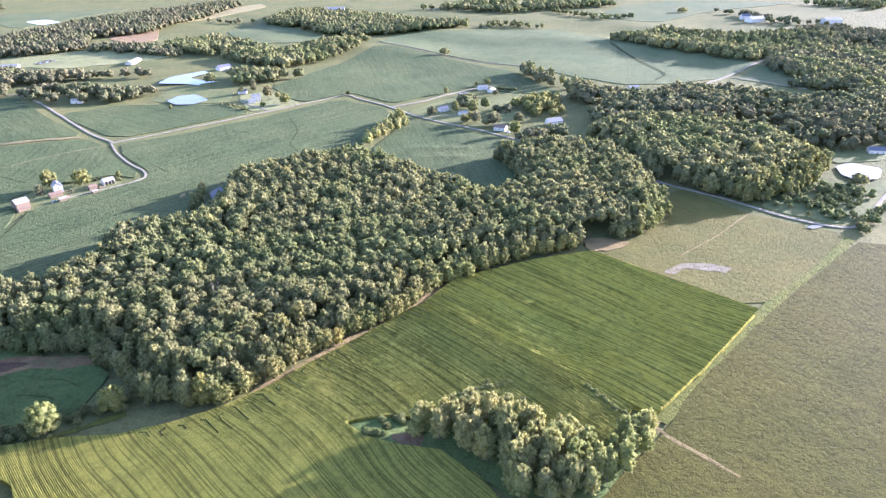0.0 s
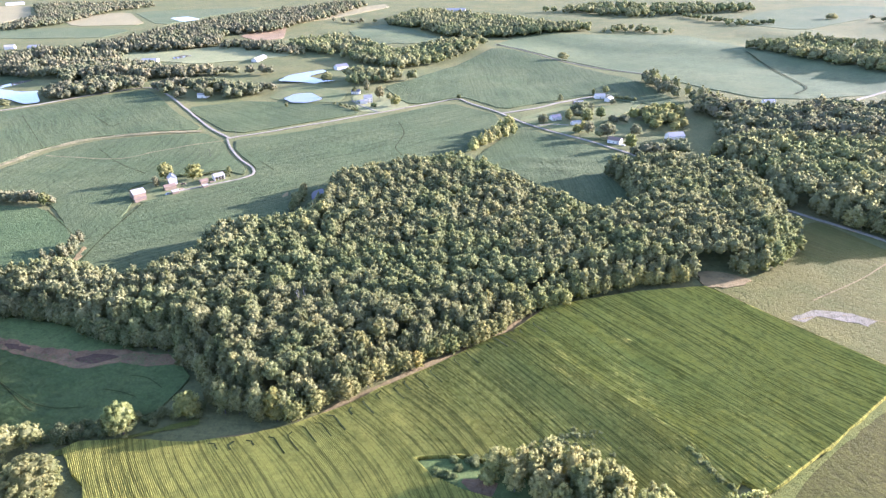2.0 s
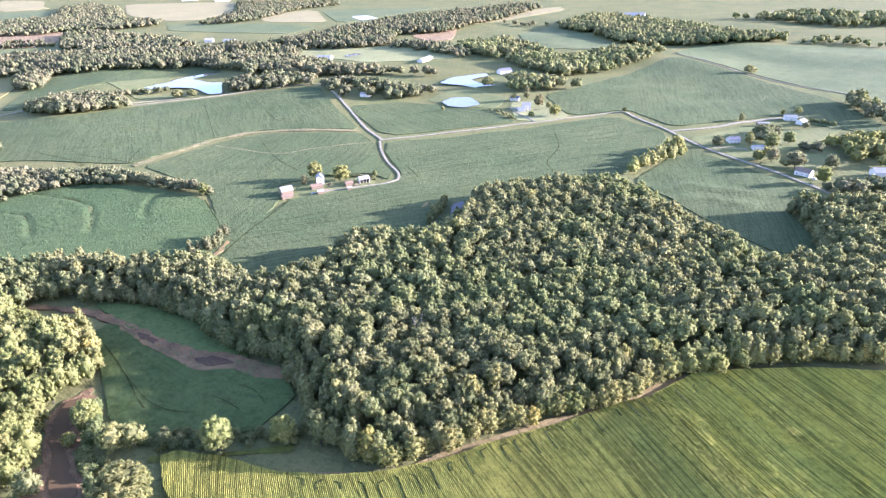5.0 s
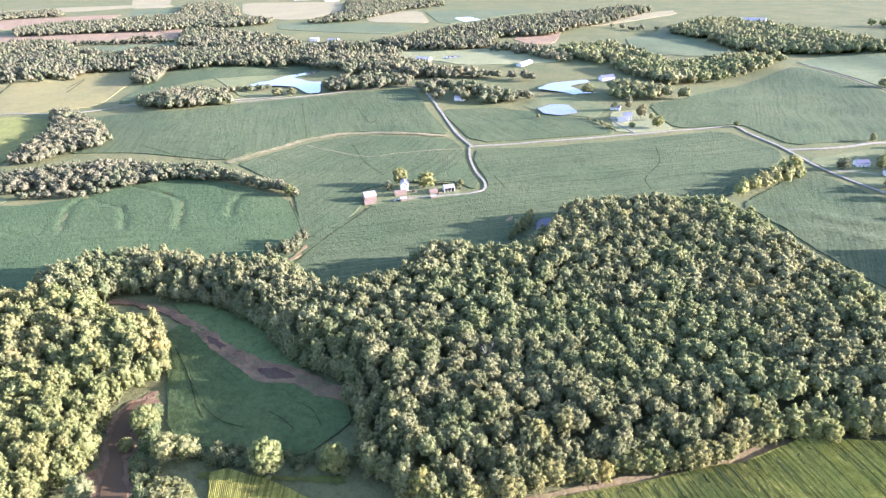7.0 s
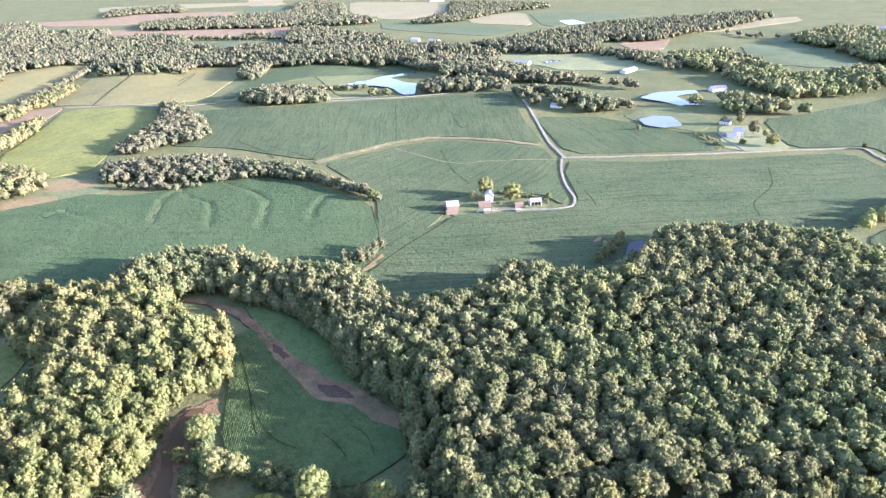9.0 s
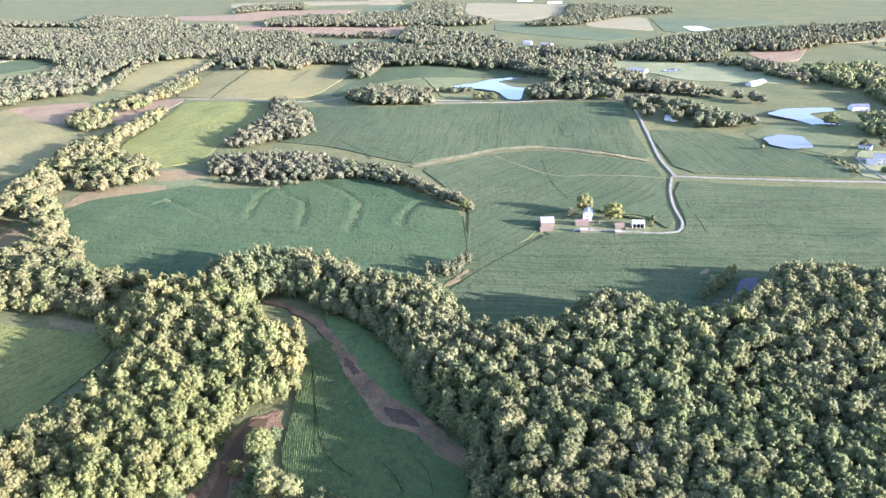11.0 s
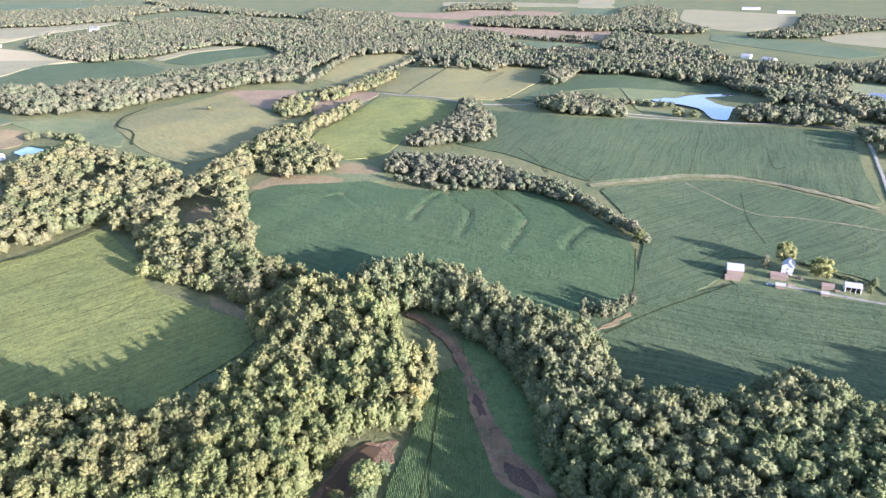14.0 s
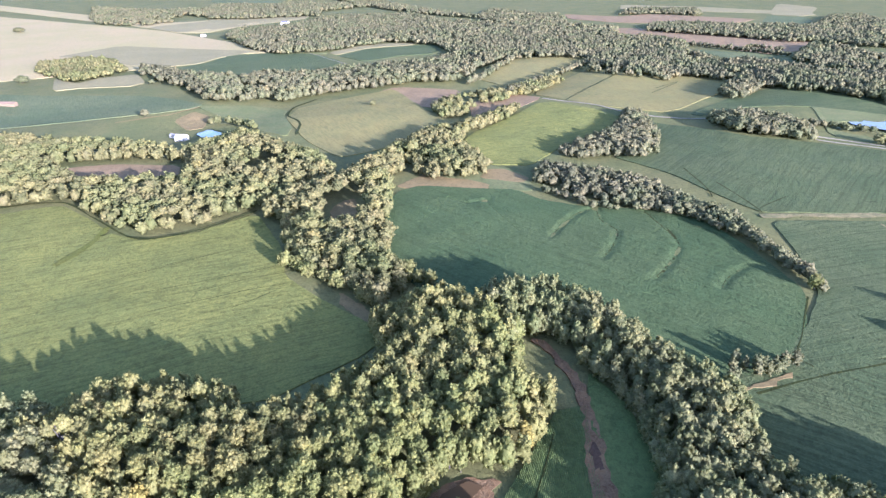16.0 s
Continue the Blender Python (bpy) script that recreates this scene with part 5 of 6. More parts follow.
woods('green broadleaf trees in late summer leaf', [(-1261, 861), (-1192, 857), (-1088, 903), (-1064, 944), (-974, 993), (-897, 1020), (-824, 960), (-715, 991), (-682, 1044), (-685, 1101), (-797, 1136), (-845, 1225), (-952, 1247), (-1055, 1240), (-1071, 1170), (-1239, 1097), (-1316, 1047), (-1428, 973)], 12, 20, HAZEL)
woods('green broadleaf trees in late summer leaf', [(-1089, 768), (-1036, 775), (-1122, 860), (-1171, 903), (-1234, 898), (-1203, 848)], 11, 18, HAZEL)
woods('green broadleaf trees in late summer leaf', [(-973, 1293), (-862, 1244), (-766, 1291), (-706, 1355), (-769, 1499), (-669, 1571), (-649, 1664), (-622, 1886), (-606, 2158), (-676, 2205), (-826, 1898), (-913, 1769), (-929, 1611), (-938, 1517), (-935, 1414)], 13.5, 20, HAZEL)
woods('green broadleaf trees in late summer leaf', [(-683, 1313), (-537, 1260), (-473, 1236), (-498, 1298), (-579, 1353), (-702, 1374)], 12, 15, HAZEL)
woods('green broadleaf trees in late summer leaf', [(-1435, 1558), (-1367, 1597), (-1339, 1686), (-1386, 2008), (-1331, 2132), (-1394, 2231), (-1826, 2187), (-1510, 1813), (-1482, 1691)], 17, 16, HAZEL)
tree_line('green trees and bushes in a hedgerow', [(-1712, 1017), (-1629, 1067), (-1486, 1139)], 9, 11, 13, HAZEL)
tree_line('green trees and bushes in a hedgerow', [(-1664, 1129), (-1622, 1158), (-1587, 1185)], 9, 11, 13, HAZEL)
woods('green broadleaf trees in late summer leaf', [(-1384, -174.4), (-1211.2, -88), (-1134.4, -49.6), (-1134.4, 3.2), (-1163.2, 40), (-1134.4, 59.2), (-1184, 105.6), (-1220.8, 168), (-1256, 264), (-1257.6, 334.4), (-1286.4, 390.4), (-1398.4, 409.6), (-1584, 534.4), (-1584, 664), (-1601.6, 635.2), (-1688, 489.6), (-1579.2, 379.2), (-1496, 284.8), (-1444.8, 203.2), (-1428.8, 150.4), (-1374.4, 72), (-1408, 19.2), (-1430.4, 4.8), (-1340.8, -30.4), (-1385.6, -118.4), (-1372.8, -160)], 11.2, 20.8, HAZEL)
woods('green broadleaf trees in late summer leaf', [(-2929, -878), (-2641, -745), (-2562, -659), (-2532, -552), (-2689, -492), (-2954, -568), (-2991, -798)], 22, 16, HAZEL)
woods('sunlit yellow-green trees between harvested fields', [(-1506, -467), (-1450, -411), (-1358, -339), (-1421, -319), (-1502, -288), (-1646, -361), (-1676, -432), (-1620, -479), (-1615, -513)], 11.5, 16, ALDER)
woods('green broadleaf trees in late summer leaf', [(-1532, -283), (-1348, -199), (-1291, -137), (-1313, -100), (-1373, -80), (-1430, -142), (-1541, -252)], 11.2, 17.6, HAZEL)
woods('green broadleaf trees in late summer leaf', [(-2876.8, -595.2), (-2899.2, -491.2), (-2814.4, -308.8), (-2947.2, -51.2), (-3438.4, 313.6), (-3531.2, 188.8), (-3512, -184), (-3300.8, -492.8), (-3235.2, -683.2), (-3491.2, -1067.2), (-2888, -857.6)], 25, 19.2, HAZEL)
woods('sunlit yellow-green creekside woodland', [(89.6, 848), (108.8, 793.6), (126.4, 782.4), (148.8, 780.8), (160, 886.4), (123.2, 881.6), (89.6, 838.4)], 12.8, 16, SYCAMORE)
woods('green broadleaf trees in late summer leaf', [(17.6, 846.4), (35.2, 833.6), (52.8, 881.6), (41.6, 891.2), (19.2, 859.2)], 9.6, 14.4, HAZEL)
woods('sunlit yellow-green creekside woodland', [(35.2, 769.6), (48, 766.4), (51.2, 776), (33.6, 784)], 10.37, 14.4, SYCAMORE)
woods('dense dark green broadleaf woodland', [(52.8, 750.4), (68.8, 761.6), (68.8, 756.8), (52.8, 747.2)], 10.37, 16, OAK)
woods('green broadleaf trees in late summer leaf', [(57.6, 822.4), (80, 803.2), (91.2, 820.8), (83.2, 825.6), (59.2, 817.6)], 11.52, 14.4, HAZEL)
woods('green broadleaf trees in late summer leaf', [(62.4, 908.8), (84.8, 915.2), (86.4, 913.6), (67.2, 918.4)], 11.52, 12.8, HAZEL)
woods('green broadleaf trees in late summer leaf', [(80, 704), (91.2, 681.6), (139.2, 699.2), (144, 737.6), (99.2, 704), (84.8, 708.8)], 11.52, 14.4, HAZEL)
woods('dense broadleaf woodland beside the corn field', [(165.9, 464.8), (137.1, 438.2), (97.3, 428.2), (58.7, 416), (25.3, 394.9), (1.92, 378.2), (-16.32, 360.5), (-32.8, 337.4), (-60.6, 315.2), (-79.8, 297), (-94.1, 278.2), (-109.9, 261.4), (-122.2, 255.7), (-136.3, 256), (-146.2, 253), (-174.2, 287.8), (-205.3, 304), (-248, 309.1), (-284.8, 323.2), (-331.4, 324), (-365.6, 312.3), (-397.4, 297.4), (-381.1, 277), (-435.4, 252.8), (-449.8, 284.8), (-445.9, 317.3), (-425, 334.6), (-394.9, 346.1), (-356, 358.7), (-325.1, 374.9), (-327.7, 383.5), (-266.6, 362.1), (-259.4, 379.7), (-240.3, 398.7), (-241.9, 417.3), (-242.9, 450.1), (-228.3, 460.8), (-206.7, 461.1), (-188.8, 473.4), (-188.2, 477.6), (-188.8, 503.8), (-197.1, 563.2), (-196.3, 548.2), (-182.1, 578.6), (-145.1, 607.7), (-81.1, 633.8), (-37.9, 594.4), (-5.12, 556.3), (18.56, 537.8), (43.4, 510.2), (41.4, 514.6), (73.4, 544.2), (61.3, 625), (49.1, 617.6), (62.6, 643.4), (103.5, 650.1), (149.1, 647.4), (176.3, 618.7), (185.1, 553.8), (182.6, 519.4), (186.1, 508)], 6.7, 22, OAK)
woods('dense dark green broadleaf woodland', [(211.2, 547.2), (241.6, 512), (267.2, 508.8), (312, 548.8), (369.6, 600), (363.2, 585.6), (352, 662.4), (323.2, 708.8), (270.4, 737.6), (201.6, 742.4), (158.4, 696), (185.6, 612.8), (193.6, 563.2)], 8.96, 24, OAK)
woods('green broadleaf trees in late summer leaf', [(396.8, 649.6), (483.2, 689.6), (521.6, 760), (468.8, 808), (380.8, 814.4), (345.6, 872), (267.2, 838.4), (211.2, 875.2), (172.8, 915.2), (129.6, 1008), (126.4, 1054.4), (177.6, 931.2), (209.6, 862.4), (262.4, 814.4), (328, 795.2), (371.2, 766.4)], 11.52, 22.4, HAZEL)
woods('low green shrubs and saplings', [(267.2, 504), (305.6, 462.4), (344, 489.6), (376, 524.8), (361.6, 547.2), (331.2, 555.2)], 11.2, 6.4, SHRUB)
woods('tall yellow-green willows in a clump', [(-81.6, 699.2), (-52.8, 728), (-38.4, 771.2), (-41.6, 779.2), (-64, 718.4), (-83.2, 675.2)], 8, 17.6, WILLOW)
woods('sunlit yellow-green creekside woodland', [(-286.6, 254.2), (-289, 225.6), (-265.8, 210.9), (-243.4, 193.9), (-255.5, 202.2), (-279.4, 223.7), (-253, 218.2), (-252.3, 136.2), (-288.8, 67), (-301.3, 57.6), (-324.6, 25.9), (-330.6, 30.7), (-343.7, 45.3), (-368.2, 63.7), (-354.9, 120.2), (-335.2, 131.5), (-335.2, 150.2), (-351.2, 177), (-381.4, 201), (-422.9, 188.5), (-424.3, 204), (-446.9, 225.9), (-438.7, 253.6), (-402.6, 281.9), (-352.2, 272.3), (-329.8, 283.8), (-290.2, 264.2), (-284.8, 253.1)], 6.6, 23, SYCAMORE)
woods('winding band of trees along the creek', [(-433.4, 205.3), (-472.2, 179.5), (-506.9, 154.2), (-518.9, 136.8), (-563.4, 123.7), (-600.8, 119.7), (-627, 98.1), (-670.7, 113.4), (-707.7, 165.6), (-792.5, 213.6), (-862.7, 285.8), (-943.4, 356.6), (-974.7, 394.4), (-1010.1, 406.4), (-872.6, 322.7), (-814.2, 266.7), (-753, 217.8), (-661.1, 214.2), (-509.6, 208.3), (-480, 219.2), (-448, 209.6)], 9.28, 20.8, ALDER)
woods('olive-green creekside trees in late summer leaf', [(-675.2, -144), (-691.2, -96), (-624, -32), (-592, 1.6), (-604.8, 38.4), (-643.2, 89.6), (-676.8, 123.2), (-723.2, 164.8), (-793.6, 137.6), (-827.2, 110.4), (-873.6, 72), (-908.8, 32), (-843.2, -1.6), (-827.2, -17.6), (-784, -3.2), (-723.2, 4.8), (-720, -70.4), (-764.8, -124.8), (-804.8, -153.6), (-822.4, -92.8), (-806.4, -14.4), (-827.2, -17.6), (-886.4, -110.4), (-889.6, -177.6), (-931.2, -260.8), (-939.2, -435.2), (-672, -264)], 9.92, 20.8, ALDER)
woods('olive-green creekside trees in late summer leaf', [(-780.8, 248), (-729.6, 265.6), (-742.4, 328), (-768, 313.6), (-808, 280), (-771.2, 249.6)], 9.79, 19.2, ALDER)
woods('tapering line of trees between soybean fields', [(-691, 362), (-672, 380), (-645, 395), (-600, 432), (-572, 472), (-531, 486), (-489, 494), (-453, 497), (-425, 498), (-443, 506), (-495, 509), (-535, 506), (-575, 512), (-604, 490), (-660, 478), (-699, 455), (-743, 389), (-722, 370)], 7.6, 13, HAZEL)
woods('tree clump on a knoll between fields', [(-777, 413), (-760, 437), (-767, 468), (-753, 499), (-770, 527), (-862, 567), (-974, 590), (-977, 563), (-885, 515), (-854, 479), (-809, 432)], 8, 16, HAZEL)
woods('green broadleaf trees in late summer leaf', [(-952, 673.6), (-838.4, 659.2), (-811.2, 748.8), (-832, 766.4), (-889.6, 764.8), (-908.8, 710.4), (-929.6, 673.6)], 10.37, 19.2, HAZEL)
woods('green broadleaf trees in late summer leaf', [(-724.8, 852.8), (-617.6, 948.8), (-627.2, 968), (-721.6, 977.6), (-764.8, 907.2)], 11.52, 19.2, HAZEL)
woods('green broadleaf trees in late summer leaf', [(-609.6, 944), (-536, 878.4), (-443.2, 902.4), (-403.2, 950.4), (-395.2, 950.4), (-478.4, 961.6), (-566.4, 964.8), (-596.8, 934.4)], 11.52, 19.2, HAZEL)
woods('green broadleaf trees in late summer leaf', [(-817.6, 1012.8), (-652.8, 995.2), (-540.8, 1068.8), (-465.6, 1075.2), (-480, 1091.2), (-596.8, 1075.2), (-715.2, 1046.4), (-795.2, 1113.6), (-824, 1020.8)], 12.67, 19.2, HAZEL)
woods('dense dark green broadleaf woodland', [(-545.6, 1321.6), (-392, 1228.8), (-304, 1142.4), (-259.2, 1116.8), (-180.8, 1228.8), (-132.8, 1392), (-172.8, 1412.8), (-302.4, 1276.8), (-473.6, 1460.8), (-534.4, 1385.6)], 12.67, 20.8, OAK)
woods('dense dark green broadleaf woodland', [(-315.2, 982.4), (-260.8, 998.4), (-208, 1035.2), (-206.4, 1028.8), (-280, 1060.8), (-336, 1062.4)], 11.52, 19.2, OAK)
woods('dense dark green broadleaf woodland', [(-435.2, 1700.8), (-243.2, 1510.4), (-131.2, 1513.6), (24, 1550.4), (75.2, 1641.6), (9.6, 1616), (-222.4, 1742.4), (-400, 1873.6)], 14.98, 20.8, OAK)
woods('green broadleaf trees in late summer leaf', [(-593.6, 1761.6), (-441.6, 1755.2), (-446.4, 1768), (-518.4, 1718.4)], 17.66, 16, HAZEL)
woods('dense dark green broadleaf woodland', [(-396.8, 1680), (-195.2, 1499.2), (-48, 1516.8), (68.8, 1576), (30.4, 1606.4), (-204.8, 1840), (-404.8, 1939.2), (-424, 1688)], 14.98, 20.8, OAK)
woods('dense dark green broadleaf woodland', [(-59.2, 1956.8), (184, 1830.4), (500.8, 1960), (515.2, 2025.6), (124.8, 2092.8)], 23.6, 20.8, OAK)
woods('dense dark green broadleaf woodland', [(94.4, 1572.8), (249.6, 1572.8), (249.6, 1572.8), (112, 1643.2)], 20.6, 16, OAK)
woods('dense dark green broadleaf woodland', [(364.8, 1689.6), (478.4, 1675.2), (460.8, 1691.2), (385.6, 1724.8)], 20.6, 14.4, OAK)
woods('dense dark green broadleaf woodland', [(324.8, 1380.8), (427.2, 1206.4), (516.8, 1105.6), (608, 1160), (705.6, 1051.2), (756.8, 1144), (752, 1350.4), (585.6, 1353.6), (475.2, 1470.4), (337.6, 1344)], 14.98, 20.8, OAK)
woods('dense dark green broadleaf woodland', [(528, 1089.6), (516.8, 905.6), (603.2, 881.6), (654.4, 976), (595.2, 1051.2), (540.8, 1064)], 11.2, 19.2, OAK)
woods('dense dark green broadleaf woodland', [(1004.8, 1912), (1140.8, 1758.4), (1252.8, 1948.8), (1028.8, 1937.6)], 23.6, 19.2, OAK)
woods('green broadleaf trees in late summer leaf', [(705.6, 1820.8), (766.4, 1537.6), (873.6, 1524.8), (801.6, 1619.2), (732.8, 1785.6)], 22.1, 16, HAZEL)
woods('green broadleaf trees in late summer leaf', [(-907.2, 648), (-828.8, 678.4), (-796.8, 737.6), (-817.6, 756.8), (-923.2, 748.8), (-918.4, 672)], 11.52, 19.2, HAZEL)
woods('tall yellow-green willows in a clump', [(-14, 236), (-5, 243), (18, 245), (36, 241), (50, 230), (66, 215), (80, 227), (88, 232), (93, 224), (70, 201), (56, 190), (31, 190), (19, 206), (3, 224)], 7, 25, WILLOW)
woods('low green thicket beside the corn field', [(-216.6, 223.4), (-208.8, 228.6), (-188.5, 235.8), (-175.8, 244.3), (-156.5, 252.3), (-156.5, 261.3), (-183.5, 253.4), (-197, 245.3), (-219, 238.7), (-225.6, 231.8)], 5.12, 5.76, SHRUB)
tree_line('small dark trees round the pond', [(-212, 506), (-211, 514), (-210, 525), (-211, 539), (-214, 552)], 6, 5, 10, OAK)
woods('sunlit yellow-green creekside woodland', [(157.9, 452.5), (175.7, 467.7), (184.5, 495.8), (154.6, 461), (121.4, 431), (133, 438.4)], 6.72, 14.4, SYCAMORE)
woods('low green shrubs and saplings', [(-254.9, 178.9), (-240.3, 191.8), (-249.4, 210.4), (-275.8, 225), (-264.3, 230.6), (-264.8, 238.9), (-244.3, 224.8), (-246.2, 207.8), (-216.5, 195), (-235.7, 188.8)], 5.6, 11.2, SHRUB)
tree_line('low scattered green bushes', [(-255.4, 218.1), (-244.6, 212.5), (-235.2, 204.8), (-225.9, 201.4), (-225.8, 208.8)], 6.4, 4.16, 5.12, SHRUB)
tree_line('bright green trees along the creek', [(-280.8, 213.9), (-270.9, 205.6), (-261.9, 195.5), (-259.7, 187.4)], 6.4, 4.48, 6.4, SYCAMORE)
tree_line('brownish thicket ending the wood', [(-343, 386), (-344, 395), (-346, 406), (-348, 416), (-350, 425)], 8, 4.6, 11, HAZEL)
tree_line('bright green trees along the creek', [(96.8, 425.4), (58.2, 412.3), (25.1, 391.7), (1.76, 374.4), (-16.16, 357), (-32.6, 334.2), (-60.2, 312.3), (-79.4, 294.4), (-93.6, 275.8), (-109.4, 259.7), (-121.6, 253.9)], 4.8, 6.4, 12.8, SYCAMORE)
tree_line('dark trees in a line', [(-175.2, 287), (-206.2, 303), (-249.3, 308.2), (-286.2, 322.1), (-330.2, 323), (-364.2, 311.5)], 4, 6.4, 12.8, OAK)
tree_line('green trees and bushes in a hedgerow', [(-621.4, 455.8), (-575.5, 490.1), (-530.7, 494.9), (-500.3, 500.2), (-438.6, 501.1)], 6.4, 7.2, 11.2, HAZEL)
tree_line('yellowing trees along a small stream', [(-81.3, 695.2), (-68.3, 721.9), (-56.3, 755.5), (-43.2, 787.4)], 9.6, 7.2, 14.4, WILLOW)
tree_line('dark trees in a line', [(127.7, 1063), (156, 1009), (188, 948), (211, 867.8), (231.7, 830.1)], 14.4, 9.6, 19.2, OAK)
tree_line('green trees and bushes in a hedgerow', [(-1137.6, 423.8), (-1207.7, 473.4), (-1333.9, 564.3), (-1465.6, 675.4)], 11.2, 9.6, 16, HAZEL)
tree_line('green trees and bushes in a hedgerow', [(-1249.9, 384.6), (-1367.5, 442.2), (-1509.9, 512)], 9.6, 9.6, 14.4, HAZEL)
tree_line('row of small bushes beside the lawn', [(77.3, 947.7), (91.8, 941.6), (108.6, 933.9)], 4.8, 4.8, 4.8, SHRUB)
tree_line('low hedge along the drive', [(-302.9, 885.8), (-275.8, 865.6), (-249, 845.4)], 4.8, 4, 4.16, SHRUB)
tree_line('low dark hedge behind the farmyard', [(-355.5, 579.8), (-333, 584), (-311.5, 593), (-303.4, 583.4)], 1.92, 1.92, 2.08, SHRUB)
tree_line('green trees and bushes in a hedgerow', [(-879.7, 780.8), (-862.4, 813.9), (-833.3, 849.6)], 8, 8, 9.6, HAZEL)
tree_line('low scattered green bushes', [(324, 541.4), (329.3, 514.4), (346.9, 520.2), (362.1, 513)], 16, 6.4, 8, SHRUB)
tree_line('low scattered green bushes', [(305.9, 515.4), (302.7, 490.7), (310.1, 478.9), (324.6, 472.5)], 12.8, 6.4, 6.4, SHRUB)
tree_line('low scattered green bushes', [(317.3, 448.2), (339.8, 471.8), (360.3, 488.3)], 8, 6.4, 6.4, SHRUB)
tree_line('green trees and bushes in a hedgerow', [(-660.8, 365.3), (-640.5, 382.1), (-614.4, 395.7), (-604.8, 415.8)], 6.4, 6.4, 8, HAZEL)
tree_line('bright green trees along the creek', [(-520, 128.3), (-503, 146.4), (-477.4, 171.7), (-446.1, 194.7)], 6.4, 8, 12.8, SYCAMORE)
tree_line('bright green trees along the creek', [(-509.6, 208.3), (-484.5, 219.4), (-473.6, 234.6)], 8, 8, 12.8, SYCAMORE)
tree_line('dark trees in a line', [(-985.1, -28.3), (-1016.8, -11.84), (-987.4, 24.2), (-958.4, 43.7)], 6.4, 9.6, 12.8, OAK)
tree_line('dark trees in a line', [(307.2, 1851), (376.2, 1744.2), (481, 1707.5)], 12.8, 16, 12.8, OAK)
tree_line('low scattered green bushes', [(-39, 232.6), (-31.4, 234.4), (-26.6, 241.9), (-16, 245.6)], 4, 3.52, 3.52, SHRUB)
tree_line('low scattered green bushes', [(71.3, 262.1), (78.9, 252.4), (86.0, 242.8)], 2, 3, 3.4, SHRUB)

# ---- drilled rows in the nearer crops ----
BY_LABEL = {}
for ob, pts in FIELDS:
    BY_LABEL.setdefault(ob["label"], (ob, pts))


def bearing(ax, ay, bx, by):
    return math.degrees(math.atan2(by - ay, bx - ax))


for label, angle, spacing, low, high, mat, step, ragged in (
        ("corn field ripening to yellow-green, sown in straight rows", bearing(-100.0, 146.7, -79.1, 124.7), 0.762, 2.2, 2.42, CORN_DRY, 1.6, 0.03),
        ("tall dark green corn field in rows", bearing(2.9, 207.8, 39.2, 173.1), 0.762, 2.3, 2.55, CORN, 1.6, 0.035),
        ("dark green crop rows in the creek bend", bearing(-188.1, 172.2, -154.9, 157.2), 0.762, 0.6, 0.95, SOY_DARK, 1.6, 0.06)):
    ob, pts = BY_LABEL[label]
    crop_rows(ob, pts, angle, spacing, low, high, mat, step, ragged)

# ---- trees that stand singly ----
trng = np.random.default_rng(21)
for i, (x, y, tall, wide, species, label) in enumerate(NEAR_TREES):
    word = {"OAK": "dark green broadleaf tree at the wood's edge", "SYCAMORE": "sunlit yellow-green tree of the creekside wood", "WILLOW": "tall yellow-green willow in a dense clump", "SHRUB": "low green bush in a thicket"}.get(species, "green broadleaf tree")
    tree(x, y, tall, wide, species, word, "trees along the wood's edge", trng.uniform(0, 360), i)

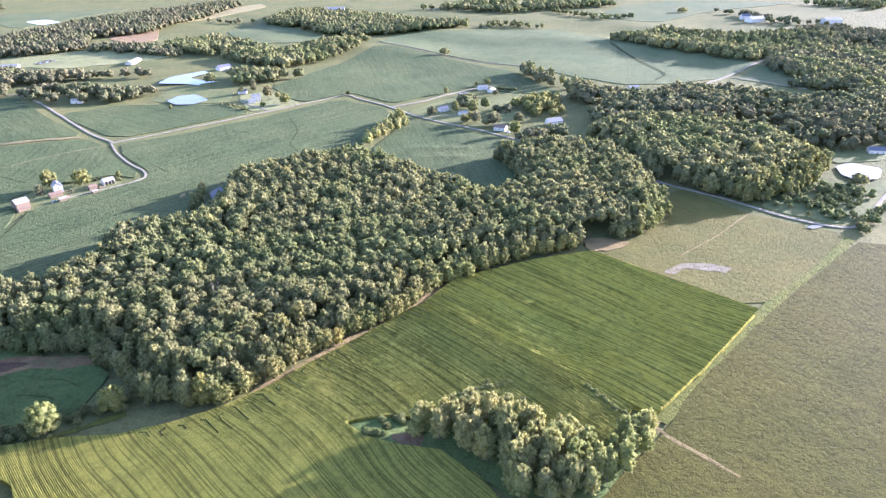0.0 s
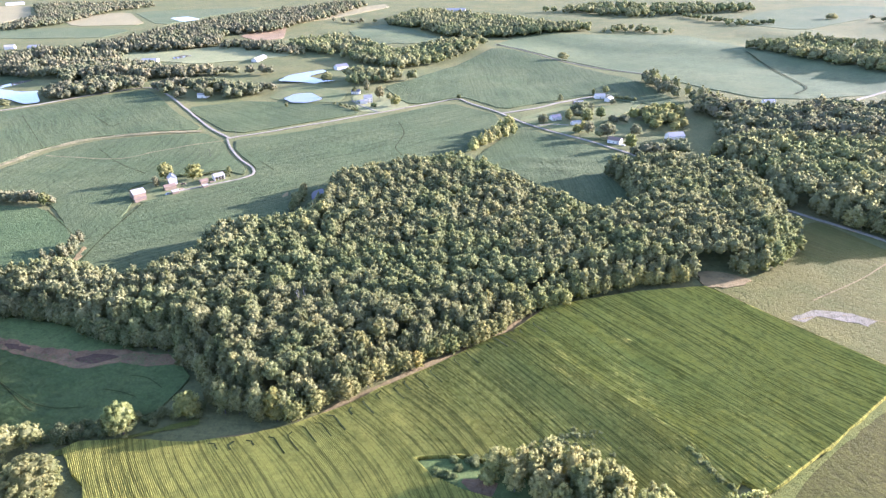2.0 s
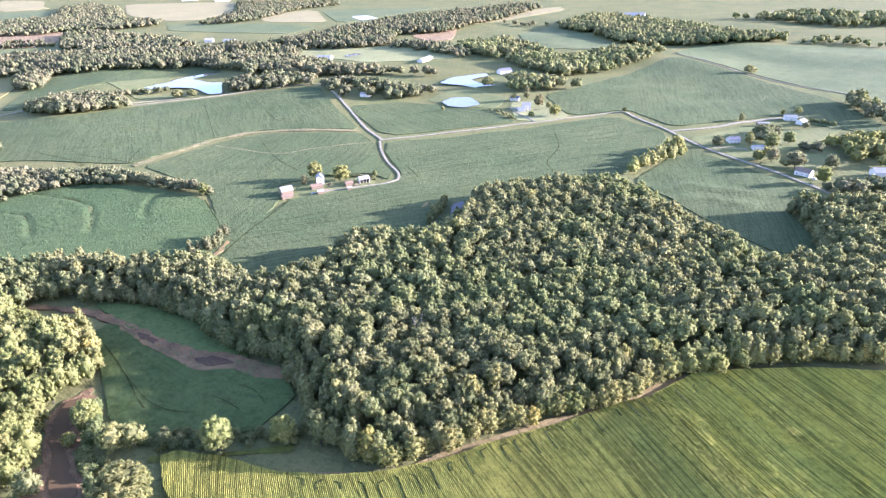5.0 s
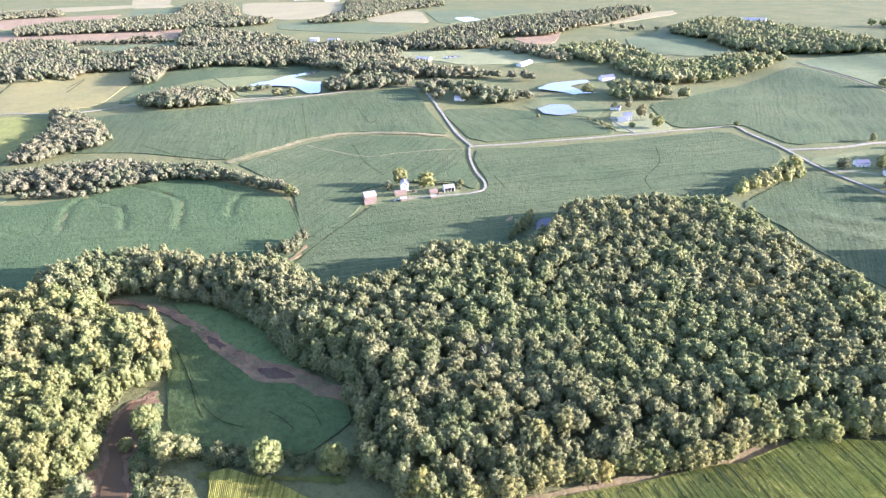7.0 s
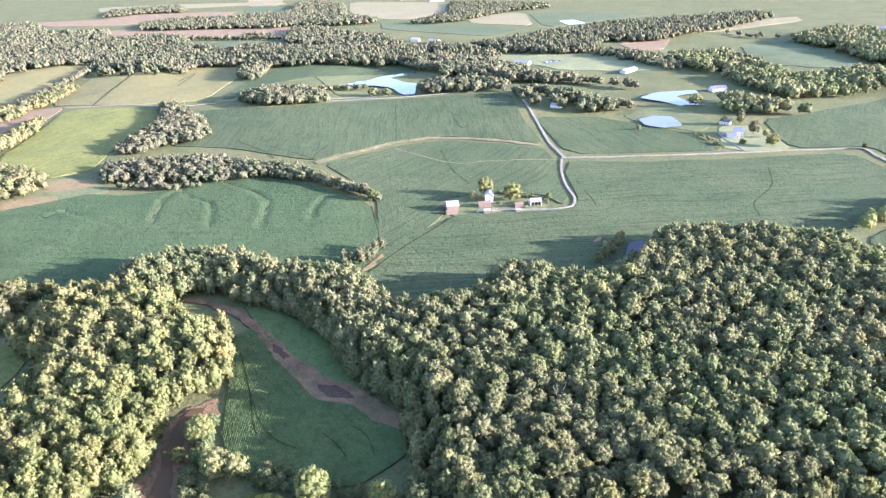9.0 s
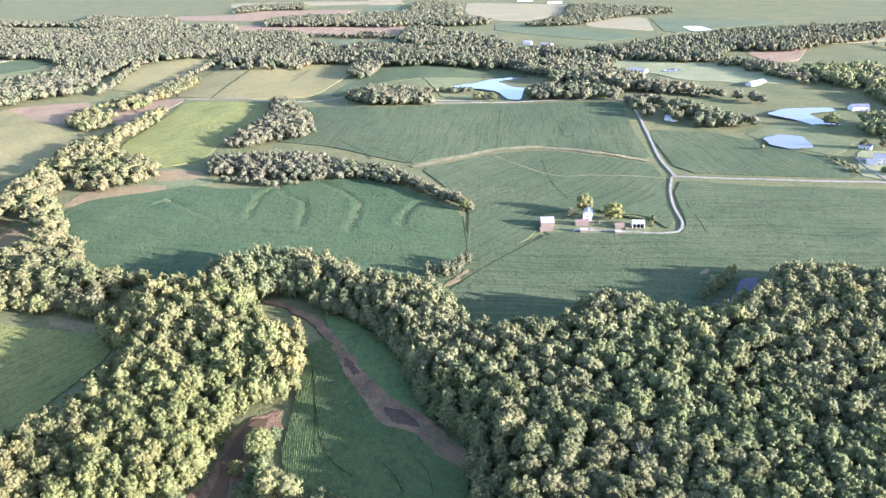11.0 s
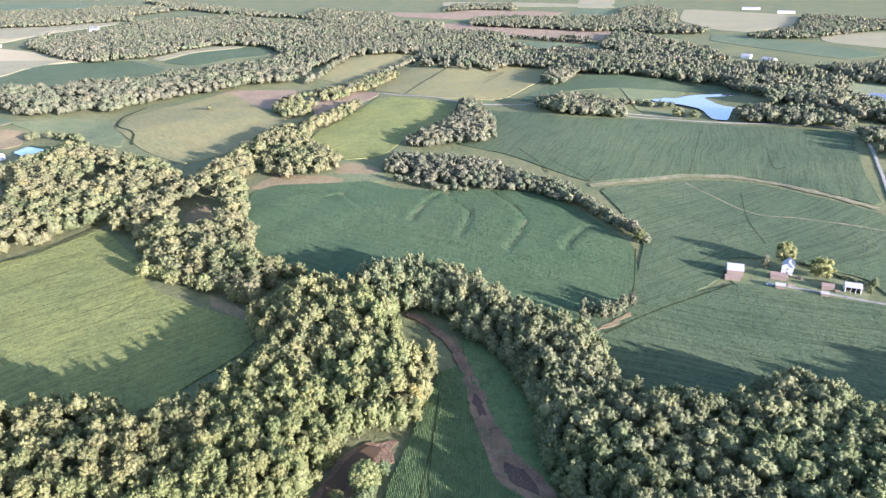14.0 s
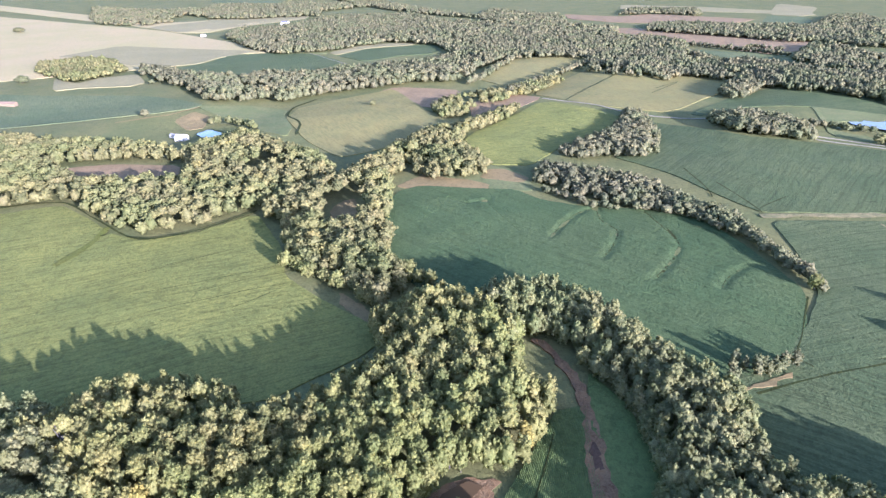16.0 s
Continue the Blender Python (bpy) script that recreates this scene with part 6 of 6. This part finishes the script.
SINGLE = [
    (-186.1, 236.8, 18.4, 14.4, WILLOW, "pale yellow-green tree standing alone by the thicket"),
    (-161.4, 252.6, 15.2, 12.8, SYCAMORE, "yellowing tree before the wood"),
    (-257.3, 225.9, 14.4, 13.6, WILLOW, "pale green round tree beside the creek"),
    (-232.6, 219.4, 13.6, 13.6, WILLOW, "pale bushy tree beside the corn"),
    (-225.4, 224.3, 12, 11.2, WILLOW, "pale bushy tree beside the corn"),
    (-199.2, 195.8, 20, 24, SYCAMORE, "large round yellow-green tree at the corn's corner"),
    (-211.7, 227.4, 8, 7.2, SHRUB, "green bush in the thicket"),
    (-242.4, 184.2, 12.8, 11.2, OAK, "dark green tree on the creek bank"),
    (-254.1, 212.5, 7.2, 7.2, SYCAMORE, "bright green sapling on the creek bank"),
    (-119.8, 258.7, 17.6, 10.4, SYCAMORE, "bright tree at the corner of the wood"),
    (-83.2, 292.6, 16, 6.4, SYCAMORE, "narrow yellow tree at the wood's edge"),
    (-111.7, 262.1, 9.6, 6.4, SYCAMORE, "small bright tree at the wood's edge"),
    (16.8, 381.8, 12, 8, SYCAMORE, "bright round tree at the wood's edge"),
    (-14.24, 234.7, 7.2, 8.8, WILLOW, "yellow-green bush by the mud patch"),
    (-36.6, 234.4, 4, 5.6, SHRUB, "low bush at the corn's edge"),
    (-360.6, 568.8, 16.8, 14.4, OAK, "tall dark tree behind the farmhouse"),
    (-333.4, 572.8, 15.2, 16, SYCAMORE, "broad yellow-green tree beside the farmhouse"),
    (-359.5, 549.6, 10.4, 7.2, HAZEL, "brownish small tree beside the farmhouse"),
    (-435, 497.1, 11.2, 10.4, SYCAMORE, "bright round tree ending the hedgerow"),
    (-308.8, 594.4, 6.4, 4.8, SHRUB, "bush beside the machine shed"),
    (8.96, 1227.7, 12.8, 20.8, OAK, "dark clump of trees alone in the field"),
    (635.7, 1805, 12.8, 28.8, OAK, "dark clump of trees alone in a far field"),
    (-129.6, 921.4, 6.4, 6.4, OAK, "small bush at the road bend"),
    (8.16, 922.2, 10.4, 7.2, OAK, "dark tree beside the side road"),
    (-49.6, 768.2, 19.2, 14.4, SYCAMORE, "tall tree at the road junction"),
    (-10.88, 807.2, 11.2, 12.8, HAZEL, "garden tree beside the white house"),
    (19.04, 824, 14.4, 9.6, OAK, "dark garden tree behind the white house"),
    (28.3, 765.6, 11.2, 11.2, SYCAMORE, "round tree on the lawn beside the road"),
    (41.1, 764.5, 14.4, 12.8, HAZEL, "round tree on the lawn beside the road"),
    (60.8, 753.1, 16, 19.2, HAZEL, "broad round tree on the lawn"),
    (41, 816.5, 16, 14.4, OAK, "dark tree beside the white garage"),
    (82.6, 715.7, 16, 12.8, SYCAMORE, "tall tree beside the grey house"),
    (92.3, 764.3, 12.8, 12.8, HAZEL, "round tree behind the grey house"),
    (32.3, 863.2, 14.4, 20.8, HAZEL, "brownish broad tree behind the garage"),
    (57.3, 837.3, 14.4, 12.8, OAK, "dark tree in the garden"),
    (53.1, 968.5, 8, 4.8, OAK, "narrow conifer beside the sheds"),
    (70.2, 977, 9.6, 9.6, OAK, "dark tree behind the sheds"),
    (-268.2, 946.1, 19.2, 9.6, HAZEL, "tall tree behind the far farmhouse"),
    (-240.8, 914.6, 17.6, 12.8, HAZEL, "broad tree behind the far farmhouse"),
    (-209.3, 879.8, 13.6, 14.4, SYCAMORE, "pale yellow tree on the dry lawn"),
    (-237.4, 870.4, 5.6, 8, SHRUB, "small round tree on the dry lawn"),
    (-225.8, 910.4, 9.6, 8, OAK, "dark tree beside the far lawn"),
    (-283.2, 935.5, 9.6, 8, OAK, "dark tree behind the white garage"),
    (-357.8, 862.7, 6.4, 4.8, OAK, "single bush in the soybeans"),
    (-348.8, 1008, 14.4, 19.2, OAK, "dark round tree beside the long pond"),
    (-788, 820.8, 12.8, 19.2, OAK, "dark tree on the lake shore"),
    (-769.1, 833.4, 11.2, 16, OAK, "dark tree on the lake shore"),
    (-1080.6, 204.6, 8, 9.6, OAK, "small tree alone in the golden field"),
    (-1043.7, -121.3, 11.2, 12.8, HAZEL, "grey-green tree beside the farm lane"),
    (-1046.2, 297.3, 14.4, 14.4, HAZEL, "tree beside the bare soil"),
    (-1412.8, -453, 14.4, 25.6, HAZEL, "broad tree on the far farm"),
    (-2397.3, -899.2, 16, 35.2, HAZEL, "far clump of trees in the fields"),
    (371.7, 546.4, 9.6, 16, OAK, "dark bush on the pond's shore"),
    (318.9, 451.2, 6.4, 9.6, HAZEL, "bush at the bend of the lane"),
    (294.1, 516, 8, 8, HAZEL, "round bush beside the lane"),
    (267.2, 509.4, 9.6, 9.6, OAK, "round tree beside the lane"),
]
for i, (x, y, h, w, species, label) in enumerate(SINGLE):
    tree(x, y, h, w, species, label, "", trng.uniform(0, 360), i)


# ---- buildings ----
def box_bm(bm, x0, x1, y0, y1, z0, z1, bevel=0.0):
    m = Matrix.LocRotScale(((x0 + x1) / 2, (y0 + y1) / 2, (z0 + z1) / 2), None, (x1 - x0, y1 - y0, z1 - z0))
    r = bmesh.ops.create_cube(bm, size=1.0, matrix=m)
    if bevel:
        bmesh.ops.bevel(bm, geom=[e for e in bm.edges if e.verts[0] in r["verts"]], offset=bevel, segments=1, affect="EDGES")
    return bm


def building(name, label, category, x, y, angle, width, length, height, rise, wall_mat, roof_mat, windows=0, door=True, open_front=False, chimney=False, storeys=1):
    """A gabled building: ridge along its own x. wall, two roof slopes, door, windows with frames, chimney."""
    house = new(name)
    house.matrix_basis = pose(x, y, float(land(x, y)) - 0.1, 0, 0, angle)
    L, W = length / 2, width / 2
    bm = bmesh.new()
    if open_front:
        for q in ((-L, L, W - 0.15, W), (-L, -L + 0.15, -W, W), (L - 0.15, L, -W, W)):
            box_bm(bm, *q, 0, height)
        n = max(2, int(length / 3))
        for i in range(n + 1):
            px = -L + 0.15 + (length - 0.5) * i / n
            box_bm(bm, px, px + 0.2, -W, -W + 0.2, 0, height)
    else:
        box_bm(bm, -L, L, -W, W, 0, height)
    for sx in (-L, L - 0.12):
        v = [bm.verts.new(c) for c in ((sx, -W, height), (sx, W, height), (sx, 0, height + rise), (sx + 0.12, -W, height), (sx + 0.12, W, height), (sx + 0.12, 0, height + rise))]
        for f in ((0, 2, 1), (3, 4, 5), (0, 3, 5, 2), (1, 2, 5, 4)):
            bm.faces.new([v[k] for k in f])
    part("wall", bm, wall_mat, house)
    slope = math.hypot(W, rise)
    for side in (-1, 1):
        bm = bmesh.new()
        box_bm(bm, -L - 0.35, L + 0.35, 0, slope + 0.4, 0.0, 0.12)
        tilt = Matrix.Translation((0, 0, height + rise)) @ Matrix.Rotation(0 if side > 0 else math.pi, 4, "Z") @ Matrix.Rotation(-math.atan2(rise, W), 4, "X")
        bmesh.ops.transform(bm, matrix=tilt, verts=bm.verts)
        roof = part("roof", bm, roof_mat, house)
        count = min(10, max(4, int(length / 1.2)))
        for k in range(count):
            sx = -L + (k + 0.5) * length / count
            bm = box_bm(bmesh.new(), sx - 0.03, sx + 0.03, 0, slope + 0.38, 0.12, 0.16)
            bmesh.ops.transform(bm, matrix=tilt, verts=bm.verts)
            part("seam", bm, roof_mat, roof)
    if door:
        bm = box_bm(bmesh.new(), -0.5, 0.5, -W - 0.05, -W - 0.003, 0, 2.05, 0.01)
        d = part("door", bm, BOARDS, house)
        part("door_handle", box_bm(bmesh.new(), 0.35, 0.42, -W - 0.09, -W - 0.052, 1.0, 1.06), STEEL, d)
    for s in range(storeys):
        z = 0.95 + s * 2.6
        for i in range(windows):
            wx = -L + length * (i + 0.5) / windows
            for sy in (-1, 1):
                if door and s == 0 and sy < 0 and abs(wx) < 1.2:
                    continue
                y0, y1 = sorted((sy * (W + 0.003), sy * (W + 0.05)))
                w = part("window", box_bm(bmesh.new(), wx - 0.55, wx + 0.55, y0, y1, z, z + 1.35, 0.01), WHITE_PAINT, house)
                y0, y1 = sorted((sy * (W + 0.052), sy * (W + 0.07)))
                part("pane", box_bm(bmesh.new(), wx - 0.45, wx + 0.45, y0, y1, z + 0.1, z + 1.25), PANE, w)
        for sx in (-1, 1):
            if windows:
                x0, x1 = sorted((sx * (L + 0.003), sx * (L + 0.05)))
                w = part("window", box_bm(bmesh.new(), x0, x1, -0.5, 0.5, z, z + 1.35, 0.01), WHITE_PAINT, house)
                x0, x1 = sorted((sx * (L + 0.052), sx * (L + 0.07)))
                part("pane", box_bm(bmesh.new(), x0, x1, -0.4, 0.4, z + 0.1, z + 1.25), PANE, w)
    if chimney:
        bm = box_bm(bmesh.new(), L * 0.4, L * 0.4 + 0.7, -0.35, 0.35, height + rise * 0.5, height + rise + 0.9)
        box_bm(bm, L * 0.4 - 0.08, L * 0.4 + 0.78, -0.43, 0.43, height + rise + 0.9, height + rise + 1.05)
        part("chimney", bm, BOARDS, house)
    return tagged(house, label, category)


FARM = bearing(-223.2, 323.9, -190.8, 359.4)
building("barn", "open-sided barn with a white metal roof", "barn", -362.4, 524.3, FARM + 4, 11.2, 10.56, 5.12, 2.88, BOARDS, METAL_ROOF)
building("lean_to", "low lean-to with a pale rusty roof", "shed", -355.4, 516.3, FARM + 4, 3.84, 9.92, 2.72, 0.8, BOARDS, RUSTY_ROOF, door=False)
building("farmhouse", "white two-storey farmhouse with a steep white roof", "house", -348.6, 559.2, FARM + 80, 7.36, 9.6, 6.24, 3.52, WHITE_PAINT, METAL_ROOF, windows=2, chimney=True, storeys=2)
building("shed", "weathered red board shed with a pale roof", "shed", -343.5, 545.6, FARM, 5.76, 10.4, 3.52, 1.44, BOARDS, RUSTY_ROOF)
building("shed", "small pale-roofed shed before the farmhouse", "shed", -332.5, 535.7, FARM, 4.48, 5.76, 3.04, 0.96, BOARDS, METAL_ROOF)
building("shed", "small red board shed beside the drive", "shed", -318.9, 562.9, FARM, 4.8, 7.04, 3.36, 1.28, BOARDS, RUSTY_ROOF)
building("shed", "low pale shed beside the drive", "shed", -313, 553.9, FARM, 3.52, 4.48, 2.56, 0.64, BOARDS, METAL_ROOF)
building("machine_shed", "white-roofed machine shed with an open front", "shed", -310.7, 576, FARM, 8, 9.6, 4.32, 1.92, WHITE_PAINT, METAL_ROOF, door=False, open_front=True)
building("far_farmhouse", "white farmhouse with a porch and pale roof", "house", -252.5, 897.1, 20, 9.6, 11.2, 7.36, 2.88, WHITE_PAINT, METAL_ROOF, windows=3, chimney=True, storeys=2)
building("porch", "low white porch before the farmhouse", "porch", -256.3, 888.5, 20, 6.4, 9.6, 3.84, 1.6, WHITE_PAINT, METAL_ROOF, door=False)
building("garage", "white garage with a dark roof", "garage", -281.6, 936.6, 8, 8, 12, 3.84, 2.24, WHITE_PAINT, DARK_ROOF, windows=2)
building("house", "white house with a dark roof beside the road", "house", 3.2, 825.4, 30, 8.96, 12, 4.16, 2.56, WHITE_PAINT, DARK_ROOF, windows=3, chimney=True)
building("mobile_home", "long white mobile home on the lawn", "house", 27.7, 807.5, 25, 5.44, 11.2, 4, 0.96, WHITE_PAINT, METAL_ROOF, windows=3)
building("house", "grey-roofed house among garden trees", "house", 68.3, 735, 155, 8.8, 13.6, 4, 2.56, WHITE_PAINT, RUSTY_ROOF, windows=3, chimney=True)
building("shed", "white metal shed at the road's end", "shed", 61, 948, 12, 8.8, 13.6, 4.16, 1.92, WHITE_PAINT, METAL_ROOF)
building("shed", "white metal shed at the road's end", "shed", 72.5, 932.5, 60, 8, 10.4, 3.84, 1.92, WHITE_PAINT, METAL_ROOF)
building("shed", "tan roofed shed among bushes", "shed", 31.7, 908.3, 20, 8, 12.8, 3.84, 1.76, BOARDS, METAL_ROOF)
building("house", "pale house beyond the hamlet's trees", "house", 132.8, 754.7, 20, 11.2, 17.6, 4.8, 3.2, WHITE_PAINT, METAL_ROOF, windows=3)
building("shed", "white shed between the woods", "shed", 271.2, 923.7, 15, 8, 14.4, 4.16, 1.92, WHITE_PAINT, METAL_ROOF)
building("shed", "low white shed between the woods", "shed", 245, 898.1, 10, 8, 16, 4.16, 1.92, WHITE_PAINT, METAL_ROOF)
building("house", "white house above the bright pond", "house", 438.4, 632.2, -15, 9.6, 15.2, 4.16, 2.56, WHITE_PAINT, DARK_ROOF, windows=3)
building("poultry_barn", "long low white poultry barn", "barn", -545.6, 1196.6, bearing(-340.2, 728.7, -339.9, 769.2), 11.2, 41.6, 4.16, 2.24, WHITE_PAINT, METAL_ROOF)
building("shed", "small white shed before the trees", "shed", -497.6, 897.8, 5, 9.6, 14.4, 4.48, 2.08, WHITE_PAINT, METAL_ROOF)
building("shed", "white sheds in the pasture", "shed", -752, 1172.8, 10, 14.4, 28.8, 5.12, 2.88, WHITE_PAINT, METAL_ROOF)
building("shed", "far white shed at the wood's edge", "shed", -1102.1, 1303.7, 10, 16, 25.6, 5.6, 3.2, WHITE_PAINT, METAL_ROOF)
building("shed", "far white shed at the wood's edge", "shed", -1163.2, 1303.4, 30, 14.4, 19.2, 5.6, 3.2, WHITE_PAINT, METAL_ROOF)
building("house", "white house beside the long pond", "house", -366.1, 1131.5, 50, 12.8, 22.4, 5.12, 3.52, WHITE_PAINT, DARK_ROOF, windows=3)
building("house", "pale house beside the small blue pond", "house", -922.2, -41.8, 75, 9.6, 14.4, 4.8, 3.2, WHITE_PAINT, METAL_ROOF, windows=3)
building("shed", "pale shed beside the small blue pond", "shed", -941.9, -56.5, 60, 6.4, 9.6, 3.84, 1.6, WHITE_PAINT, METAL_ROOF)
building("barn", "far long white barn on the hill", "barn", -1936.5, 2228, bearing(-1205.6, 1349.6, -1164.4, 1390.6), 19.2, 57.6, 6.4, 3.2, WHITE_PAINT, METAL_ROOF)
building("barn", "far long white barn on the hill", "barn", -2123.8, 2248, bearing(-1347.9, 1385.3, -1307.2, 1424.5), 17.6, 64, 6.4, 3.2, WHITE_PAINT, METAL_ROOF)
building("house", "far white house in the woods", "house", -2328, 14.4, 80, 16, 25.6, 8, 4.8, WHITE_PAINT, METAL_ROOF, windows=3)
building("house", "far pale house in the woods", "house", -2503.8, -76, 70, 16, 25.6, 8, 4.8, WHITE_PAINT, DARK_ROOF, windows=3)
building("shed", "far white farm shed beside the wood", "shed", -2165.4, -279.8, 80, 9, 14, 4.6, 2.4, WHITE_PAINT, METAL_ROOF)
building("barn", "far white farm shed above the fields", "barn", 740.3, 1609.9, 20, 22.4, 38.4, 8, 4.8, WHITE_PAINT, METAL_ROOF)
building("house", "far white farmhouse above the fields", "house", 735.5, 1652.3, 0, 14.4, 19.2, 8, 4.8, WHITE_PAINT, DARK_ROOF, windows=3)
building("barn", "far pale barn in the haze", "barn", 888.2, 1551.8, 10, 22.4, 41.6, 8, 4.8, WHITE_PAINT, METAL_ROOF)
building("shed", "pale shed on the far farm", "shed", -1185.3, -373.1, 80, 9.6, 25.6, 4.8, 2.56, BOARDS, RUSTY_ROOF)
building("barn", "far long white barn beyond the woods", "barn", -299.4, 1963.4, 5, 22.4, 64, 6.4, 4.8, WHITE_PAINT, METAL_ROOF)


# ---- vehicles and poles ----
def car(x, y, angle, label, mat):
    c = new("car")
    c.matrix_basis = pose(x, y, float(land(x, y)) + 0.1, 0, 0, angle)
    bm = box_bm(bmesh.new(), -2.2, 2.2, -0.88, 0.88, 0.35, 0.95, 0.12)
    part("body", bm, mat, c)
    bm = bmesh.new()
    v = [bm.verts.new(q) for q in ((-1.4, -0.8, 0.94), (1.1, -0.8, 0.94), (1.1, 0.8, 0.94), (-1.4, 0.8, 0.94), (-1.0, -0.68, 1.5), (0.5, -0.68, 1.5), (0.5, 0.68, 1.5), (-1.0, 0.68, 1.5))]
    for f in ((4, 5, 6, 7), (0, 1, 5, 4), (1, 2, 6, 5), (2, 3, 7, 6), (3, 0, 4, 7)):
        bm.faces.new([v[k] for k in f])
    part("cabin", bm, PANE, c)
    part("roof_panel", box_bm(bmesh.new(), -0.95, 0.45, -0.62, 0.62, 1.5, 1.54), mat, c)
    for wx in (-1.4, 1.4):
        for wy in (-0.82, 0.82):
            bm = bmesh.new()
            bmesh.ops.create_cone(bm, cap_ends=True, segments=14, radius1=0.34, radius2=0.34, depth=0.22, matrix=Matrix.Translation((wx, wy, 0.34)) @ Matrix.Rotation(math.pi / 2, 4, "X"))
            w = part("wheel", bm, RUBBER, c)
    return tagged(c, label, "car")


car(-266.4, 896.3, 20, "white car parked before the far farmhouse", CAR_PAINT)
car(-338.2, 532.8, FARM + 10, "grey car parked before the farm shed", CAR_PAINT)
car(76.3, 724.6, 150, "white car parked beside the grey house", CAR_PAINT)


def utility_pole(x, y, angle):
    p = new("utility_pole")
    p.matrix_basis = pose(x, y, float(land(x, y)) - 0.3, 0, 0, angle)
    bm = bmesh.new()
    bmesh.ops.create_cone(bm, cap_ends=True, segments=8, radius1=0.16, radius2=0.1, depth=9.3, matrix=Matrix.Translation((0, 0, 4.65)))
    part("pole", bm, BARK, p)
    part("crossarm", box_bm(bmesh.new(), -1.2, 1.2, -0.06, 0.06, 8.4, 8.55), BARK, p)
    for x0 in (-1.0, 1.0):
        bm = bmesh.new()
        bmesh.ops.create_cone(bm, cap_ends=True, segments=6, radius1=0.06, radius2=0.04, depth=0.2, matrix=Matrix.Translation((x0, 0, 8.64)))
        part("insulator", bm, PANE, p)
    return tagged(p, "weathered wooden utility pole beside the lane", "utility pole", "poles along the lane")


for x, y in ((235.2, 522.6), (262.7, 494.9), (25, 755), (-350.2, 636.0), (-361.2, 718.6)):
    utility_pole(x, y, 30)


def farm_wagon(x, y, angle, label):
    w = new("farm_wagon")
    w.matrix_basis = pose(x, y, float(land(x, y)) + 0.05, 0, 0, angle)
    bm = box_bm(bmesh.new(), -2.0, 2.0, -0.95, 0.95, 0.75, 0.9)
    for q in ((-2.0, 2.0, -0.95, -0.88), (-2.0, 2.0, 0.88, 0.95), (-2.0, -1.93, -0.88, 0.88), (1.93, 2.0, -0.88, 0.88)):
        box_bm(bm, *q, 0.9, 1.4)
    part("bed", bm, BOARDS, w)
    part("tongue", box_bm(bmesh.new(), 2.0, 3.4, -0.06, 0.06, 0.6, 0.72), STEEL, w)
    for wx in (-1.3, 1.3):
        for wy in (-1.05, 1.05):
            bm = bmesh.new()
            bmesh.ops.create_cone(bm, cap_ends=True, segments=14, radius1=0.42, radius2=0.42, depth=0.2, matrix=Matrix.Translation((wx, wy, 0.42)) @ Matrix.Rotation(math.pi / 2, 4, "X"))
            part("wheel", bm, RUBBER, w)
    return tagged(w, label, "wagon")


farm_wagon(-331.8, 544.3, FARM + 20, "old board wagon in the farmyard")
farm_wagon(-337, 557.4, FARM - 30, "old board wagon beside the farmhouse")
farm_wagon(-312.6, 565.9, FARM + 5, "board wagon beside the machine shed")



def dead_tree(x, y, height, turn):
    d = new("dead_tree")
    d.matrix_basis = pose(x, y, float(land(x, y)) - 0.1, 0, 0, turn) @ Matrix.Diagonal((height * 0.55, height * 0.55, height, 1))
    drng = np.random.default_rng(int(turn))
    v, f = trunk_shape(drng, 0.55)
    mesh_object("trunk", v, f, DEAD_WOOD, d)
    return tagged(d, "bare grey dead tree among living trees", "tree", "dead trees")


DEAD_WOOD = plain("dead_wood", (0.13, 0.115, 0.1), 0.9, 0, (0.09, 0.08, 0.065), 0.5, 2.0, 0.4)
dead_tree(-316.5, 55.7, 24, 10)
dead_tree(-192.6, 375, 24, 70)
dead_tree(-137.3, 344.6, 24.8, 130)
